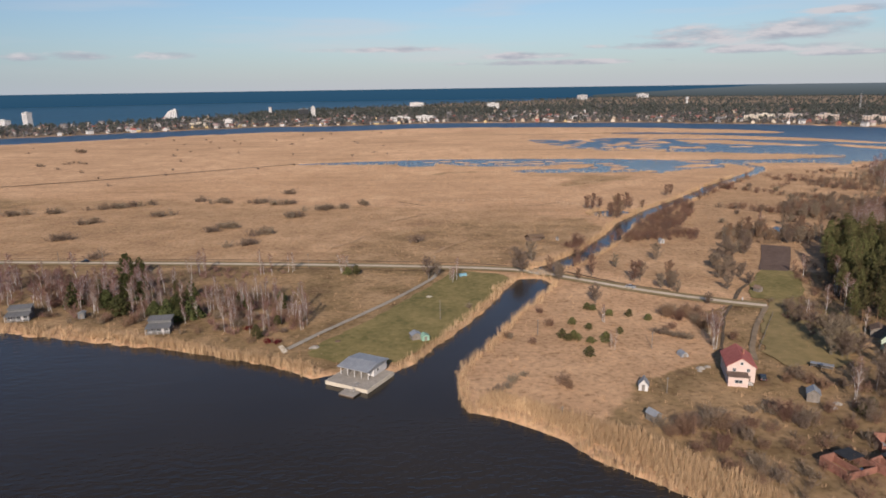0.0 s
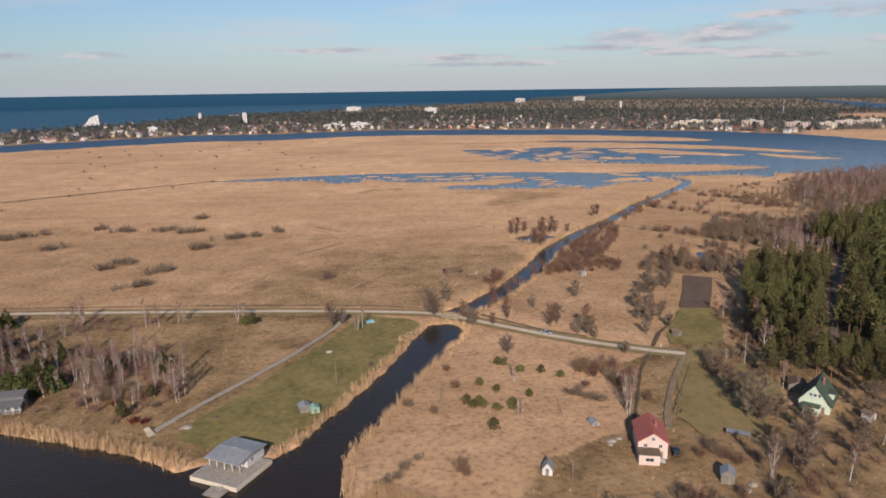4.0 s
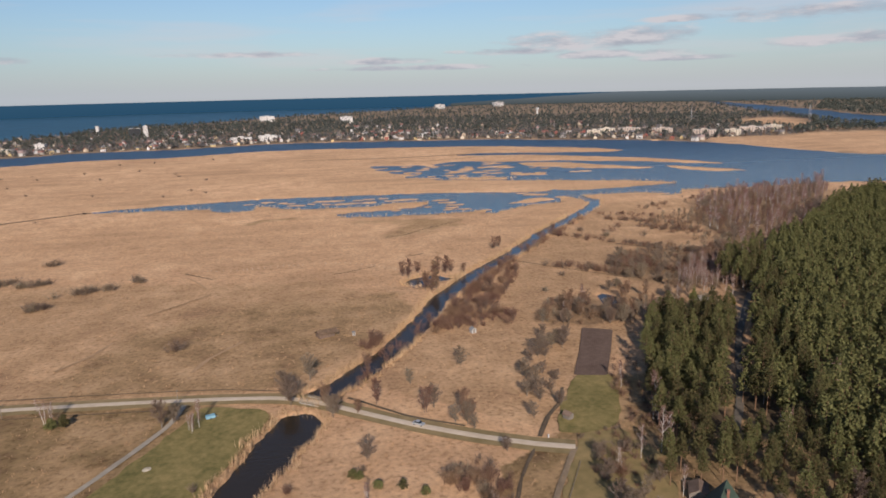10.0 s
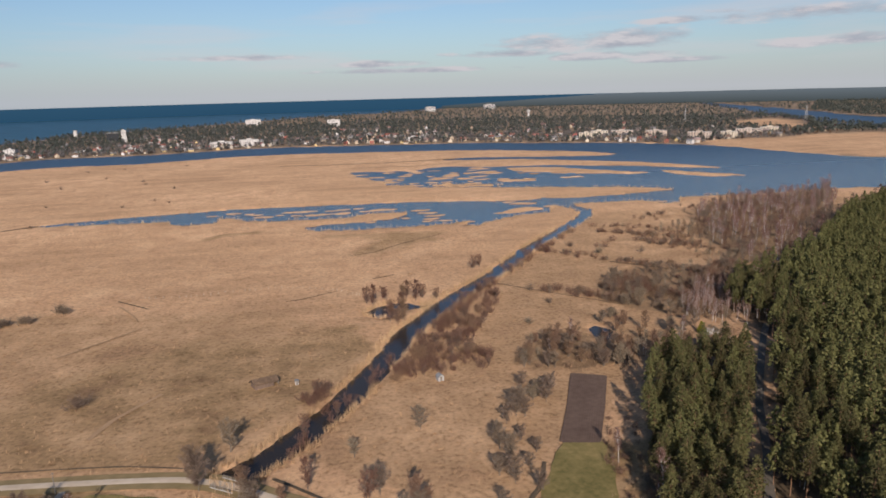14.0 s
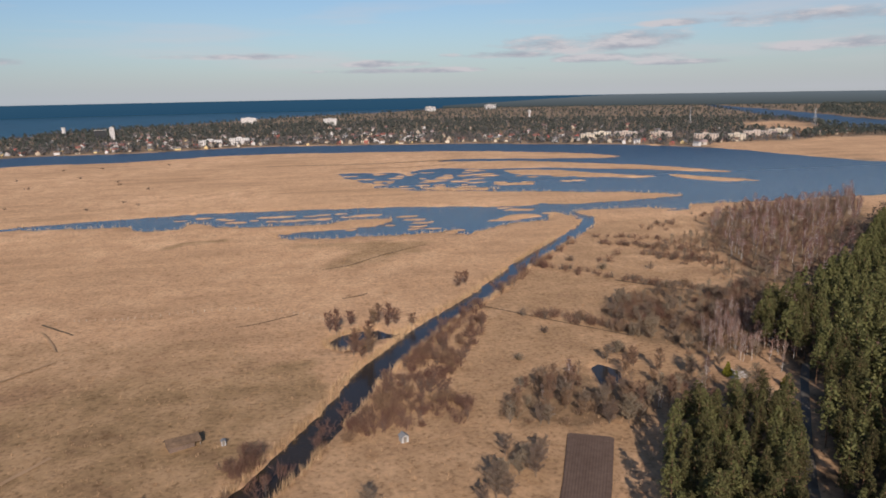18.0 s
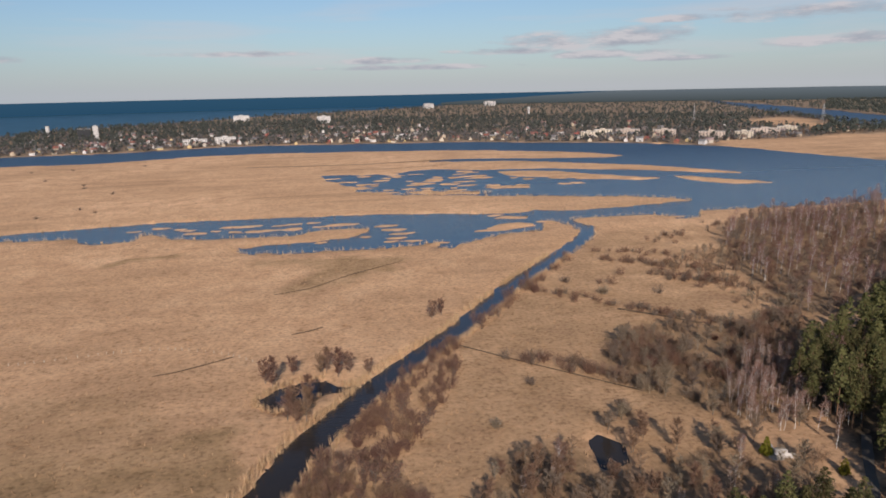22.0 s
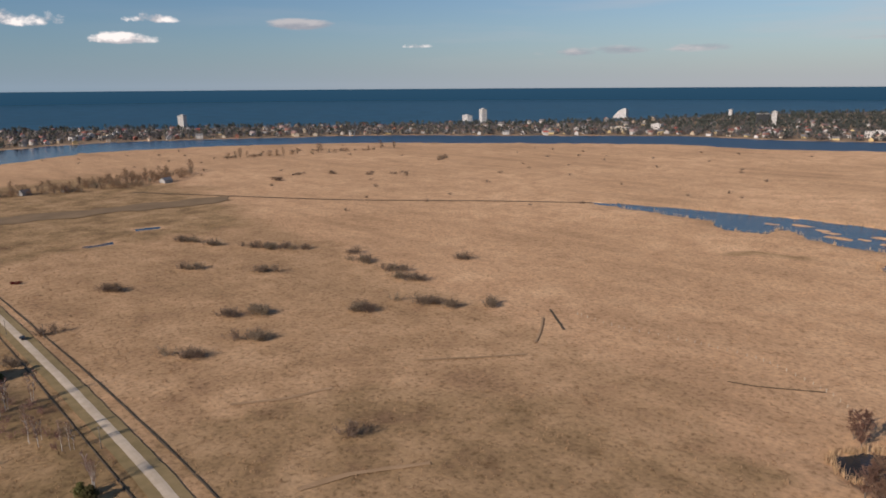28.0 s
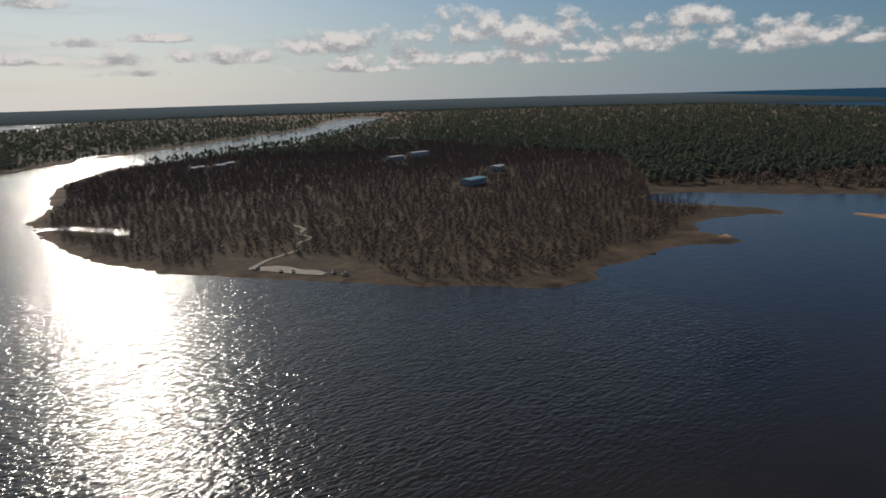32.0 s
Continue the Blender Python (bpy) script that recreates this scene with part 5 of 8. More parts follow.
for x, y in ((87, 239), (93, 231), (91, 242), (87, 247), (65, 161), (68, 159), (70, 157), (56, 154), (60, 155), (55, 159), (74, 152), (104, 186), (106, 183), (108, 180), (134, 236), (141, 248), (115, 181), (111, 164), (102, 165), (103, 157), (89, 163), (91, 158), (86, 165), (92, 236), (95, 243), (98, 237), (84, 243)):
    bush(BROWN_BUSH + GREY_BUSH, x, y, "leafless brown shrub in an overgrown yard", "overgrown shrubs in the yards", 0.9)
stamp_all("yard_brush", LIGHT_BUSH, scatter([(52, 150), (64, 132), (84, 122), (118, 142), (124, 168), (104, 172), (84, 160), (66, 166)], 60, 4, 76) + scatter([(84, 246), (98, 226), (104, 240), (96, 256)], 22, 2.6, 77) + scatter([(112, 172), (128, 186), (150, 196), (146, 176), (122, 158)], 30, 4, 78) + scatter([(124, 236), (130, 262), (146, 262), (150, 246), (140, 226)], 26, 3.4, 79) + scatter([(150, 262), (160, 300), (170, 320), (178, 316), (166, 284), (156, 256)], 26, 3.6, 80), "tangled leafless brush and brambles in the yards", "scrub", 0.3, 0.7)
for x, y in ((143, 230), (144, 243), (134, 237), (119, 180), (123, 176), (127, 200), (136, 225), (146, 222), (133, 186), (141, 178), (150, 190), (128, 214)):
    plant("garden_tree", ALDERS + BIRCHES[:2], x, y, "tall leafless tree in a garden", "tree", "bare trees in the yards", 0.85)
for x, y in ((65, 158), (73, 164), (73, 155), (76, 147), (83, 147), (61, 155), (73, 133), (80, 135), (71, 139), (68, 150), (78, 158), (66, 146), (88, 168), (82, 166), (94, 160), (100, 184), (104, 188), (99, 219), (90, 214), (103, 150), (110, 160), (64, 138), (60, 146)):
    bush(BROWN_BUSH + GREY_BUSH, x, y, "leafless yellowish brown garden shrub", "shrubs in the yards", 0.75)
for x, y in ((110, 164), (115, 168), (120, 157)):
    plant("young_pine", SMALL_FIRS, x, y, "small round green pine in a garden", "pine", "small pines on the meadow", 1.0)
plant("thuja", [spruce(rg, 5.5, 1.6, THUJA, 8)], 248, 386, "yellow-green columnar thuja by a ruin", "tree", "thujas", 1.0)
plant("thuja", [spruce(rg, 4.5, 1.4, THUJA, 8)], 262, 372, "yellow-green columnar thuja by the wood", "tree", "thujas", 1.0)

stamp_all("yard_wood", LIGHT_ALDERS + LIGHT_BROWNS, scatter(SHADED_YARD, 16, 7.5, 84, lambda a, b: math.hypot(a - 184, b - 190) > 11 and math.hypot(a - 152, b - 208) > 9), "leafless grey trees round the yards by the wood", "woodland", 0.6, 1.0)

# the pine wood: nearest trees one by one
LANE_AT, LANE_WAY = (245, 340), (0.607, 0.795)
lane_free = lambda a, b: not -3.4 < (a - LANE_AT[0]) * LANE_WAY[1] - (b - LANE_AT[1]) * LANE_WAY[0] < 4.0 or b < 258 or b > 392
spots = scatter(PINE_WEST, 150, 3.9, 31, lane_free)
spots += scatter([(279, 416), (312, 444), (340, 458), (322, 425), (300, 390), (275, 350), (245, 300), (222, 262), (204, 236), (198, 264), (213, 285), (232, 313), (252, 338), (278, 373), (279, 394)], 170, 4.0, 32, lane_free)
for x, y in spots:
    plant("pine", PINES, x, y, "tall Scots pine with dark green crown", "tree", "pines of the wood", 0.92)
for x, y in scatter([(160, 205), (140, 232), (160, 246), (186, 240), (215, 236), (240, 250), (262, 250), (240, 180), (190, 180)], 120, 4.2, 33, lambda a, b: math.hypot(a - 152, b - 208) > 13):
    plant("pine", PINES, x, y, "tall Scots pine with dark green crown beside a house", "tree", "pines of the wood", 0.85)
for x, y in [(164, 271), (152, 245), (204, 266), (309, 429), (190, 238), (288, 400), (256, 330), (300, 372), (330, 452), (228, 262), (282, 340)]:
    plant("birch", BIRCHES, x, y, "leafless birch at the edge of the pine wood", "tree", "birches at the pine wood", 1.1)
for x, y in scatter([(252, 395), (262, 412), (285, 425), (300, 445), (292, 452), (255, 420)], 40, 2.2, 35):
    plant("birch", BIRCHES, x, y, "slender pale leafless birch in a dense thicket", "tree", "birches at the pine wood", 0.75)
bare_spots = scatter(BARE_WOOD, 420, 4.4, 36)
stamp_all("birch_wood", LIGHT_BIRCHES + LIGHT_BROWNS + LIGHT_ALDERS, bare_spots[40:], "leafless red-brown birch wood by the water", "woodland", 0.85, 1.3)
for x, y in bare_spots[:40]:
    plant("birch", BIRCHES + BROWNS, x, y, "leafless birch in a red-brown wood by the water", "tree", "birch wood by the water", 1.0)


# ---- what nobody could count: joined woods, reeds and tufts ----
def stamped(name, template, places, material, label, category):
    """One mesh of many small plants: the template's (v, f) at each (x, y, z, scale, turn, stretch)."""
    tv, tf = np.array(template[0], float), np.array(template[1])
    p = np.array(places, float)
    c, s = np.cos(p[:, 4]), np.sin(p[:, 4])
    x = tv[None, :, 0] * c[:, None] - tv[None, :, 1] * s[:, None]
    y = tv[None, :, 0] * s[:, None] + tv[None, :, 1] * c[:, None]
    v = np.stack((x * p[:, 3:4] + p[:, 0:1], y * p[:, 3:4] + p[:, 1:2], tv[None, :, 2] * (p[:, 3:4] * p[:, 5:6]) + p[:, 2:3]), 2)
    f = tf[None] + (np.arange(len(p)) * len(tv))[:, None, None]
    v, f = v.reshape(-1, 3), f.reshape(-1, tf.shape[1])
    me = bpy.data.meshes.new(name)
    me.vertices.add(len(v))
    me.vertices.foreach_set("co", v.ravel())
    me.loops.add(f.size)
    me.loops.foreach_set("vertex_index", f.ravel())
    me.polygons.add(len(f))
    me.polygons.foreach_set("loop_start", np.arange(0, f.size, f.shape[1]))
    me.update(calc_edges=True)
    me.materials.append(material)
    return tagged(new(name, me), label, category, kind="stuff")


def sprays(seed, n, height, wide, low, size, trunk=True, lift=0.5):
    """A far tree of n loose sprays round a thin trunk: triangles alone."""
    r2 = random.Random(seed)
    vs, fs = [], []
    for _ in range(n):
        s = r2.random()
        z = height * (low + (1 - low) * s)
        rr = wide * math.sin(math.pi * (0.15 + 0.8 * s)) * r2.uniform(0.3, 1.0)
        a = r2.uniform(0, math.tau)
        d = (Vector((math.cos(a), math.sin(a), lift)) + rand_dir(r2) * 0.5).normalized()
        c = Vector((math.cos(a) * rr, math.sin(a) * rr, z))
        u = d.orthogonal().normalized()
        w = d.cross(u)
        k = len(vs)
        t = r2.uniform(0, math.tau)
        for j in range(3):
            q = t + j * 2.09
            vs.append(tuple(c + (u * math.cos(q) + w * math.sin(q)) * size * r2.uniform(0.7, 1.3)))
        fs.append((k, k + 1, k + 2))
    if trunk:
        k = len(vs)
        vs += [(-0.15, 0, -0.5), (0.15, 0, -0.5), (0, 0, height * 0.8), (0, -0.15, -0.5), (0, 0.15, -0.5), (0, 0, height * 0.8)]
        fs += [(k, k + 1, k + 2), (k + 3, k + 4, k + 5)]
    return vs, fs


def thin_tree(seed, n, height, wide, low):
    """A far leafless tree: trunk and thin boughs as slivers."""
    r2 = random.Random(seed)
    vs, fs = [], []
    for k in range(2):
        limb_at = len(vs)
        a = k * 1.57
        vs += [(-0.14 * math.cos(a), -0.14 * math.sin(a), -0.5), (0.14 * math.cos(a), 0.14 * math.sin(a), -0.5), (0, 0, height)]
        fs.append((limb_at, limb_at + 1, limb_at + 2))
    v2 = [Vector(v) for v in vs]
    for _ in range(n):
        s = r2.uniform(low, 0.95)
        a = r2.uniform(0, math.tau)
        d = Vector((math.cos(a), math.sin(a), r2.uniform(0.5, 1.6))).normalized()
        rr = wide * (1.05 - s) ** 0.5 * r2.uniform(0.0, 0.6)
        twig(v2, fs, Vector((math.cos(a) * rr, math.sin(a) * rr, height * s)), d, wide * r2.uniform(0.5, 1.0), 0.2, r2)
    return [tuple(v) for v in v2], fs


BARE_FAR, FUZZ = thin_tree(2, 70, 11, 3.2, 0.1), sprays(5, 84, 7.0, 3.4, 0.06, 0.42, False, 0.4)
FUZZ_FAR = sprays(6, 34, 7.5, 4.2, 0.06, 0.8, False, 0.5)
PINE_TINY, BARE_TINY = sprays(3, 18, 11, 4.6, 0.35, 2.2, False, 1.4), sprays(4, 15, 9.5, 4.6, 0.08, 1.7, False, 0.9)
r3 = random.Random(77)


def grove(name, template, places, material, label, low=0.7, high=1.25):
    rows = [(x, y, height_at(x, y), r3.uniform(low, high), r3.uniform(0, 6.28), r3.uniform(0.88, 1.12)) for x, y in places]
    return stamped(name, template, rows, material, label, "woodland")


def far_scatter(bearings, radii, n, seed, gap=0.0, power=0.8, without=None):
    """Places spread evenly as seen from the middle of the plan, on land and at least gap from its bank."""
    r2 = np.random.RandomState(seed)
    b = np.radians(r2.uniform(bearings[0], bearings[1], n))
    d = radii[0] * (radii[1] / radii[0]) ** (r2.uniform(0, 1, n) ** power)
    q = np.column_stack((CENTRE[0] + d * np.sin(b), CENTRE[1] + d * np.cos(b)))
    q = q[inside(q, LANDS[1])]
    if gap:
        for dx, dy in ((gap, 0), (-gap, 0), (0, gap), (0, -gap)):
            q = q[inside(q + (dx, dy), LANDS[1])]
    for w in WATERS + REED_FLATS:
        q = q[~inside(q, w)]
    if without is not None:
        q = q[~inside(q, np.array(without, float))]
    return [(float(x), float(y)) for x, y in q]


taken = np.array(spots)
stamp_all("pine_wood", LIGHT_PINES, [p for p in scatter(PINE_SEEN, 1800, 4.3, 41, lane_free) + scatter(PINE_EAST, 260, 11.0, 86, lambda a, b: a > 0.96 * b + 15) if np.hypot(*(taken - p).T).min() > 3.6], "deep dark green pine wood", "woodland", 0.85, 1.15)
grove("bare_wood", BARE_FAR, scatter([(560, 640), (640, 690), (900, 560), (700, 520), (480, 560), (420, 540)], 500, 6, 42), FAR_BARE, "leafless wood by the water")
PENINSULA = [(-400, -190), (-404, -120), (-330, -104), (-296, -72), (-206, -58), (-150, -40), (-100, -50), (-60, -92), (-30, -135), (12, -178), (44, -212), (74, -270), (92, -350), (102, -470), (70, -600), (60, -760), (-40, -960), (-300, -1150), (-700, -1200), (-700, -500), (-520, -300)]
on_path = lambda x, y: min(math.hypot(x - a, y - b) for a, b in ((6, -171), (-10, -188), (-28, -203), (-45, -220), (-60, -239), (-66, -260), (-70, -280), (-74, -304))) > 7 and not (-60 < x < 20 and y > -190 - 0.9 * (x + 20) - 10) and min(math.hypot(x - a, y - b) for a, b in ((-345, -410), (-330, -396), (-434, -757), (-420, -735), (-500, -790), (-485, -770), (-460, -510), (-445, -495), (-134, -862), (-172, -872), (-196, -900))) > 24
near_pen = scatter(PENINSULA, 11000, 4.4, 43, on_path)
grove("bare_wood_south", FUZZ, [p for p in near_pen if p[1] > -520], CAPE_BARE, "leafless brown wood on the far cape", 0.8, 1.05)
grove("bare_wood_cape", FUZZ_FAR, [p for p in near_pen if p[1] <= -520], CAPE_BARE, "leafless brown wood on the far cape", 0.7, 1.2)
west = far_scatter((-150, -86), (750, 4850), 38000, 45, 60, 0.8, PENINSULA)
QUAYS = np.array([(-560, -60), (-640, 20), (-900, 160), (-1100, 300), (-1250, 700), (-1480, 760), (-1560, 420), (-1400, 120), (-1100, -20), (-900, -110), (-700, -180), (-560, -240), (-480, -200)], float)
at_quay = inside(np.array(west), QUAYS)
grove("pine_wood_west", PINE_TINY, [p for p, k in zip(west, at_quay) if not k and r3.random() < 0.84], HAZY_PINE, "wide pine forest towards the sea", 0.9, 1.2)
grove("bare_wood_west", BARE_TINY, [p for p, k in zip(west, at_quay) if r3.random() < (0.55 if k else 0.22)], FAR_BARE, "leafless trees among the forest", 0.8, 1.3)
south = far_scatter((-210, -150), (1250, 4850), 14000, 46)
grove("pine_wood_south", PINE_TINY, south, HAZY_PINE, "dark forest beyond the river", 0.8, 1.4)
town_near = far_scatter((-86, 42), (1050, 2700), 30000, 47, 26)
town_far = far_scatter((-60, 42), (2200, 4800), 12000, 49, 20)
grove("town_trees", BARE_TINY, [p for p in town_near if r3.random() < (0.72 if math.hypot(p[0] - 80, p[1] - 230) < 1750 else 0.45)], HAZY_TOWN_BARE, "leafless trees among the houses of the town", 0.7, 1.45)
grove("hazy_town_pines", PINE_TINY, [p for p in town_near if r3.random() < (0.16 if math.hypot(p[0] - 80, p[1] - 230) < 1750 else 0.5)] + [p for p in town_far if r3.random() < 0.6], HAZY_TOWN_PINE, "pines among the houses of the town", 0.75, 1.25)
grove("dune_trees", BARE_TINY, [p for p in town_far if r3.random() < 0.5], HAZY_TOWN_BARE, "leafless trees behind the town", 0.8, 1.4)
stamp_all("reed_flat_brush", LIGHT_BROWNS, scatter([(951, 1376), (1202, 1697), (1281, 1650), (1461, 1712), (1470, 1617), (1306, 1445), (1162, 1405), (1049, 1392)], 70, 18, 85), "leafless brown brush behind the reed flats", "scrub", 0.9, 1.4)
east = far_scatter((41, 60), (1500, 4850), 7000, 48, 40)
grove("east_wood", PINE_TINY, east, HAZY_TOWN_PINE, "dark forest beyond the bend of the river", 0.8, 1.4)

# ---- reeds along the water, tufts in the meadow, ditches ----
def blades(seed, n, height, wide, width):
    r2 = random.Random(seed)
    vs, fs = [], []
    for _ in range(n):
        a, q = r2.uniform(0, math.tau), r2.uniform(0, math.tau)
        x, y = r2.gauss(0, wide), r2.gauss(0, wide)
        h = height * r2.uniform(0.7, 1.1)
        k = len(vs)
        vs += [(x - width * math.cos(a), y - width * math.sin(a), -0.2), (x + width * math.cos(a), y + width * math.sin(a), -0.2), (x + 0.16 * h * math.cos(q), y + 0.16 * h * math.sin(q), h)]
        fs.append((k, k + 1, k + 2))
    return vs, fs


def shore_reeds():
    """Tall dry reeds on the land side of every near bank."""
    r2 = random.Random(9)
    rows = []
    for o in [LANDS[0]] + LANDS[2:5] + [WATERS[-1], WATERS[0]]:
        p = o
        for a, b in zip(p, np.roll(p, -1, 0)):
            c = (a + b) / 2
            dist = math.hypot(*(c - CENTRE))
            if dist > 760 or (-37 < c[0] < -13 and 183 < c[1] < 199):
                continue
            length = math.hypot(*(b - a))
            nrm = np.array((-(b - a)[1], (b - a)[0])) / (length + 1e-9)
            deep = (8.0 if c[0] < -110 and c[1] < 330 else 3.6 if c[0] < -30 and c[1] < 300 else 2.0) + 2.6 * (0.5 + noise.noise(Vector((c[0], c[1], 3)) * 0.05))
            if noise.noise(Vector((c[0], c[1], 7)) * 0.06) < -0.42:
                continue
            for _ in range(int(length * (2.2 if c[0] < -110 and c[1] < 330 else 1.7 if dist < 450 else 0.4))):
                for side in (1, -1):
                    q = a + (b - a) * r2.random() + nrm * side * r2.uniform(0.0, deep)
                    rows.append((q[0], q[1], side))
    q = np.array([(x, y) for x, y, _ in rows])
    ok = on_land(q)
    rows = [(x, y, 0.25, r2.uniform(0.75, 1.15), r2.uniform(0, 6.28), r2.uniform(0.8, 1.15)) for (x, y), k in zip(q, ok) if k]
    bed = scatter([(8, 172), (20, 168), (32, 156), (47, 138), (62, 118), (80, 112), (66, 135), (48, 156), (30, 168), (14, 180)], 1500, 0.5, 51)
    bed += scatter([(-40, 196), (-60, 204), (-96, 219), (-130, 230), (-128, 233), (-92, 222), (-58, 208), (-42, 201)], 500, 0.5, 52)
    rows += [(x, y, height_at(x, y) - 0.2, r2.uniform(0.75, 1.1), r2.uniform(0, 6.28), r2.uniform(0.8, 1.1)) for x, y in bed]
    return stamped("reed_bed", blades(5, 9, 2.9, 0.42, 0.085), rows, REED, "tall dry golden reeds along the bank", "reeds")


shore_reeds()
r4 = np.random.RandomState(12)
_a, _d = r4.uniform(0, math.tau, 90000), 480 * np.sqrt(r4.uniform(0, 1, 90000))
_q = np.column_stack((90 + _d * np.cos(_a), 330 + _d * np.sin(_a)))
_ok = on_land(_q) & inside(_q, LANDS[0])
for keep_out in (PINE_EAST, PINE_WEST, np.array([(172, 357), (185, 351), (162, 302), (146, 265), (126, 266), (148, 306)], float), np.array([(-3, 294), (6, 312), (28, 304), (18, 268), (-15, 203), (-46, 214)], float)):
    _ok &= ~inside(_q, keep_out)
_line = np.array(ROAD_LINE, float)
for a, b in zip(_line, _line[1:]):
    t = np.clip(((_q - a) @ (b - a)) / ((b - a) @ (b - a)), 0, 1)
    _ok &= np.hypot(*(_q - a - t[:, None] * (b - a)).T) > 5
stamped("meadow_tufts", blades(6, 4, 0.7, 0.5, 0.11), [(x, y, height_at(x, y) - 0.05, r4.uniform(0.6, 1.4), r4.uniform(0, 6.28), r4.uniform(0.6, 1.3)) for x, y in _q[_ok]], TUFT, "low dry reed and grass tufts", "reeds")

MUD = plain("ditch_mud", (0.060, 0.045, 0.031), (0.130, 0.094, 0.060), 0.5, 0.95)
DARK_REED = plain("matted_reed", (0.27, 0.172, 0.092), (0.42, 0.27, 0.155), 0.1, 0.95)
for name, line, wide, mat in (("ditch", [(-593, 365), (-400, 346), (-209, 334), (-106, 324), (-20, 315), (0, 311)], 0.55, MUD), ("ditch", [(-605, 379), (-314, 356), (-125, 342), (-40, 334), (10, 327), (36, 319)], 0.7, MUD),
                              ("ditch", [(114, 256), (105, 241), (95, 218), (90, 207)], 1.1, MUD), ("ditch", [(118, 263), (126, 276), (134, 286), (139, 297)], 1.6, MUD), ("ditch", [(58, 308), (66, 300), (78, 288), (96, 276)], 1.2, MUD),
                              ("ditch", [(-34, 518), (-24, 508), (-14, 498)], 1.0, MUD), ("ditch", [(-30, 506), (-22, 492), (-15, 477)], 1.1, DARK_REED), ("ditch", [(266, 520), (280, 506), (293, 491)], 1.8, MUD), ("ditch", [(181, 492), (201, 469), (233, 434)], 0.8, MUD),
                              ("ditch", [(-560, 560), (-360, 664), (-253, 742), (-168, 798)], 3.0, MUD), ("ditch", [(101, 589), (121, 597), (143, 618), (179, 644)], 0.7, MUD), ("ditch", [(59, 490), (69, 493), (88, 503)], 0.7, MUD), ("ditch", [(111, 524), (118, 526), (125, 530)], 0.9, MUD),
                              ("ditch", [(-62, 363), (-52, 377), (-46, 394)], 1.6, DARK_REED), ("ditch", [(-40, 432), (-23, 450), (-11, 464)], 1.4, DARK_REED), ("ditch", [(-4, 347), (1, 361), (14, 380)], 2.0, DARK_REED), ("ditch", [(150, 1180), (260, 1170), (350, 1210)], 4.0, DARK_REED), ("ditch", [(40, 1260), (200, 1240), (330, 1260)], 9.0, DARK_REED)):
    ribbon(name, line, wide, 0.0, mat, "narrow dark ditch through the dry grass", "ditch", 0.5)
sheet("damp_field", spline([(-499, 371), (-512, 412), (-491, 497), (-469, 601), (-432, 592), (-452, 516), (-470, 433), (-473, 391)], rag=0.8), 0.862, plain("damp_field", (0.15, 0.10, 0.055), (0.27, 0.18, 0.10), 0.05, 0.95), "dark damp strip of a mown field", "field")
ribbon("forest_lane", [(284, 388), (271, 373), (245, 340), (225, 313), (209, 288), (192, 264), (176, 244)], 2.8, 0.02, SHADED_TRACK, "grey lane between the pines", "lane", 0.2)
SAND = plain("beach_sand", (0.30, 0.25, 0.18), (0.48, 0.42, 0.32), 0.3, 0.95)
ribbon("cape_path", [(6, -171), (-14, -190), (-40, -205), (-50, -228), (-66, -240), (-64, -262), (-76, -280), (-74, -304)], 3.6, 0.05, SAND, "pale sandy path into the wood", "path", 0.3)
sheet("beach", spline([(4, -176), (-14, -166), (-32, -130), (-26, -128), (4, -166)]), 0.9, SAND, "pale sandy bathing place by the water", "beach")

# ---- buildings ----
WHITE = plain("white_plaster", (0.42, 0.40, 0.38), (0.58, 0.56, 0.54), 0.4, 0.85, vary=0.06, local=True)
CREAM = plain("cream_plaster", (0.42, 0.36, 0.28), (0.58, 0.51, 0.41), 0.4, 0.85, vary=0.08, local=True)
YELLOW = plain("yellow_boards", (0.46, 0.34, 0.16), (0.62, 0.48, 0.26), 0.5, 0.85, vary=0.1, local=True)
GREYWALL = plain("grey_plaster", (0.26, 0.25, 0.24), (0.40, 0.39, 0.37), 0.4, 0.85, vary=0.1, local=True)
PINK = plain("pink_plaster", (0.48, 0.36, 0.31), (0.60, 0.47, 0.41), 0.5, 0.85, local=True)
PINK_BLOCK = plain("faded_plaster", (0.36, 0.29, 0.24), (0.50, 0.42, 0.36), 0.4, 0.85, vary=0.08, local=True)
MINT = plain("mint_boards", (0.38, 0.46, 0.36), (0.50, 0.57, 0.46), 0.5, 0.8, local=True)
BRICK = plain("red_brick", (0.17, 0.075, 0.052), (0.30, 0.14, 0.10), 1.6, 0.9, vary=0.15, local=True, bump=0.02)
RED_ROOF = plain("red_roof", (0.28, 0.075, 0.062), (0.42, 0.135, 0.105), 0.8, 0.7, vary=0.15, local=True)
GREY_ROOF = plain("grey_roof", (0.13, 0.13, 0.13), (0.25, 0.25, 0.25), 0.7, 0.6, vary=0.15, local=True)
PALE_ROOF = plain("pale_sheet_roof", (0.36, 0.36, 0.35), (0.52, 0.52, 0.51), 0.7, 0.7, vary=0.1, local=True)
RED_SHEET = plain("red_sheet_metal", (0.42, 0.045, 0.045), (0.58, 0.075, 0.07), 0.5, 0.6, local=True)
BROWN_ROOF = plain("brown_roof", (0.11, 0.075, 0.055), (0.21, 0.145, 0.11), 0.8, 0.8, vary=0.15, local=True)
GREEN_ROOF = plain("green_roof", (0.040, 0.064, 0.046), (0.075, 0.105, 0.078), 0.8, 0.6, local=True)
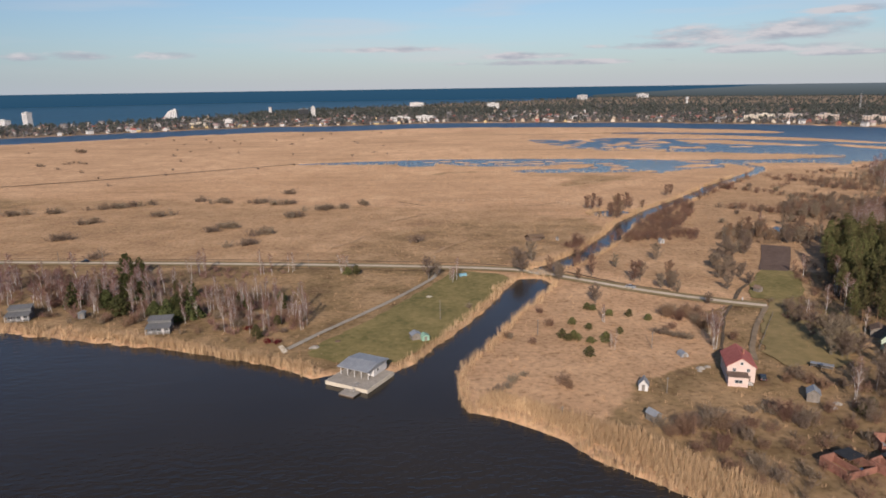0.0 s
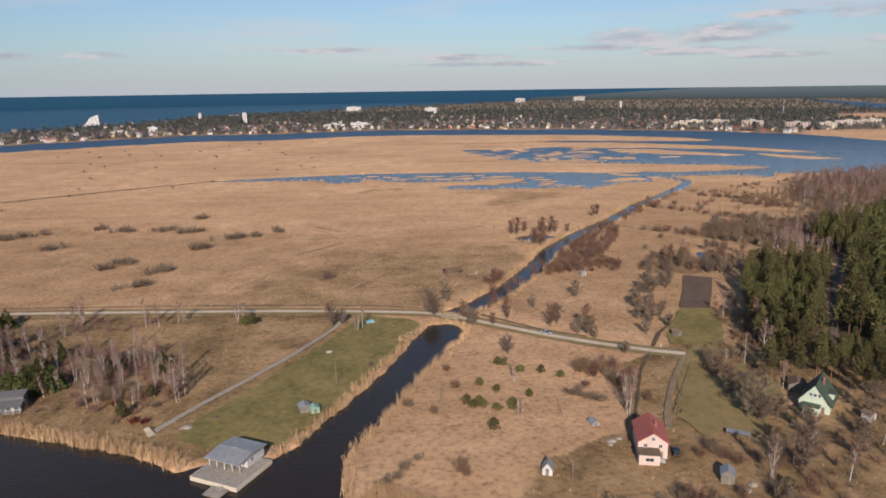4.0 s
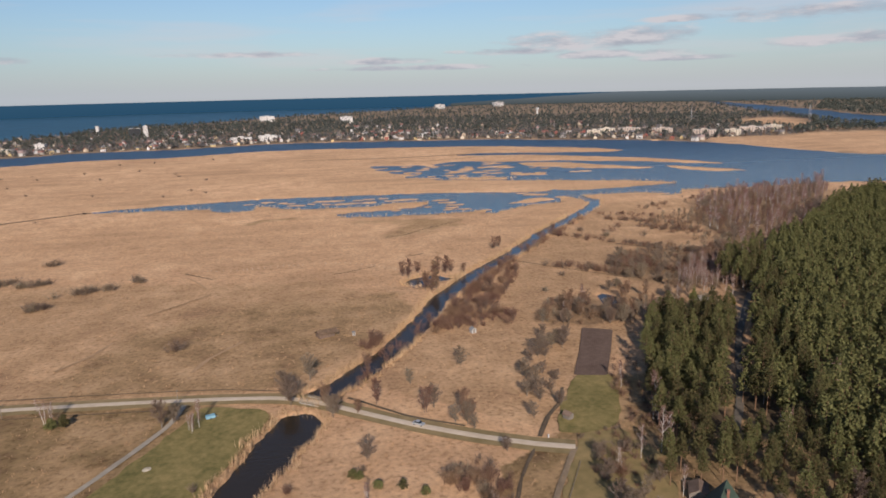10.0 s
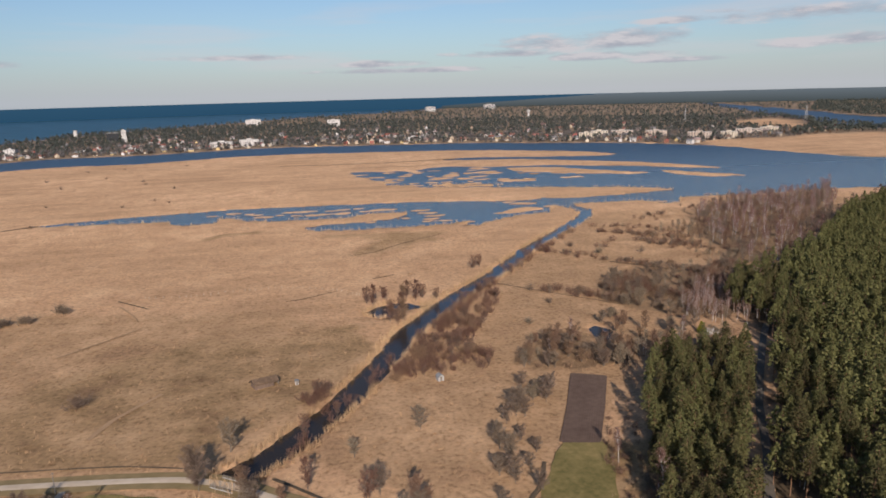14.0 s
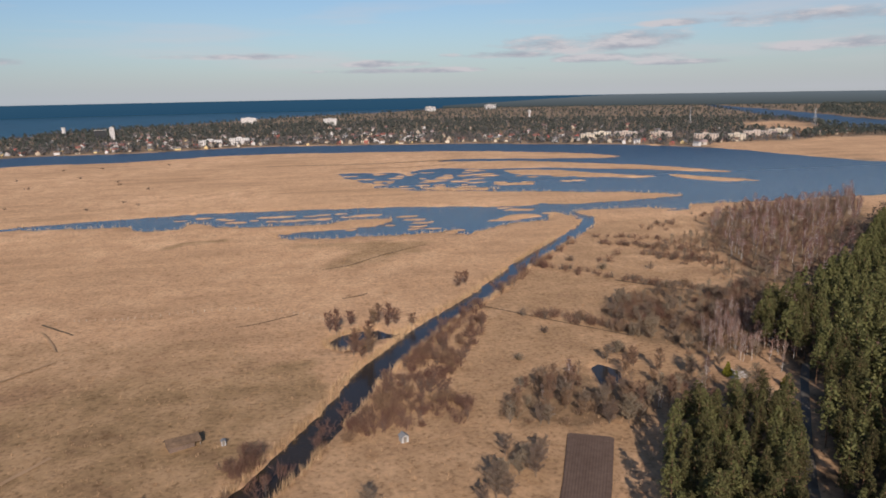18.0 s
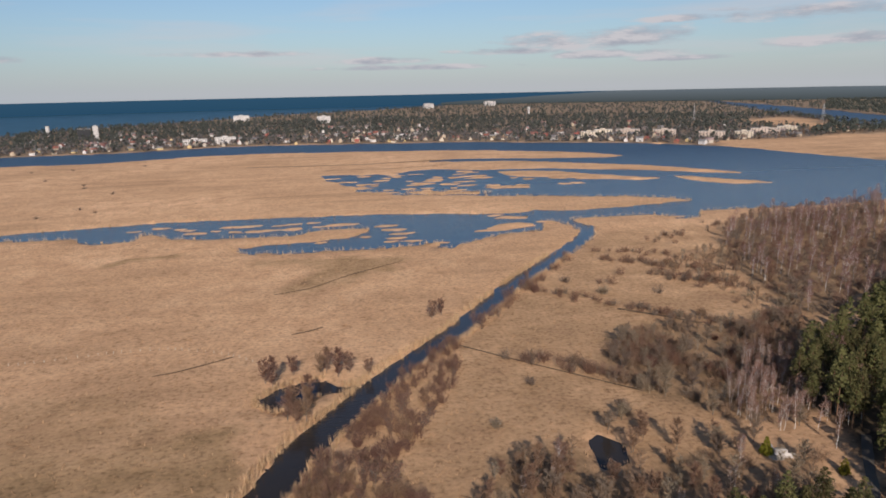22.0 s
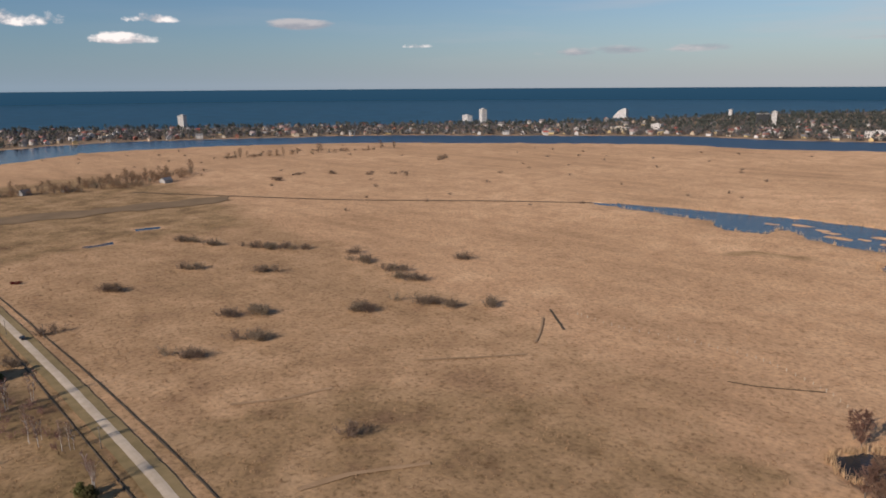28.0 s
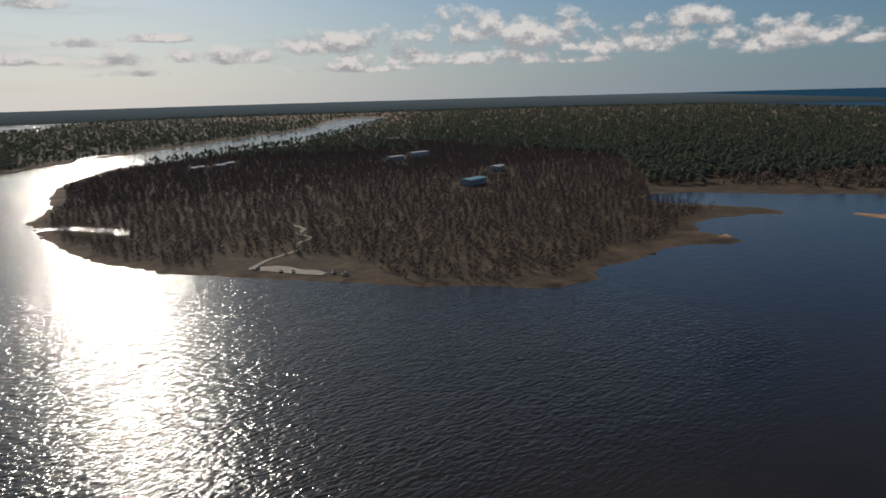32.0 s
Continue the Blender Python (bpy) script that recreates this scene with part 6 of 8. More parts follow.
DARK_WOOD = plain("weathered_wood", (0.11, 0.095, 0.08), (0.24, 0.21, 0.18), 1.5, 0.9, local=True)
GREY_BOARD = plain("grey_boards", (0.09, 0.09, 0.09), (0.16, 0.16, 0.16), 1.5, 0.8, local=True)
PALE_WOOD = plain("pale_wood", (0.42, 0.36, 0.28), (0.58, 0.51, 0.41), 1.5, 0.85, local=True)
DECK = plain("deck_boards", (0.22, 0.195, 0.165), (0.36, 0.32, 0.27), 1.2, 0.9, local=True)
METAL = plain("galvanised_sheet", (0.24, 0.25, 0.26), (0.38, 0.39, 0.40), 0.6, 0.5, 0.35, local=True)
GREEN_SHEET = plain("green_sheet", (0.16, 0.30, 0.22), (0.27, 0.42, 0.32), 0.8, 0.7, local=True)
BLUE_SHEET = plain("blue_sheet", (0.14, 0.30, 0.38), (0.24, 0.42, 0.50), 0.6, 0.6, local=True)
STEEL = plain("painted_steel", (0.35, 0.35, 0.35), (0.55, 0.55, 0.55), 1.0, 0.6, 0.4, local=True)
CONCRETE = plain("concrete", (0.30, 0.29, 0.27), (0.46, 0.44, 0.41), 0.8, 0.9, local=True)
THATCH = plain("old_thatch", (0.09, 0.058, 0.038), (0.19, 0.125, 0.08), 0.9, 0.95, local=True, bump=0.1)
BLACK = plain("tar_black", (0.015, 0.015, 0.016), (0.04, 0.04, 0.042), 1.0, 0.7, local=True)
GLASS, _t, _b = nodes_of("window_glass", 0.08, 0.0, 0.6)
_b.inputs["Base Color"].default_value = (0.03, 0.04, 0.05, 1)


def box(bm, x0, x1, y0, y1, z0, z1):
    v = [bm.verts.new((x, y, z)) for z in (z0, z1) for x, y in ((x0, y0), (x1, y0), (x1, y1), (x0, y1))]
    for f in ((3, 2, 1, 0), (4, 5, 6, 7), (0, 1, 5, 4), (1, 2, 6, 5), (2, 3, 7, 6), (3, 0, 4, 7)):
        bm.faces.new([v[i] for i in f])


def boxes(*rows):
    bm = bmesh.new()
    for r in rows:
        box(bm, *r)
    return bm


def prism(bm, outline, y0, y1):
    """The outline (x, z), pushed along y."""
    a = [bm.verts.new((x, y0, z)) for x, z in outline]
    b = [bm.verts.new((x, y1, z)) for x, z in outline]
    bm.faces.new(a)
    bm.faces.new(b[::-1])
    for i in range(len(a)):
        j = (i + 1) % len(a)
        bm.faces.new((a[j], a[i], b[i], b[j]))
    bmesh.ops.recalc_face_normals(bm, faces=bm.faces)


def tube(bm, x, y, z0, z1, r0, r1, sides=12):
    a = [bm.verts.new((x + r0 * math.cos(k * math.tau / sides), y + r0 * math.sin(k * math.tau / sides), z0)) for k in range(sides)]
    b = [bm.verts.new((x + r1 * math.cos(k * math.tau / sides), y + r1 * math.sin(k * math.tau / sides), z1)) for k in range(sides)]
    bm.faces.new(a[::-1])
    bm.faces.new(b)
    for i in range(sides):
        j = (i + 1) % sides
        bm.faces.new((a[i], a[j], b[j], b[i]))


def slab_roof(bm, w, d, h, rise, over, thick):
    """Two sloping slabs that meet in a ridge along y."""
    k = rise / (w / 2)
    ex, ez = w / 2 + over, h - over * k
    prism(bm, [(-ex, ez), (0, h + rise), (ex, ez), (ex, ez + thick), (0, h + rise + thick), (-ex, ez + thick)], -d / 2 - over, d / 2 + over)


WINDOW_MESH = {}


FAR = {"on": False}


def window(parent, x, y, z, w, h, face, frame_mat=None, name="window"):
    """A window on a wall that looks along face (degrees, 0: +x): frame proud of the wall, and its pane."""
    key = (w, h, (frame_mat or WHITE).name)
    if key not in WINDOW_MESH:
        t = 0.09
        f = boxes((-0.04, 0.06, -w / 2, w / 2, -h / 2, -h / 2 + t), (-0.04, 0.06, -w / 2, w / 2, h / 2 - t, h / 2), (-0.04, 0.06, -w / 2, -w / 2 + t, -h / 2 + t, h / 2 - t), (-0.04, 0.06, w / 2 - t, w / 2, -h / 2 + t, h / 2 - t), (-0.03, 0.05, -t / 3, t / 3, -h / 2 + t, h / 2 - t))
        g = boxes((-0.03, 0.02, -w / 2 + t, w / 2 - t, -h / 2 + t, h / 2 - t))
        made = []
        for bm, m, nm in ((f, frame_mat or WHITE, "window"), (g, GLASS, "pane")):
            me = bpy.data.meshes.new(nm)
            bm.to_mesh(me)
            bm.free()
            me.materials.append(m)
            made.append(me)
        WINDOW_MESH[key] = made
    f, g = WINDOW_MESH[key]
    ob = part(name, g if FAR["on"] else f, None, parent)
    ob.matrix_local = pose(x + 0.02 * math.cos(radians(face)), y + 0.02 * math.sin(radians(face)), z, 0, 0, face)
    if not FAR["on"]:
        part("pane", g, None, ob)
    return ob


def house(name, label, w, d, h, rise, wall, roof, group="", storeys=1, chimney=True, sides=(0, 90, 180, 270), bays=2, size=(1.1, 1.3), over=0.5, frame_mat=None, category="house"):
    """A gabled house, ridge along y, base at z 0: walls, roof with chimney, door, windows."""
    top = tagged(new(name), label, category, group)
    bm = bmesh.new()
    prism(bm, [(-w / 2, -0.6), (w / 2, -0.6), (w / 2, h), (0, h + rise), (-w / 2, h)], -d / 2, d / 2)
    part("wall", bm, wall, top)
    bm = bmesh.new()
    slab_roof(bm, w, d, h + 0.03, rise, over, 0.18)
    r = part("roof", bm, roof, top)
    if chimney:
        part("chimney", boxes((w * 0.12, w * 0.12 + 0.6, -0.3, 0.3, h + rise * 0.5, h + rise + 0.7), (w * 0.12 - 0.06, w * 0.12 + 0.66, -0.36, 0.36, h + rise + 0.7, h + rise + 0.82)), BRICK, r)
    for s in sides:
        for k in range(storeys):
            z = (k + 0.55) * h / storeys
            n = bays if s in (0, 180) else max(1, bays - 1)
            span = d if s in (0, 180) else w
            for i in range(n):
                q = (i + 0.5) / n * span - span / 2
                if s == 270 and k == 0 and i == 0:
                    q = -span * 0.25
                x, y = {0: (w / 2, q), 180: (-w / 2, q), 90: (q, d / 2), 270: (q, -d / 2)}[s]
                window(top, x, y, z, *size, s, frame_mat)
    if rise > 2.2 and 270 in sides:
        window(top, 0, -d / 2, h + rise * 0.35, 0.9, 1.0, 270, frame_mat)
    part("door", boxes((w * 0.22, w * 0.22 + 1.0, -d / 2 - 0.06, -d / 2 + 0.05, 0, 2.05)), BROWN_ROOF, top)
    return top


def block(name, label, w, d, h, storeys, bays, wall, group="", side_bays=2, size=(1.9, 1.5), band=None, category="building"):
    """A flat-roofed block with a parapet, roof huts and rows of windows on all sides."""
    top = tagged(new(name), label, category, group)
    part("wall", boxes((-w / 2, w / 2, -d / 2, d / 2, -1, h)), wall, top)
    r = part("roof", boxes((-w / 2 - 0.15, w / 2 + 0.15, -d / 2 - 0.15, -d / 2 + 0.2, h, h + 0.7), (-w / 2 - 0.15, w / 2 + 0.15, d / 2 - 0.2, d / 2 + 0.15, h, h + 0.7), (-w / 2 - 0.15, -w / 2 + 0.2, -d / 2 + 0.2, d / 2 - 0.2, h, h + 0.7), (w / 2 - 0.2, w / 2 + 0.15, -d / 2 + 0.2, d / 2 - 0.2, h, h + 0.7), (-w / 2 + 0.2, w / 2 - 0.2, -d / 2 + 0.2, d / 2 - 0.2, h + 0.01, h + 0.15)), GREYWALL, top)
    part("roof_hut", boxes((-w * 0.15, w * 0.12, -d * 0.2, d * 0.2, h + 0.15, h + 3.0)), wall, r)
    for k in range(storeys):
        z = (k + 0.5) * h / storeys
        for i in range(bays):
            q = ((i + 0.5) / bays - 0.5) * w
            window(top, q, -d / 2, z, *size, 270)
            if bays * storeys < 24 and not FAR["on"]:
                window(top, q, d / 2, z, *size, 90)
        for i in range(side_bays):
            q = ((i + 0.5) / side_bays - 0.5) * d
            window(top, w / 2, q, z, *size, 0)
    return top


def put(ob, x, y, turn, z=None):
    ob.matrix_world = pose(x, y, height_at(x, y) if z is None else z, 0, 0, turn)
    return ob


# the town on the far bank
r5 = random.Random(21)
FAR["on"] = True
VILLAS = [house("house", "white plastered house with a red gabled roof among trees", 8, 11, 5.6, 3.0, WHITE, RED_ROOF, "houses of the far town", 2, True, (0,)),
          house("house", "white plastered house with a grey gabled roof among trees", 9, 12, 6.0, 2.6, WHITE, GREY_ROOF, "houses of the far town", 2, True, (0,)),
          house("house", "cream plastered house with a brown gabled roof", 8, 10, 3.6, 3.6, CREAM, BROWN_ROOF, "houses of the far town", 1, True, (0,)),
          house("house", "yellow boarded wooden house with a grey roof", 8, 13, 4.0, 3.2, YELLOW, GREY_ROOF, "houses of the far town", 1, True, (0,)),
          house("house", "white plastered house with a brown gabled roof", 10, 14, 6.5, 3.4, WHITE, BROWN_ROOF, "houses of the far town", 2, True, (0,)),
          house("house", "brick house with a red gabled roof", 8, 10, 5.2, 3.2, BRICK, RED_ROOF, "houses of the far town", 2, True, (0,))]
bank = spline(FAR_BANK[4:-3], False, 0.01, 20, 0.0)
placed = []


def town_spot(seed_t, deep):
    i = int(seed_t * (len(bank) - 2))
    a, b = bank[i], bank[i + 1]
    d = (b - a) / (np.hypot(*(b - a)) + 1e-9)
    n = np.array((d[1], -d[0]))
    q = a + (b - a) * r5.random() + n * deep
    return q, math.degrees(math.atan2(d[1], d[0]))


on_far = lambda q: inside(q, LANDS[1]) & ~np.any([inside(q, w) for w in WATERS], axis=0)
in_flat = lambda q: any(inside(np.array([q]), f)[0] for f in REED_FLATS)
first = [True] * len(VILLAS)
tries = 0
while len(placed) < 262 and tries < 6000:
    tries += 1
    deep = 24 + 380 * r5.random() ** 1.7
    q, turn = town_spot(r5.random(), deep)
    if not on_far(np.array([q]))[0] or (q[0] > -1010 and q[1] < 170) or in_flat(q) or any((q[0] - a) ** 2 + (q[1] - b) ** 2 < 20**2 for a, b in placed):
        continue
    k = r5.choice((0, 1, 2, 2, 3, 3, 4, 5))
    m = pose(q[0], q[1], height_at(*q), 0, 0, turn + r5.choice((0, 90)) + r5.uniform(-15, 15)) @ Matrix.Scale(r5.uniform(0.75, 1.1), 4)
    if first[k]:
        VILLAS[k].matrix_world = m
        first[k] = False
    else:
        copy_thing(VILLAS[k], m)
    placed.append((q[0], q[1]))

# streets behind, and the riverside quarter in the west
ROOFS = island_vary("town_roofs", [(0.1, (0.10, 0.07, 0.06)), (0.35, (0.20, 0.19, 0.185)), (0.6, (0.26, 0.10, 0.075)), (0.9, (0.34, 0.33, 0.32))])
WALLS = island_vary("town_walls", [(0.1, (0.26, 0.21, 0.16)), (0.4, (0.44, 0.36, 0.27)), (0.6, (0.40, 0.385, 0.37)), (0.9, (0.56, 0.54, 0.52))])
HOUSE_WALL = ([(-4, -5, -0.5), (4, -5, -0.5), (4, 5, -0.5), (-4, 5, -0.5), (-4, -5, 4.6), (4, -5, 4.6), (4, 5, 4.6), (-4, 5, 4.6), (0, -5, 7.4), (0, 5, 7.4)],
              [(0, 1, 5), (0, 5, 4), (1, 2, 6), (1, 6, 5), (2, 3, 7), (2, 7, 6), (3, 0, 4), (3, 4, 7), (4, 5, 8), (6, 7, 9)])
HOUSE_ROOF = ([(-4.6, -5.5, 4.3), (0, -5.5, 7.6), (4.6, -5.5, 4.3), (-4.6, 5.5, 4.3), (0, 5.5, 7.6), (4.6, 5.5, 4.3), (-4.6, -5.5, 4.1), (0, -5.5, 7.4), (4.6, -5.5, 4.1), (-4.6, 5.5, 4.1), (0, 5.5, 7.4), (4.6, 5.5, 4.1)],
              [(0, 1, 4), (0, 4, 3), (1, 2, 5), (1, 5, 4), (6, 10, 7), (6, 9, 10), (7, 11, 8), (7, 10, 11), (0, 7, 1), (0, 6, 7), (1, 8, 2), (1, 7, 8), (3, 4, 10), (3, 10, 9), (4, 5, 11), (4, 11, 10), (0, 3, 9), (0, 9, 6), (2, 8, 11), (2, 11, 5)])
rows = []
while len(rows) < 420:
    q, turn = town_spot(r5.random(), 40 + 640 * r5.random() ** 1.3)
    if on_far(np.array([q]))[0] and not (q[0] > -1010 and q[1] < 170) and not in_flat(q) and not any((q[0] - a) ** 2 + (q[1] - b) ** 2 < 17**2 for a, b in placed):
        placed.append((q[0], q[1]))
        rows.append((q[0], q[1], height_at(*q), r5.uniform(0.85, 1.5), radians(turn + r5.choice((0, 90)) + r5.uniform(-20, 20)), r5.uniform(0.8, 1.25)))
stamped("town_house_walls", HOUSE_WALL, rows, WALLS, "plastered walls of many small houses among trees", "houses")
stamped("town_house_roofs", HOUSE_ROOF, rows, ROOFS, "red, brown and grey roofs of many small houses", "roofs")
WEST_TOWN = scatter([(-1010, 150), (-1120, 260), (-1230, 470), (-1290, 700), (-1350, 1010), (-1450, 980), (-1480, 700), (-1520, 420), (-1420, 220), (-1260, 90), (-1120, 60)], 34, 42, 81)
for k, (x, y) in enumerate(WEST_TOWN):
    h, w = r5.choice((5, 6, 7, 8, 11)), r5.uniform(18, 40)
    mat, lab = ((WHITE, "white flat-roofed building in the riverside quarter"), (CREAM, "cream flat-roofed building in the riverside quarter"), (GREYWALL, "grey flat-roofed building in the riverside quarter"), (BRICK, "red brick building in the riverside quarter"), (WHITE, "white flat-roofed building in the riverside quarter"))[k % 5]
    put(block("building", lab, w, 13, h, max(2, int(h / 3.2)), int(w / 7), mat, "buildings of the riverside quarter", 1), x, y, -50 - (y - 100) * 0.05 + r5.uniform(-15, 15))

# landmarks of the town
put(block("apartment_tower", "tall white apartment tower above the trees", 22, 14, 36, 10, 5, WHITE, "", 3), -1081, 1808, -28)
put(block("apartment_tower", "tall white and grey apartment tower above the trees", 20, 14, 36, 10, 4, WHITE, "", 3), -1449, 1095, -52)
put(block("apartment_tower", "tall white apartment slab beside the forest", 30, 13, 38, 11, 6, WHITE, "", 2), -1800, 12, -85)
put(block("hotel_tower", "white hotel tower with a dark slab beside it", 12, 13, 33, 9, 3, WHITE, "", 2), -392, 2125, 12)
put(block("hotel_slab", "dark glazed hotel slab on the dunes", 30, 12, 26, 7, 8, BLACK, "", 2, (2.6, 1.7)), -424, 2140, 12)
put(block("hotel", "long white hotel with balconies in the woods", 46, 16, 24, 7, 9, WHITE, "", 2), 200, 2668, 0)
put(block("hotel", "flat white sanatorium above the trees", 60, 16, 22, 5, 10, WHITE, "", 2), -107, 3050, 5)
put(block("hotel", "far white hotel on the forested shore", 60, 18, 28, 5, 9, WHITE, "", 2, (4.5, 3.0)), 860, 4230, 10)
put(block("hotel", "far white hotel on the forested shore", 76, 20, 28, 5, 10, WHITE, "", 2, (5.0, 3.2)), 1300, 4480, 15)
put(block("hotel", "white low hotel by the dunes", 40, 16, 16, 4, 8, WHITE, "", 2), -1165, 1840, -28)
for x, y, turn, w in ((820, 1622, -25, 60), (882, 1575, -30, 55), (930, 1475, -35, 58), (985, 1450, -35, 40), (1076, 1510, -30, 66), (1157, 1545, -30, 50), (716, 1590, -20, 40), (770, 1640, -20, 46)):
    put(block("apartment_block", "pale five-storey apartment block by the river", w * 0.85, 12, 13, 5, int(w / 7), PINK_BLOCK if w > 50 else CREAM, "apartment blocks by the river", 2), x, y, turn)
for x, y, turn, w, h, mat, lab in ((-105, 1790, 0, 50, 12, WHITE, "large white mansion beside the river"), (-43, 1800, 2, 44, 14, WHITE, "white school building with pale roof"), (-582, 1665, -12, 46, 10, CREAM, "long pale riverside building with a red front"), (340, 1740, 12, 36, 9, WHITE, "low white clubhouse by the river"), (-545, 1775, -5, 24, 13, WHITE, "white villa with a cupola"), (-1215, 235, -50, 34, 12, BRICK, "red brick apartment building by the river"), (-1330, 405, -60, 30, 10, CREAM, "pale pink apartment building near the quay"), (-1262, 300, -55, 26, 13, WHITE, "white apartment building near the mast"), (-1225, 178, -50, 40, 14, WHITE, "grey and white apartment building"), (-1290, 130, -50, 44, 15, GREYWALL, "grey apartment building behind the quay"), (-1330, 560, -75, 36, 9, WHITE, "white hall by the quay"), (-1385, 480, -70, 44, 12, CREAM, "cream building in the town centre"), (-1345, 250, -55, 40, 14, WHITE, "white apartment building in the town"), (-1390, 360, -60, 40, 13, GREYWALL, "grey apartment building in the town")):
    put(block("building", lab, w, 14, h, max(2, int(h / 3)), int(w / 5), mat, "", 2), x, y, turn)


def stepped_hotel():
    """The white hotel with a stepped, slanting back."""
    top = tagged(new("stepped_hotel"), "white terraced hotel with slanting back on the dunes", "hotel")
    bm = bmesh.new()
    prism(bm, [(-24, -1), (20, -1), (20, 27), (4, 27), (-6, 22), (-15, 12), (-24, 3)], -9, 9)
    part("wall", bm, WHITE, top)
    for k in range(7):
        for i in range(6 - k // 2):
            window(top, 16 - i * 5.5, -9, 2.5 + k * 3.4, 2.6, 1.4, 270)
    part("roof_hut", boxes((8, 16, -4, 4, 27, 30)), WHITE, top)
    return top


put(stepped_hotel(), -872, 2240, 0)


def water_tower():
    top = tagged(new("water_tower"), "white concrete water tower over the woods", "tower")
    bm = bmesh.new()
    tube(bm, 0, 0, -1, 24, 4.2, 3.4, 16)
    part("shaft", bm, WHITE, top)
    bm = bmesh.new()
    tube(bm, 0, 0, 24, 27, 3.4, 6.2, 16)
    tube(bm, 0, 0, 27, 36, 6.2, 6.2, 16)
    t = part("tank", bm, WHITE, top)
    bm = bmesh.new()
    tube(bm, 0, 0, 36, 38, 6.4, 0.8, 16)
    part("cap", bm, GREY_ROOF, t)
    return top


put(water_tower(), 967, 2728, 0)
bm = bmesh.new()
tube(bm, 0, 0, -1, 27, 5.5, 5.5, 18)
top = tagged(new("round_tower"), "round white tower above the dune pines", "tower")
part("shaft", bm, WHITE, top)
part("crown", boxes((-6, 6, -6, 6, 27, 28.5)), GREYWALL, top)
put(top, -581, 2361, 0)


def chimney_stack(x, y, h):
    top = tagged(new("factory_chimney"), "tall pale brick factory chimney with a dark rim", "chimney")
    bm = bmesh.new()
    tube(bm, 0, 0, -1, h - 3, 2.3, 1.25, 14)
    part("shaft", bm, CREAM, top)
    bm = bmesh.new()
    tube(bm, 0, 0, h - 3, h, 1.35, 1.25, 14)
    part("rim", bm, GREYWALL, top)
    return put(top, x, y, 0)


chimney_stack(-862, 8, 55)


def hall(label, w, d, h, wall, roof, x, y, turn, bays=6):
    """A low hall: walls, shallow roof, a row of windows and a gate."""
    top = tagged(new("hall"), label, "hall", "halls by the river")
    part("wall", boxes((-w / 2, w / 2, -d / 2, d / 2, -1, h)), wall, top)
    bm = bmesh.new()
    prism(bm, [(-d / 2 - 0.4, h), (d / 2 + 0.4, h), (d / 2 + 0.4, h + 0.3), (0, h + 1.6), (-d / 2 - 0.4, h + 0.3)], -w / 2 - 0.4, w / 2 + 0.4)
    bm.transform(Matrix.Rotation(radians(90), 4, "Z"))
    part("roof", bm, roof, top)
    for i in range(bays):
        window(top, ((i + 0.5) / bays - 0.5) * w, -d / 2, h * 0.55, 2.2, 1.8, 270)
        window(top, ((i + 0.5) / bays - 0.5) * w, d / 2, h * 0.55, 2.2, 1.8, 90)
    part("gate", boxes((w / 2 - 0.02, w / 2 + 0.08, -2, 2, 0, 3.6)), GREYWALL, top)
    return put(top, x, y, turn)


for row in (("grey concrete factory hall", 40, 18, 9, CREAM, PALE_ROOF, -842, -38, -38), ("low white factory shed", 36, 14, 5, WHITE, PALE_ROOF, -800, -62, -38), ("factory hall with a bright red roof", 34, 16, 8, RED_SHEET, RED_SHEET, -876, -8, -38), ("long white warehouse by the quay", 44, 16, 7, WHITE, PALE_ROOF, -960, 90, -40), ("low white warehouse by the quay", 30, 14, 6, WHITE, PALE_ROOF, -938, 62, -40), ("grey warehouse by the quay", 50, 16, 7, GREYWALL, BROWN_ROOF, -1000, 128, -42), ("low pale shed on the bank", 24, 12, 5, CREAM, BROWN_ROOF, -900, 34, -40),
            ("blue sheet-metal hall in the wood", 34, 16, 7, GREYWALL, BLUE_SHEET, -345, -410, 20), ("white hall in the wood", 30, 14, 7, WHITE, PALE_ROOF, -434, -757, 10), ("white hall in the wood", 40, 14, 8, WHITE, PALE_ROOF, -500, -790, 10), ("grey hall in the wood", 26, 14, 6, CREAM, PALE_ROOF, -460, -510, 30), ("pale farm shed by the river", 26, 10, 5, WHITE, PALE_ROOF, -134, -862, 30), ("pale farm shed by the river", 22, 10, 5, WHITE, PALE_ROOF, -172, -872, 24), ("pale farm shed by the river", 20, 10, 5, CREAM, PALE_ROOF, -196, -900, 30)):
    hall(*row)


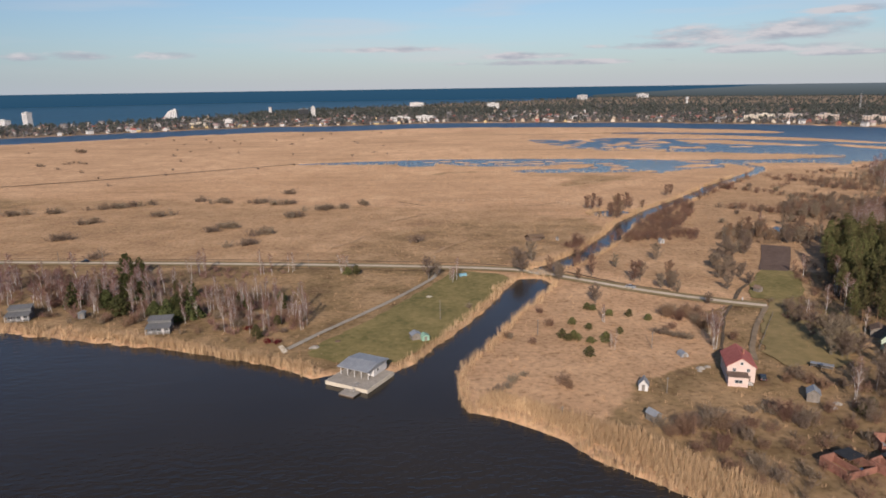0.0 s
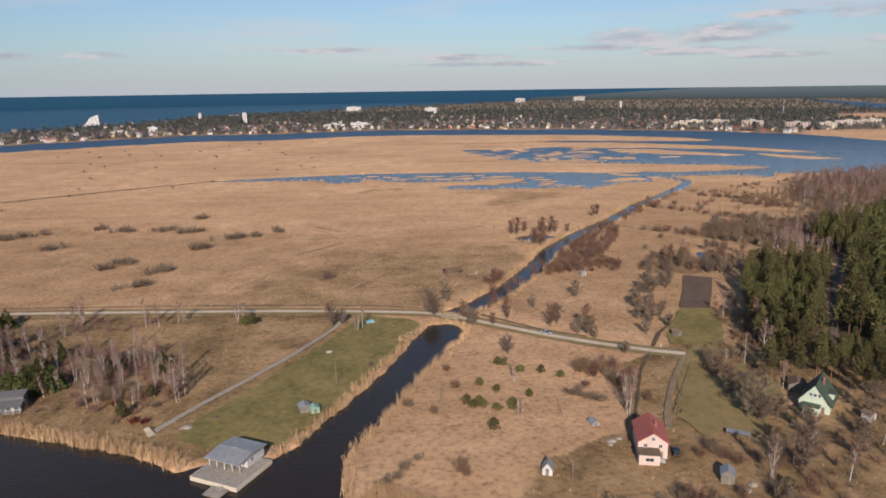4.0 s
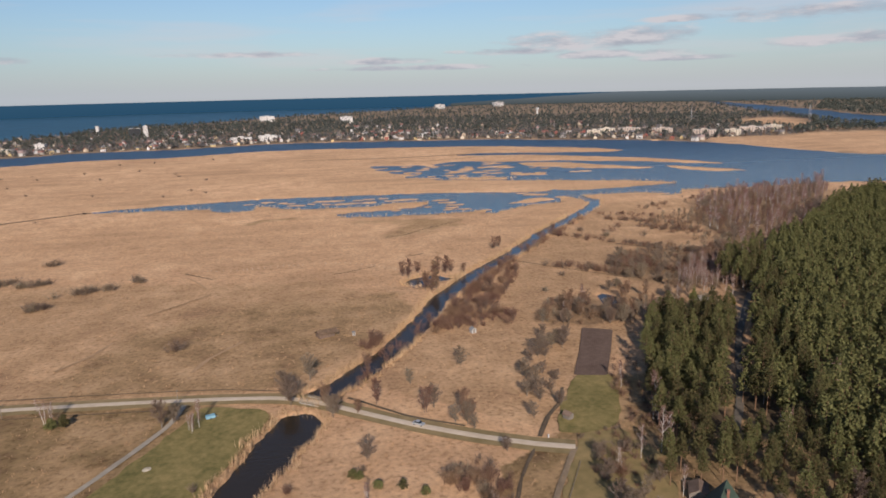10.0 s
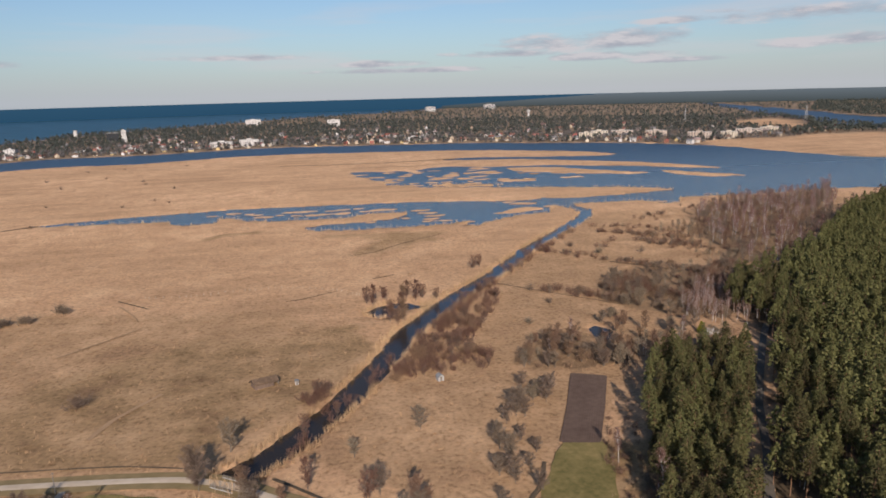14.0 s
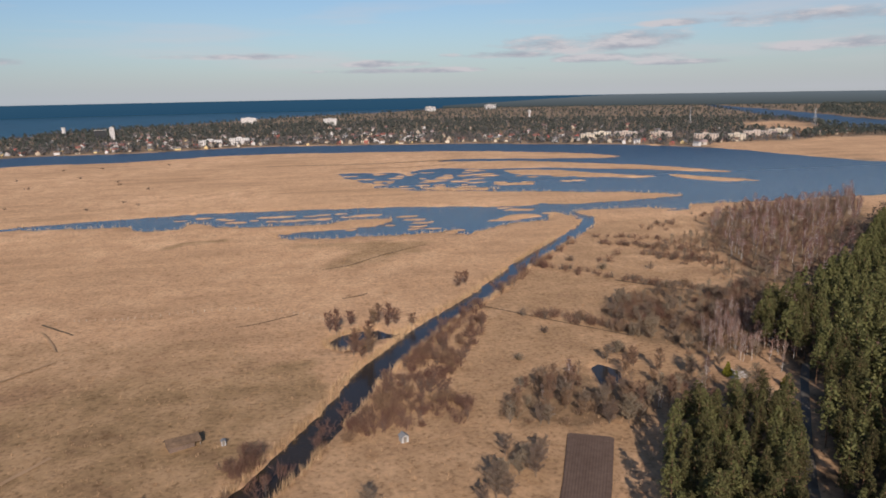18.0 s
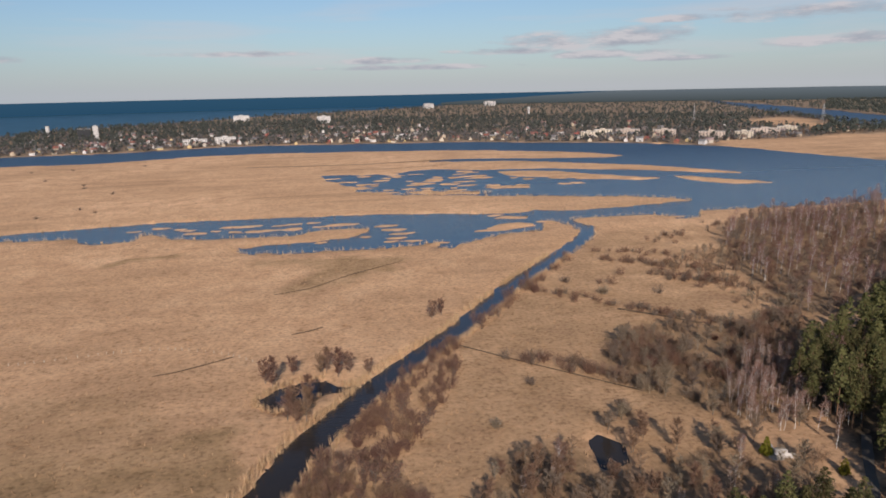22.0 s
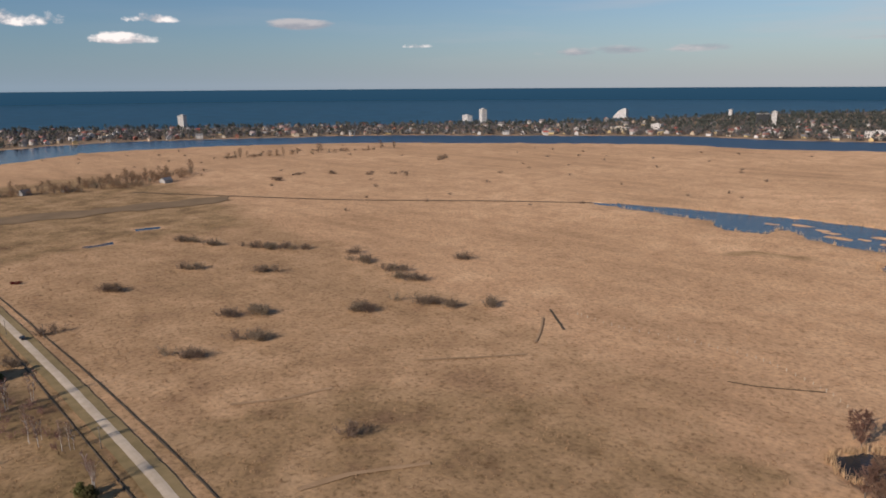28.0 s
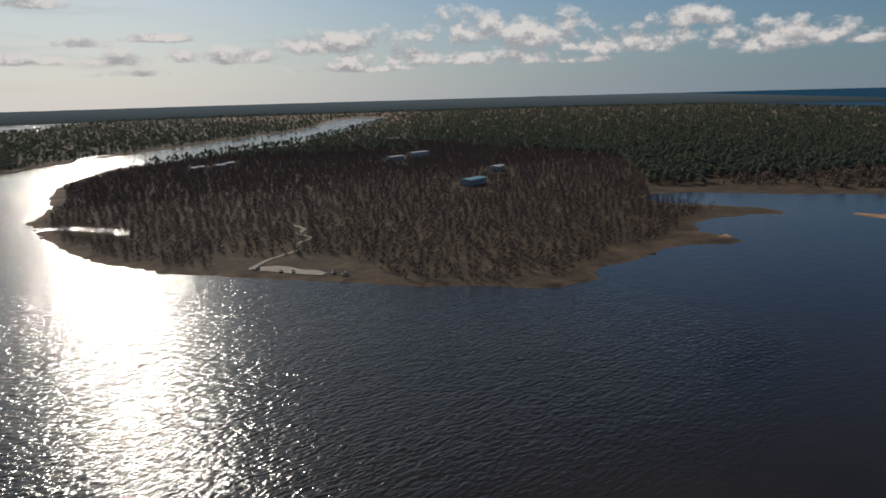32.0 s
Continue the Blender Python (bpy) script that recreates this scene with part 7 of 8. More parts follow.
def lattice(name, label, category, h, wide, x, y, arms=()):
    """A steel lattice mast: four legs, rings of struts and cross-arms."""
    top = tagged(new(name), label, category)
    at = lambda k, i: Vector((wide * (1 - 0.9 * k / 8) * (1, -1, -1, 1)[i], wide * (1 - 0.9 * k / 8) * (1, 1, -1, -1)[i], h * k / 8))
    for i in range(4):
        vs, fs = [], []
        limb(vs, fs, at(0, i), at(8, i), 0.22, 0.14, 4)
        part("leg", mesh_of("leg", vs, fs, STEEL), None, top)
    for k in range(8):
        vs, fs = [], []
        for i in range(4):
            limb(vs, fs, at(k, i), at(k + 1, (i + 1) % 4), 0.1, 0.1, 3)
            limb(vs, fs, at(k + 1, i), at(k + 1, (i + 1) % 4), 0.1, 0.1, 3)
        part("brace", mesh_of("brace", vs, fs, STEEL), None, top)
    for z, l in arms:
        vs, fs = [], []
        limb(vs, fs, (-l, 0, z), (l, 0, z), 0.2, 0.2, 4)
        limb(vs, fs, (-l, 0, z), (0, 0, z + 2), 0.12, 0.12, 3)
        limb(vs, fs, (l, 0, z), (0, 0, z + 2), 0.12, 0.12, 3)
        part("arm", mesh_of("arm", vs, fs, STEEL), None, top)
    return put(top, x, y, 20)


lattice("radio_mast", "grey steel lattice radio mast", "mast", 60, 3.2, -1201, 115)
lattice("radio_mast", "grey steel lattice mast in the town", "mast", 52, 2.6, 1244, 2055)
lattice("power_pylon", "steel lattice power pylon by the river", "pylon", 48, 4.5, 1505, 1852, ((36, 9), (42, 7)))


def church(x, y):
    top = tagged(new("church"), "brick church with a slim grey spire", "church")
    bm = bmesh.new()
    prism(bm, [(-6, -1), (6, -1), (6, 8), (0, 14), (-6, 8)], -12, 12)
    part("nave", bm, CREAM, top)
    bm = bmesh.new()
    slab_roof(bm, 12, 24, 8.05, 6, 0.5, 0.2)
    part("roof", bm, RED_ROOF, top)
    t = part("tower", boxes((-2.5, 2.5, -17, -12, -1, 20)), CREAM, top)
    bm = bmesh.new()
    tube(bm, 0, -14.5, 20, 36, 2.8, 0.1, 8)
    part("spire", bm, GREY_ROOF, t)
    for q in (-7, -2, 3, 8):
        window(top, 6, q, 4.5, 1.2, 3.0, 0)
        window(top, -6, q, 4.5, 1.2, 3.0, 180)
    return put(top, x, y, 30)


church(-1327, 633)

# ---- the near things ----
FAR["on"] = False
def pavilion():
    """The open pavilion on its timber quay."""
    m = pose(-25.6, 191.4, 0, 0, 0, -28)
    quay = tagged(new("quay"), "broad timber quay with a pale edge standing in the river", "quay")
    quay.matrix_world = m
    part("deck", boxes((-7.4, 7.4, -7.2, 7.2, 1.0, 1.25)), DECK, quay)
    for k in range(30):
        part("plank", boxes((-7.4, 7.4, -7.2 + k * 0.48, -6.75 + k * 0.48, 1.252, 1.275)), DECK, quay)
    part("fascia", boxes((-7.55, 7.55, -7.4, -7.2, 0.1, 1.3), (7.4, 7.58, -7.2, 7.2, 0.1, 1.3), (-7.58, -7.4, -7.2, 7.2, 0.1, 1.3)), PALE_WOOD, quay, "pale weathered timber edge")
    for x in (-7, -3.5, 0, 3.5, 7):
        for y in (-7, 0):
            bm = bmesh.new()
            tube(bm, x, y, -1.6, 1.0, 0.16, 0.16, 8)
            part("pile", bm, DARK_WOOD, quay)
    hut = tagged(new("pavilion"), "open pavilion with a low grey metal roof on posts", "pavilion")
    hut.matrix_world = pose(-25.0, 195.0, 1.28, 0, 0, -28)
    bm = bmesh.new()
    prism(bm, [(-6.0, 2.75), (6.0, 2.75), (6.0, 2.95), (0.0, 3.75), (-6.0, 2.95)], -5.6, 5.6)
    bm.transform(Matrix.Rotation(radians(90), 4, "Z"))
    roof = part("roof", bm, METAL, hut)
    for k in range(12):
        x, (vs, fs) = -5.2 + k * 0.95, ([], [])
        for y in (-5.95, 5.95):
            limb(vs, fs, (x, y, 2.97), (x, 0, 3.77), 0.045, 0.045, 4)
        part("seam", mesh_of("seam", vs, fs, STEEL), None, roof)
    part("vent", boxes((-0.4, 0.0, -0.2, 0.2, 3.4, 4.0)), STEEL, roof)
    for k in range(5):
        part("post", boxes((-5.1 + k * 2.5, -4.92 + k * 2.5, -4.9, -4.72, 0, 2.95)), WHITE, hut)
    for k in range(2):
        part("post", boxes((-5.1, -4.92, -1.6 + k * 3.2, -1.42 + k * 3.2, 0, 2.95)), WHITE, hut)
    part("wall", boxes((-5.0, 5.2, 1.4, 5.0, 0, 2.75), (3.2, 5.2, -2.0, 1.4, 0, 2.75)), WHITE, hut, "white boarded room at the back")
    window(hut, 5.2, 0, 1.5, 1.2, 1.1, 0)
    window(hut, 0, 1.4, 1.4, 1.8, 1.2, 270)
    part("door", boxes((-3.2, -2.2, 1.34, 1.42, 0, 2.05)), GREY_BOARD, hut)
    part("table", boxes((-3.6, -1.8, -2.6, -1.8, 0.70, 0.76), (-3.5, -3.4, -2.5, -1.9, 0, 0.7), (-2.0, -1.9, -2.5, -1.9, 0, 0.7)), DARK_WOOD, hut)
    raft = tagged(new("floating_jetty"), "small weathered floating jetty moored at the quay", "jetty")
    raft.matrix_world = pose(-27.6, 181.6, 0, 0, 0, -28)
    part("deck", boxes((-2.6, 2.6, -1.9, 1.9, 0.25, 0.5)), DARK_WOOD, raft)
    for k in range(8):
        part("plank", boxes((-2.6, 2.6, -1.9 + k * 0.48, -1.45 + k * 0.48, 0.502, 0.53)), DECK, raft)
    part("float", boxes((-2.5, 2.5, -1.8, -1.2, -0.3, 0.25), (-2.5, 2.5, 1.2, 1.8, -0.3, 0.25)), BROWN_ROOF, raft)
    gang = tagged(new("gangway"), "narrow timber gangway down to the jetty", "gangway")
    gang.matrix_world = pose(-26.2, 183.6, 0.9, 14, 0, -28)
    part("walkway", boxes((-0.5, 0.5, -1.7, 1.7, -0.05, 0.05)), DECK, gang)
    for s in (-0.5, 0.45):
        part("rail", boxes((s, s + 0.05, -1.7, 1.7, 0.85, 0.92), (s, s + 0.05, -1.7, -1.62, 0.05, 0.85), (s, s + 0.05, 1.62, 1.7, 0.05, 0.85)), STEEL, gang)


pavilion()


def cottage(x, y, turn, label):
    """A grey holiday cottage: lower porch roof, upper row of windows, railed veranda."""
    top = tagged(new("cottage"), label, "cottage", "grey cottages on the bank")
    bm = bmesh.new()
    prism(bm, [(-3.0, -0.6), (3.0, -0.6), (3.0, 4.6), (-0.4, 4.1), (-0.4, 3.0), (-3.0, 2.6)], -4, 4)
    bm.transform(Matrix.Rotation(radians(90), 4, "Z"))
    part("wall", bm, GREY_BOARD, top)
    bm = bmesh.new()
    prism(bm, [(-0.9, 4.1), (3.4, 4.75), (3.4, 4.93), (-0.9, 4.28)], -4.3, 4.3)
    bm.transform(Matrix.Rotation(radians(90), 4, "Z"))
    part("roof", bm, GREY_BOARD, top)
    bm = bmesh.new()
    prism(bm, [(-4.9, 2.35), (-0.42, 3.0), (-0.42, 3.14), (-4.9, 2.49)], -4.3, 4.3)
    bm.transform(Matrix.Rotation(radians(90), 4, "Z"))
    part("porch_roof", bm, GREY_BOARD, top)
    part("veranda", boxes((-4.2, 4.2, -4.8, -3.0, 0.25, 0.42)), DARK_WOOD, top)
    for k in range(5):
        part("post", boxes((-4.15 + k * 2.04, -4.02 + k * 2.04, -4.75, -4.62, -0.5, 2.4)), WHITE, top)
    part("railing", boxes((-4.15, 4.15, -4.74, -4.66, 1.22, 1.3), (-4.15, 4.15, -4.74, -4.66, 0.75, 0.8)), STEEL, top)
    for k in range(4):
        window(top, -3.0 + k * 2.0, 0.38, 3.6, 1.2, 0.7, 270)
    for q in (-2.6, 0.2, 2.6):
        window(top, q, -3.0, 1.6, 1.5, 1.5, 270)
    window(top, 4.0, 0.5, 2.0, 1.0, 1.1, 0)
    part("door", boxes((1.1, 1.95, -3.07, -2.98, 0.42, 2.4)), WHITE, top)
    return put(top, x, y, turn)


cottage(-104, 236, 8, "grey boarded holiday cottage with a railed veranda by the river")
cottage(-165, 252, 14, "grey boarded holiday cottage with white windows on the bank")


def shed(name, label, w, d, h, rise, wall, roof, x, y, turn, door=True, win=True, group="sheds"):
    top = tagged(new(name), label, "shed", group)
    bm = bmesh.new()
    prism(bm, [(-w / 2, -0.5), (w / 2, -0.5), (w / 2, h), (0, h + rise), (-w / 2, h)], -d / 2, d / 2)
    part("wall", bm, wall, top)
    bm = bmesh.new()
    slab_roof(bm, w, d, h + 0.03, rise, 0.25, 0.08)
    part("roof", bm, roof, top)
    if door:
        part("door", boxes((-0.45, 0.45, -d / 2 - 0.05, -d / 2 + 0.03, 0, 1.9)), DARK_WOOD, top)
    if win:
        window(top, w / 2, 0, h * 0.6, 0.7, 0.6, 0)
    return put(top, x, y, turn)


shed("shed", "small grey outhouse under birches", 2.4, 2.4, 2.3, 0.5, GREY_BOARD, GREY_ROOF, -141, 252, 10)
shed("shed", "small grey-roofed shed on the lawn", 3.4, 3.2, 2.2, 0.8, DARK_WOOD, METAL, -10, 223.4, 20)
shed("shed", "small pale green metal shed on the lawn", 2.6, 2.8, 2.0, 0.6, GREEN_SHEET, GREEN_SHEET, -6.8, 222.4, 20)
shed("shed", "small whitish shed with a steep grey roof on dry grass", 2.6, 3.0, 1.8, 1.7, WHITE, METAL, 57.2, 181, -18)
shed("shed", "small leaning grey shed by the reeds", 2.4, 3.2, 2.0, 0.9, DARK_WOOD, METAL, 54.5, 162.5, 30)
shed("shed", "weathered wooden shed with a grey roof", 3.2, 3.6, 2.5, 1.3, DARK_WOOD, METAL, 101.5, 172.5, -25)
shed("shed", "small weathered hut among willows", 2.4, 2.8, 1.9, 1.0, DARK_WOOD, BROWN_ROOF, 132, 273, 30)
shed("shed", "small weathered hut in the scrub", 2.4, 2.4, 1.9, 0.9, GREYWALL, GREY_ROOF, 120.5, 365, 15)
shed("shed", "tiny pale hut in the reed meadow", 1.2, 1.2, 1.7, 0.3, WHITE, GREY_ROOF, 65, 376, 10, win=False)
shed("shed", "small white garden shed beside a house", 2.6, 2.8, 2.2, 0.8, WHITE, BROWN_ROOF, 159, 199, 20)
shed("shed", "small grey-brown cabin near the pines", 5.0, 6.0, 2.4, 1.3, DARK_WOOD, BROWN_ROOF, 150, 221, -30)
shed("shed", "dark boathouse cabin by the water", 4.5, 6.0, 2.5, 1.4, DARK_WOOD, GREY_ROOF, -395, 262, 70)
shed("shed", "grey farm building in the meadow", 8, 12, 3.2, 2.6, GREYWALL, GREY_ROOF, -604, 618, 20)
shed("shed", "dark farm hut in the meadow", 5, 7, 2.6, 1.8, DARK_WOOD, BROWN_ROOF, -620, 518, 20)
shed("shed", "grey and white farmhouse in the meadow", 7, 10, 3.0, 2.6, GREYWALL, GREY_ROOF, -628, 482, 20)
put(tagged(new("jetty", mesh_of("jetty", *(lambda b: ([v.co for v in b.verts], [[v.index for v in f.verts] for f in b.faces]))((lambda b: (b.verts.index_update(), b)[1])(boxes((-0.7, 0.7, -8, 0, 0.1, 0.3), (-2, 2, -9.5, -8, 0.1, 0.3)))), DARK_WOOD)), "narrow timber jetty by the boathouse", "jetty"), -399, 256, -10, 0.2)


def red_house():
    top = house("house", "pale pink house with a red roof and flat porch", 7.8, 11.5, 4.7, 2.6, PINK, RED_ROOF, "", 2, True, (0, 180, 270), 3, (1.0, 1.1), 0.45)
    part("porch", boxes((-4.0, 1.4, -9.6, -5.75, -0.6, 2.9)), PINK, top)
    part("porch_roof", boxes((-4.3, 1.7, -9.9, -5.77, 2.92, 3.1)), BROWN_ROOF, top)
    window(top, -1.2, -9.6, 1.6, 2.2, 1.1, 270)
    window(top, -4.0, -7.6, 1.6, 1.2, 1.1, 180)
    part("steps", boxes((1.6, 3.2, -7.2, -5.77, -0.5, 0.3), (1.6, 3.2, -8.0, -7.2, -0.5, 0.1)), CONCRETE, top)
    put(top, 88.2, 190.4, -14)
    return top


red_house()


def green_house():
    top = house("house", "mint green villa with a steep dark green roof", 8.6, 10.5, 3.3, 5.6, MINT, GREEN_ROOF, "", 1, True, (0, 180, 270), 2, (1.2, 1.3), 0.8)
    for k in (-1.2, 0, 1.2):
        window(top, k, -5.25, 5.4, 0.8, 1.1, 270)
    d = boxes((2.0, 4.6, -1.6, 1.6, 3.6, 5.4))
    dm = part("dormer", d, MINT, top)
    part("dormer_roof", boxes((1.2, 4.9, -1.9, 1.9, 5.4, 5.58)), GREEN_ROOF, dm)
    part("porch", boxes((-2.8, 1.6, -8.2, -5.28, -0.5, 2.5)), MINT, top)
    part("porch_roof", boxes((-3.1, 1.9, -8.5, -5.3, 2.52, 2.7)), GREEN_ROOF, top)
    window(top, -0.6, -8.2, 1.5, 2.2, 1.3, 270)
    put(top, 149.6, 209.6, -42)
    return top


green_house()


put(house("farm_barn", "long low barn with a brown felt roof and grey walls", 7.5, 15, 2.6, 1.6, GREYWALL, BROWN_ROOF, "", 1, False, (0, 180), 3, (0.9, 0.7), 0.5, None, "barn"), 184, 190, -52)


def barn():
    """The slumped reed-thatched barn in the meadow, one end open on bare posts."""
    top = tagged(new("barn"), "slumped old barn with a thatched roof in the reed meadow", "barn")
    bm = bmesh.new()
    prism(bm, [(-2.7, -0.3), (2.5, -0.3), (2.2, 1.9), (0.1, 2.6), (-2.4, 1.5)], -4.6, 3.0)
    part("wall", bm, BROWN_ROOF, top)
    bm = bmesh.new()
    prism(bm, [(-3.4, 1.3), (0.0, 3.3), (3.1, 2.1), (3.1, 2.4), (0.0, 3.7), (-3.4, 1.7)], -5.2, 5.0)
    bmesh.ops.subdivide_edges(bm, edges=bm.edges, cuts=2, use_grid_fill=True)
    for v in bm.verts:
        v.co.z += 0.28 * noise.noise(v.co * 0.5) - 0.03 * (v.co.y + 5)
    part("roof", bm, THATCH, top)
    for x in (-2.4, 0, 2.3):
        part("post", boxes((x - 0.1, x + 0.1, 4.6, 4.8, -0.3, 2.3)), DARK_WOOD, top)
    part("gable_board", boxes((-0.9, 1.3, 4.85, 4.95, 1.8, 3.2)), BLACK, top)
    put(top, 52.5, 378.5, -66)


barn()


def car(label, body_mat, x, y, turn, z):
    """A parked saloon: body with bonnet and boot, glasshouse, wheels, lamps."""
    top = tagged(new("car"), label, "car", "parked cars")
    bm = bmesh.new()
    prism(bm, [(-2.15, 0.32), (2.12, 0.32), (2.15, 0.68), (2.0, 0.82), (0.95, 0.92), (-1.5, 0.95), (-2.1, 0.9), (-2.2, 0.6)], -0.86, 0.86)
    bmesh.ops.bevel(bm, geom=bm.edges[:], offset=0.06, segments=1, affect="EDGES")
    part("body", bm, body_mat, top)
    bm = bmesh.new()
    prism(bm, [(1.0, 0.92), (0.35, 1.38), (-0.95, 1.42), (-1.75, 0.95)], -0.74, 0.74)
    part("glasshouse", bm, GLASS, top)
    part("roof", boxes((-0.95, 0.35, -0.7, 0.7, 1.4, 1.46)), body_mat, top)
    for wx in (-1.35, 1.35):
        for wy in (-0.84, 0.84):
            bm = bmesh.new()
            tube(bm, 0, 0, -0.1, 0.1, 0.32, 0.32, 14)
            bm.transform(Matrix.Translation((wx, wy, 0.32)) @ Matrix.Rotation(radians(90), 4, "X"))
            w = part("wheel", bm, BLACK, top)
            bm = bmesh.new()
            tube(bm, 0, 0, -0.11, 0.11, 0.19, 0.19, 10)
            bm.transform(Matrix.Translation((wx, wy, 0.32)) @ Matrix.Rotation(radians(90), 4, "X"))
            part("rim", bm, STEEL, w)
    for s in (-0.62, 0.62):
        part("headlight", boxes((2.1, 2.17, s - 0.17, s + 0.17, 0.6, 0.74)), WHITE, top)
        part("tail_light", boxes((-2.21, -2.14, s - 0.17, s + 0.17, 0.66, 0.82)), RED_ROOF, top)
    top.matrix_world = pose(x, y, z, 0, 0, turn)
    return top


SILVER = plain("silver_paint", (0.50, 0.53, 0.56), (0.56, 0.59, 0.62), 2.0, 0.3, 0.6, local=True)
BLACK_PAINT = plain("black_paint", (0.012, 0.013, 0.015), (0.02, 0.021, 0.024), 2.0, 0.25, local=True, spec=0.6)
car("silver car on the gravel road", SILVER, 80.5, 280.2, -40, 1.01)
car("black car on the gravel road", BLACK_PAINT, -184, 338.6, 175, 1.01)
car("dark car parked beside a house", BLACK_PAINT, 94, 186, 70, 0.85)
car("grey car on the gravel road", SILVER, -392, 353.2, 176, 1.01)
for x, y, k in ((-37, -120, 0), (-33, -128, 40), (-14, -146, 80), (2, -168, 20), (-8, -152, 60)):
    car("white car at the bathing place", WHITE, x, y, k, 0.95)


def pole(x, y, h, label="weathered wooden pole on dry grass"):
    top = tagged(new("utility_pole"), label, "pole", "wooden poles")
    bm = bmesh.new()
    tube(bm, 0, 0, -0.8, h, 0.13, 0.09, 8)
    part("shaft", bm, DARK_WOOD, top)
    part("crossarm", boxes((-0.5, 0.5, -0.05, 0.05, h - 0.6, h - 0.48)), DARK_WOOD, top)
    return put(top, x, y, 20)


for x, y, h in ((-1.4, 243, 8), (33, 226, 6), (69, 212, 6), (63, 178, 5), (31, 165, 3), (-4, 316, 7), (-60, 271, 7.5), (-64, 235, 7.5), (-66, 322, 7.5), (-178, 345, 7), (-196, 336, 7)):
    pole(x, y, h)


def heap(name, label, x, y, r, h, material, category):
    """A rounded, uneven heap."""
    bm = bmesh.new()
    rings = []
    for k in range(5):
        q = k / 4
        rings.append([bm.verts.new((r * (1 - q) ** 0.8 * math.cos(a) * (1 + 0.2 * noise.noise(Vector((a, q, x)))), r * (1 - q) ** 0.8 * math.sin(a) * (1 + 0.2 * noise.noise(Vector((q, a, y)))), h * q ** 0.9 + 0.1 * noise.noise(Vector((a * 2, q * 3, 1))) - 0.1)) for a in np.arange(0, 6.28, 0.45)])
    for a, b in zip(rings, rings[1:]):
        for i in range(len(a)):
            j = (i + 1) % len(a)
            bm.faces.new((a[i], a[j], b[j], b[i]))
    me = bpy.data.meshes.new(name)
    bm.to_mesh(me)
    bm.free()
    me.materials.append(material)
    return put(tagged(new(name, me), label, category), x, y, 0)


heap("sand_mound", "low mound of pale sand on the lawn", -6, 272, 2.4, 0.7, SAND, "mound")
heap("stone_mound", "low stony grey-brown mound by the drive", -44, 216.5, 2.2, 0.9, DECK, "mound")
heap("brush_mound", "brown mound of cut brush on the lawn", -37, 222, 1.8, 0.7, THATCH, "mound")
for x, y, r in ((79, 195, 1.6), (81.5, 196, 1.2), (78, 193, 1.0), (104, 168, 1.8), (107, 170, 1.4), (250, 384, 2.5), (254, 387, 2.0)):
    heap("rubble_mound", "small mound of rubble and old wood in rough grass", x, y, r, r * 0.45, DECK, "mound")
tank = boxes((-0.1, 0.1, -0.1, 0.1, -0.3, 0.3))
tank.clear()
prism(tank, [(1.3 * math.cos(a), max(-0.3, 1.5 * math.sin(a))) for a in np.arange(-0.2, 3.5, 0.3)], -1.6, 1.6)
tk = tagged(new("arched_hut"), "small arched grey metal hut", "hut")
part("shell", tank, METAL, tk)
part("door", boxes((-0.5, 0.5, -1.68, -1.58, -0.2, 1.1)), DARK_WOOD, tk)
put(tk, 77, 205.5, 10)
gh = tagged(new("long_shelter"), "long low shelter with a grey tin roof", "shelter")
part("roof", boxes((-3.2, 3.2, -1.0, 1.0, 1.5, 1.62)), METAL, gh)
for x in (-3, 0, 3):
    for y in (-0.85, 0.85):
        part("post", boxes((x - 0.06, x + 0.06, y - 0.06, y + 0.06, -0.4, 1.5)), DARK_WOOD, gh)
part("bench", boxes((-3, 3, -0.6, 0.6, 0.6, 0.7)), DARK_WOOD, gh)
put(gh, 115.5, 193.5, -32)


def ruin(x, y, turn, s):
    """Roofless brick outbuildings with fallen sheets."""
    top = tagged(new("ruined_outbuilding"), "roofless red brick outbuilding with black felt and junk", "ruin")
    for k, (a, b, c, d, h) in enumerate(((-5, 5, -4, -3.7, 1.6), (-5, -4.7, -3.7, 4, 2.2), (-4.7, 5, 3.7, 4, 2.4), (4.7, 5, -3.7, 3.7, 1.9), (-0.5, -0.2, -3.7, 3.7, 1.7))):
        part("wall", boxes((a * s, b * s, c * s, d * s, -0.4, h)), BRICK, top)
    part("felt_roof", boxes((-0.4 * s, 5.2 * s, -0.5 * s, 4.2 * s, 2.42, 2.52)), BLACK, top)
    part("fallen_sheet", boxes((-4.2 * s, -1.5 * s, 0.2 * s, 2.6 * s, 0.3, 0.36)), METAL, top)
    part("tub", boxes((1.2 * s, 2.6 * s, -3.0 * s, -1.8 * s, -0.1, 0.7)), BLUE_SHEET, top)
    part("boards", boxes((-3.8 * s, -1.4 * s, -3.0 * s, -2.2 * s, 0.0, 0.3), (-3.2 * s, -2.9 * s, -2.8 * s, 0.5 * s, 0.3, 0.42)), PALE_WOOD, top)
    return put(top, x, y, turn)


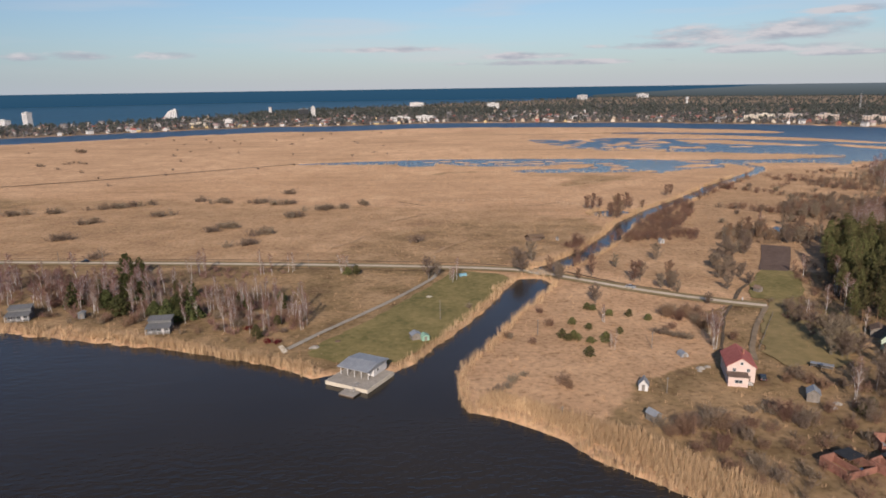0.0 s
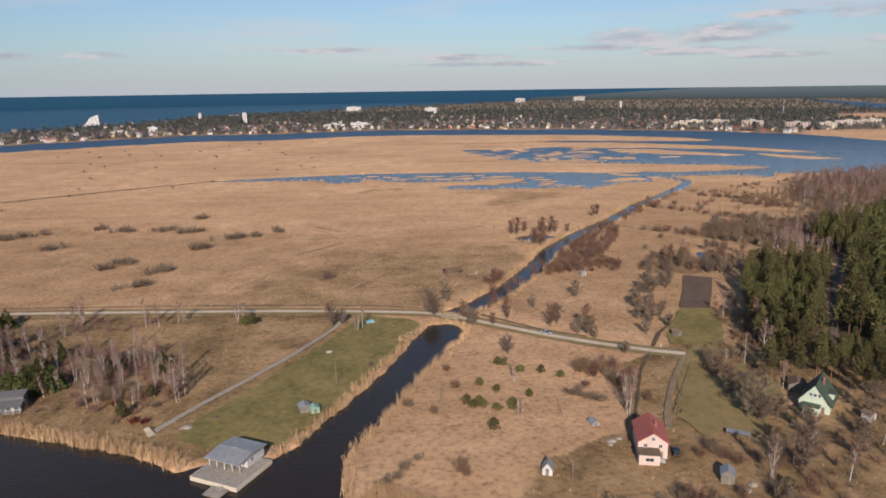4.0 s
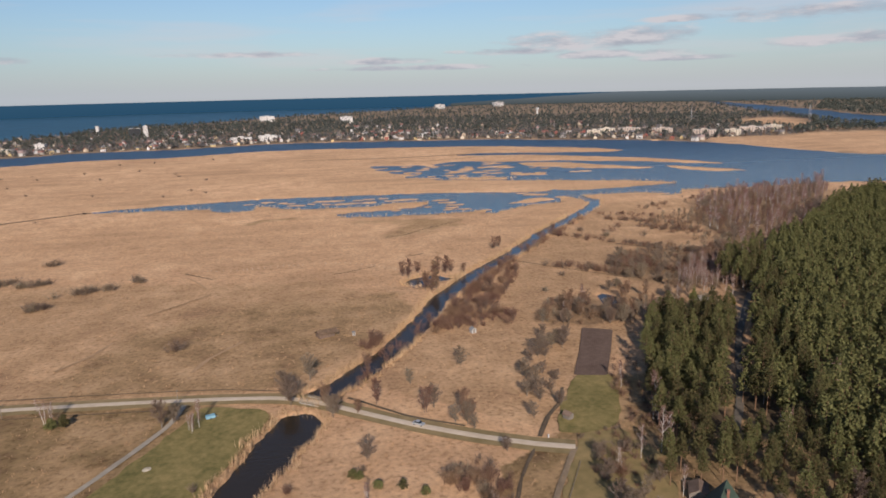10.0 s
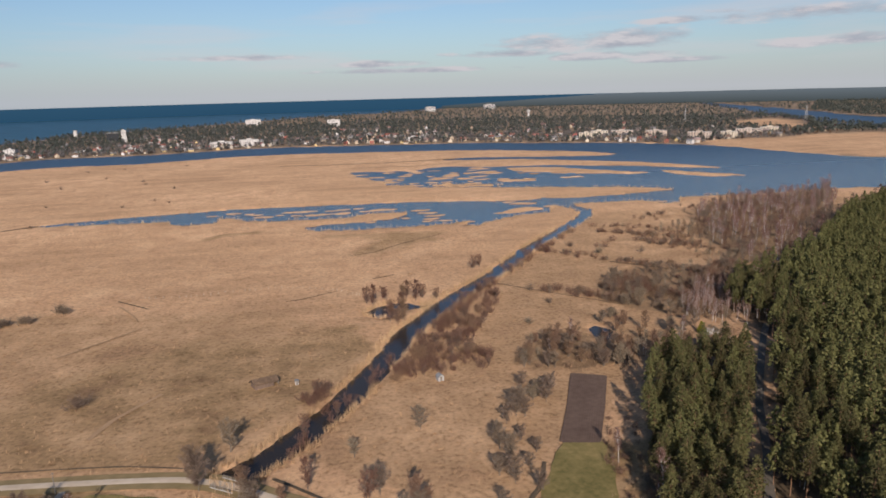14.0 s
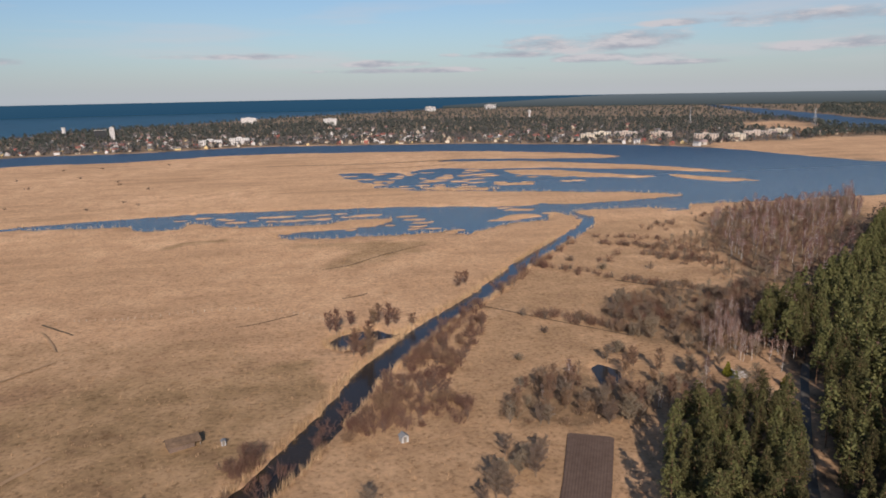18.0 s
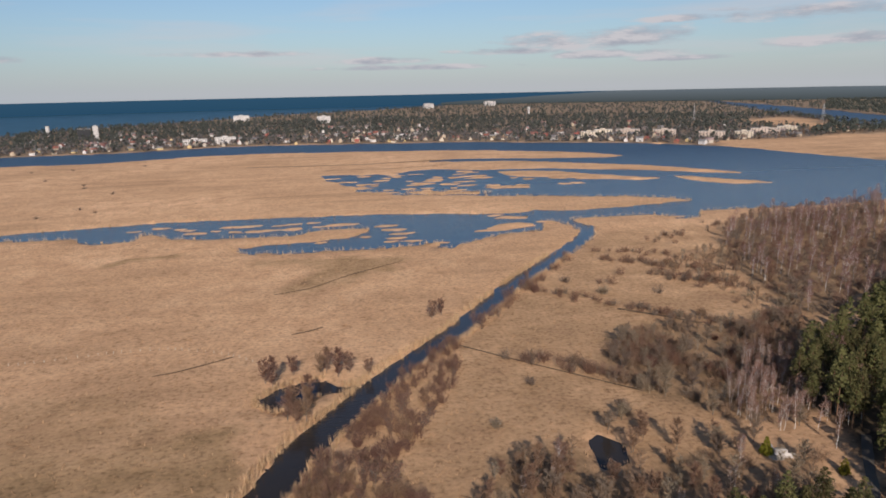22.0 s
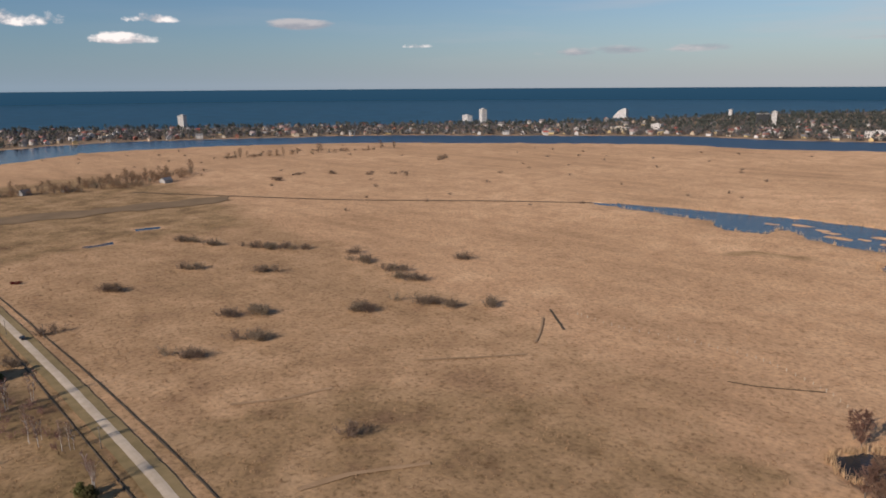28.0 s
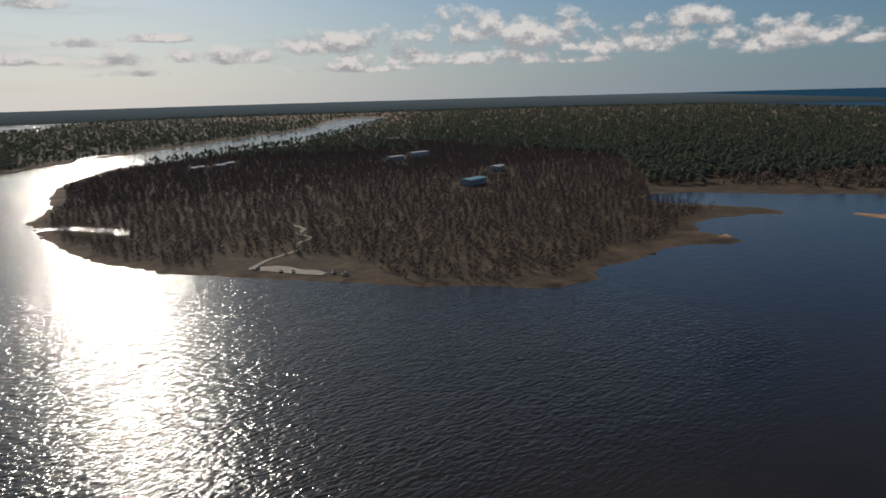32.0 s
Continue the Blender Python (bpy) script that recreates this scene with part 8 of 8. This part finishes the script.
ruin(91, 138, 20, 0.9)
ruin(101, 137, 25, 0.8)
ruin(107, 147, -10, 0.7)
wr = tagged(new("ruined_wall"), "broken white wall of a fallen house", "ruin")
part("wall", boxes((-3.0, 0.5, -0.2, 0.2, -0.3, 2.6), (0.5, 2.5, -0.2, 0.2, -0.3, 1.5), (-3.0, -2.6, 0.2, 4.0, -0.3, 1.8)), WHITE, wr)
part("rafters", boxes((-2.4, -2.2, 0.3, 4.5, 1.0, 1.15), (-1.0, -0.8, 0.3, 4.0, 0.5, 0.65), (0.6, 0.8, 0.3, 3.6, 0.2, 0.35)), PALE_WOOD, wr)
put(wr, 252, 383, -20)

# the bridge where the canal passes under the road
br = tagged(new("bridge"), "low timber bridge with weathered rails over the canal", "bridge")
for s in (-1, 1):
    for k in range(6):
        part("rail_post", boxes((-4.0 + k * 1.6, -3.88 + k * 1.6, s * 2.7 - 0.06, s * 2.7 + 0.06, 0.2, 1.1)), DARK_WOOD, br)
    part("rail", boxes((-4.1, 4.2, s * 2.7 - 0.05, s * 2.7 + 0.05, 1.02, 1.12), (-4.1, 4.2, s * 2.7 - 0.04, s * 2.7 + 0.04, 0.6, 0.68)), DARK_WOOD, br)
    part("abutment", boxes((-4.2, 4.3, s * 2.75 - 0.15, s * 2.75 + 0.15, -1.0, 0.2)), CONCRETE, br)
br.matrix_world = pose(45, 307.5, 0.9, 0, 0, -36)
for k in range(5):
    st = tagged(new("mooring_post", None), "weathered wooden stake in the water", "post", "stakes by the bridge")
    bm = bmesh.new()
    tube(bm, 0, 0, -1.4, 0.9, 0.09, 0.07, 7)
    part("stake", bm, DARK_WOOD, st)
    st.matrix_world = pose(38 + k * 1.6, 299.5 - k * 0.9, 0.0, 0, 0, 0)
bn = tagged(new("marker_post"), "short white post at the roadside", "post")
part("post", boxes((-0.2, 0.2, -0.15, 0.15, -0.4, 1.1)), WHITE, bn)
put(bn, 121, 262.5, 10)
tr = tagged(new("trailer"), "small blue-grey trailer under birches", "trailer")
part("body", boxes((-1.6, 1.6, -0.9, 0.9, 0.5, 1.5)), BLUE_SHEET, tr)
for s in (-0.95, 0.85):
    part("wheel", boxes((-0.35, 0.35, s, s + 0.12, 0.0, 0.65)), BLACK, tr)
part("drawbar", boxes((1.6, 2.7, -0.05, 0.05, 0.45, 0.55)), STEEL, tr)
put(tr, 9, 303, 20)
bl = tagged(new("timber_stack"), "stack of pale boards leaning by the drive", "timber")
for k in range(5):
    b = part("board", boxes((-0.12, 0.12, -1.8, 1.8, -0.04, 0.04)), PALE_WOOD, bl)
    b.matrix_local = pose(-0.8 + k * 0.4, 0, 0.8, 24 + 3 * k, 0, 4 * k)
put(bl, -54, 213.5, 40)
# fence across the meadow
fe = tagged(new("fence"), "old wire fence with wooden posts across the meadow", "fence")
line = spline([(-20, 520), (3, 516), (38, 520), (63, 518), (88, 504), (100, 491)], False, 0.005, 3.5, 0.0)
stake = boxes((-0.07, 0.07, -0.07, 0.07, -0.4, 1.3))
me = bpy.data.meshes.new("post")
stake.to_mesh(me)
stake.free()
me.materials.append(PALE_WOOD)
for x, y in line:
    p = part("post", me, None, fe)
    p.matrix_local = pose(x, y, height_at(x, y))
yf = tagged(new("fence"), "weathered wooden garden fence along the lane", "fence")
bm = boxes((-1.4, 1.4, -0.03, 0.03, 0.35, 0.45), (-1.4, 1.4, -0.03, 0.03, 0.85, 0.95), (-1.45, -1.35, -0.06, 0.06, -0.4, 1.15))
me = bpy.data.meshes.new("panel")
bm.to_mesh(me)
bm.free()
me.materials.append(DARK_WOOD)
for k in range(15):
    p = part("panel", me, None, yf)
    p.matrix_local = pose(124.5 - k * 1.45, 244 - k * 2.4, 0.6, 0, 0, 58)
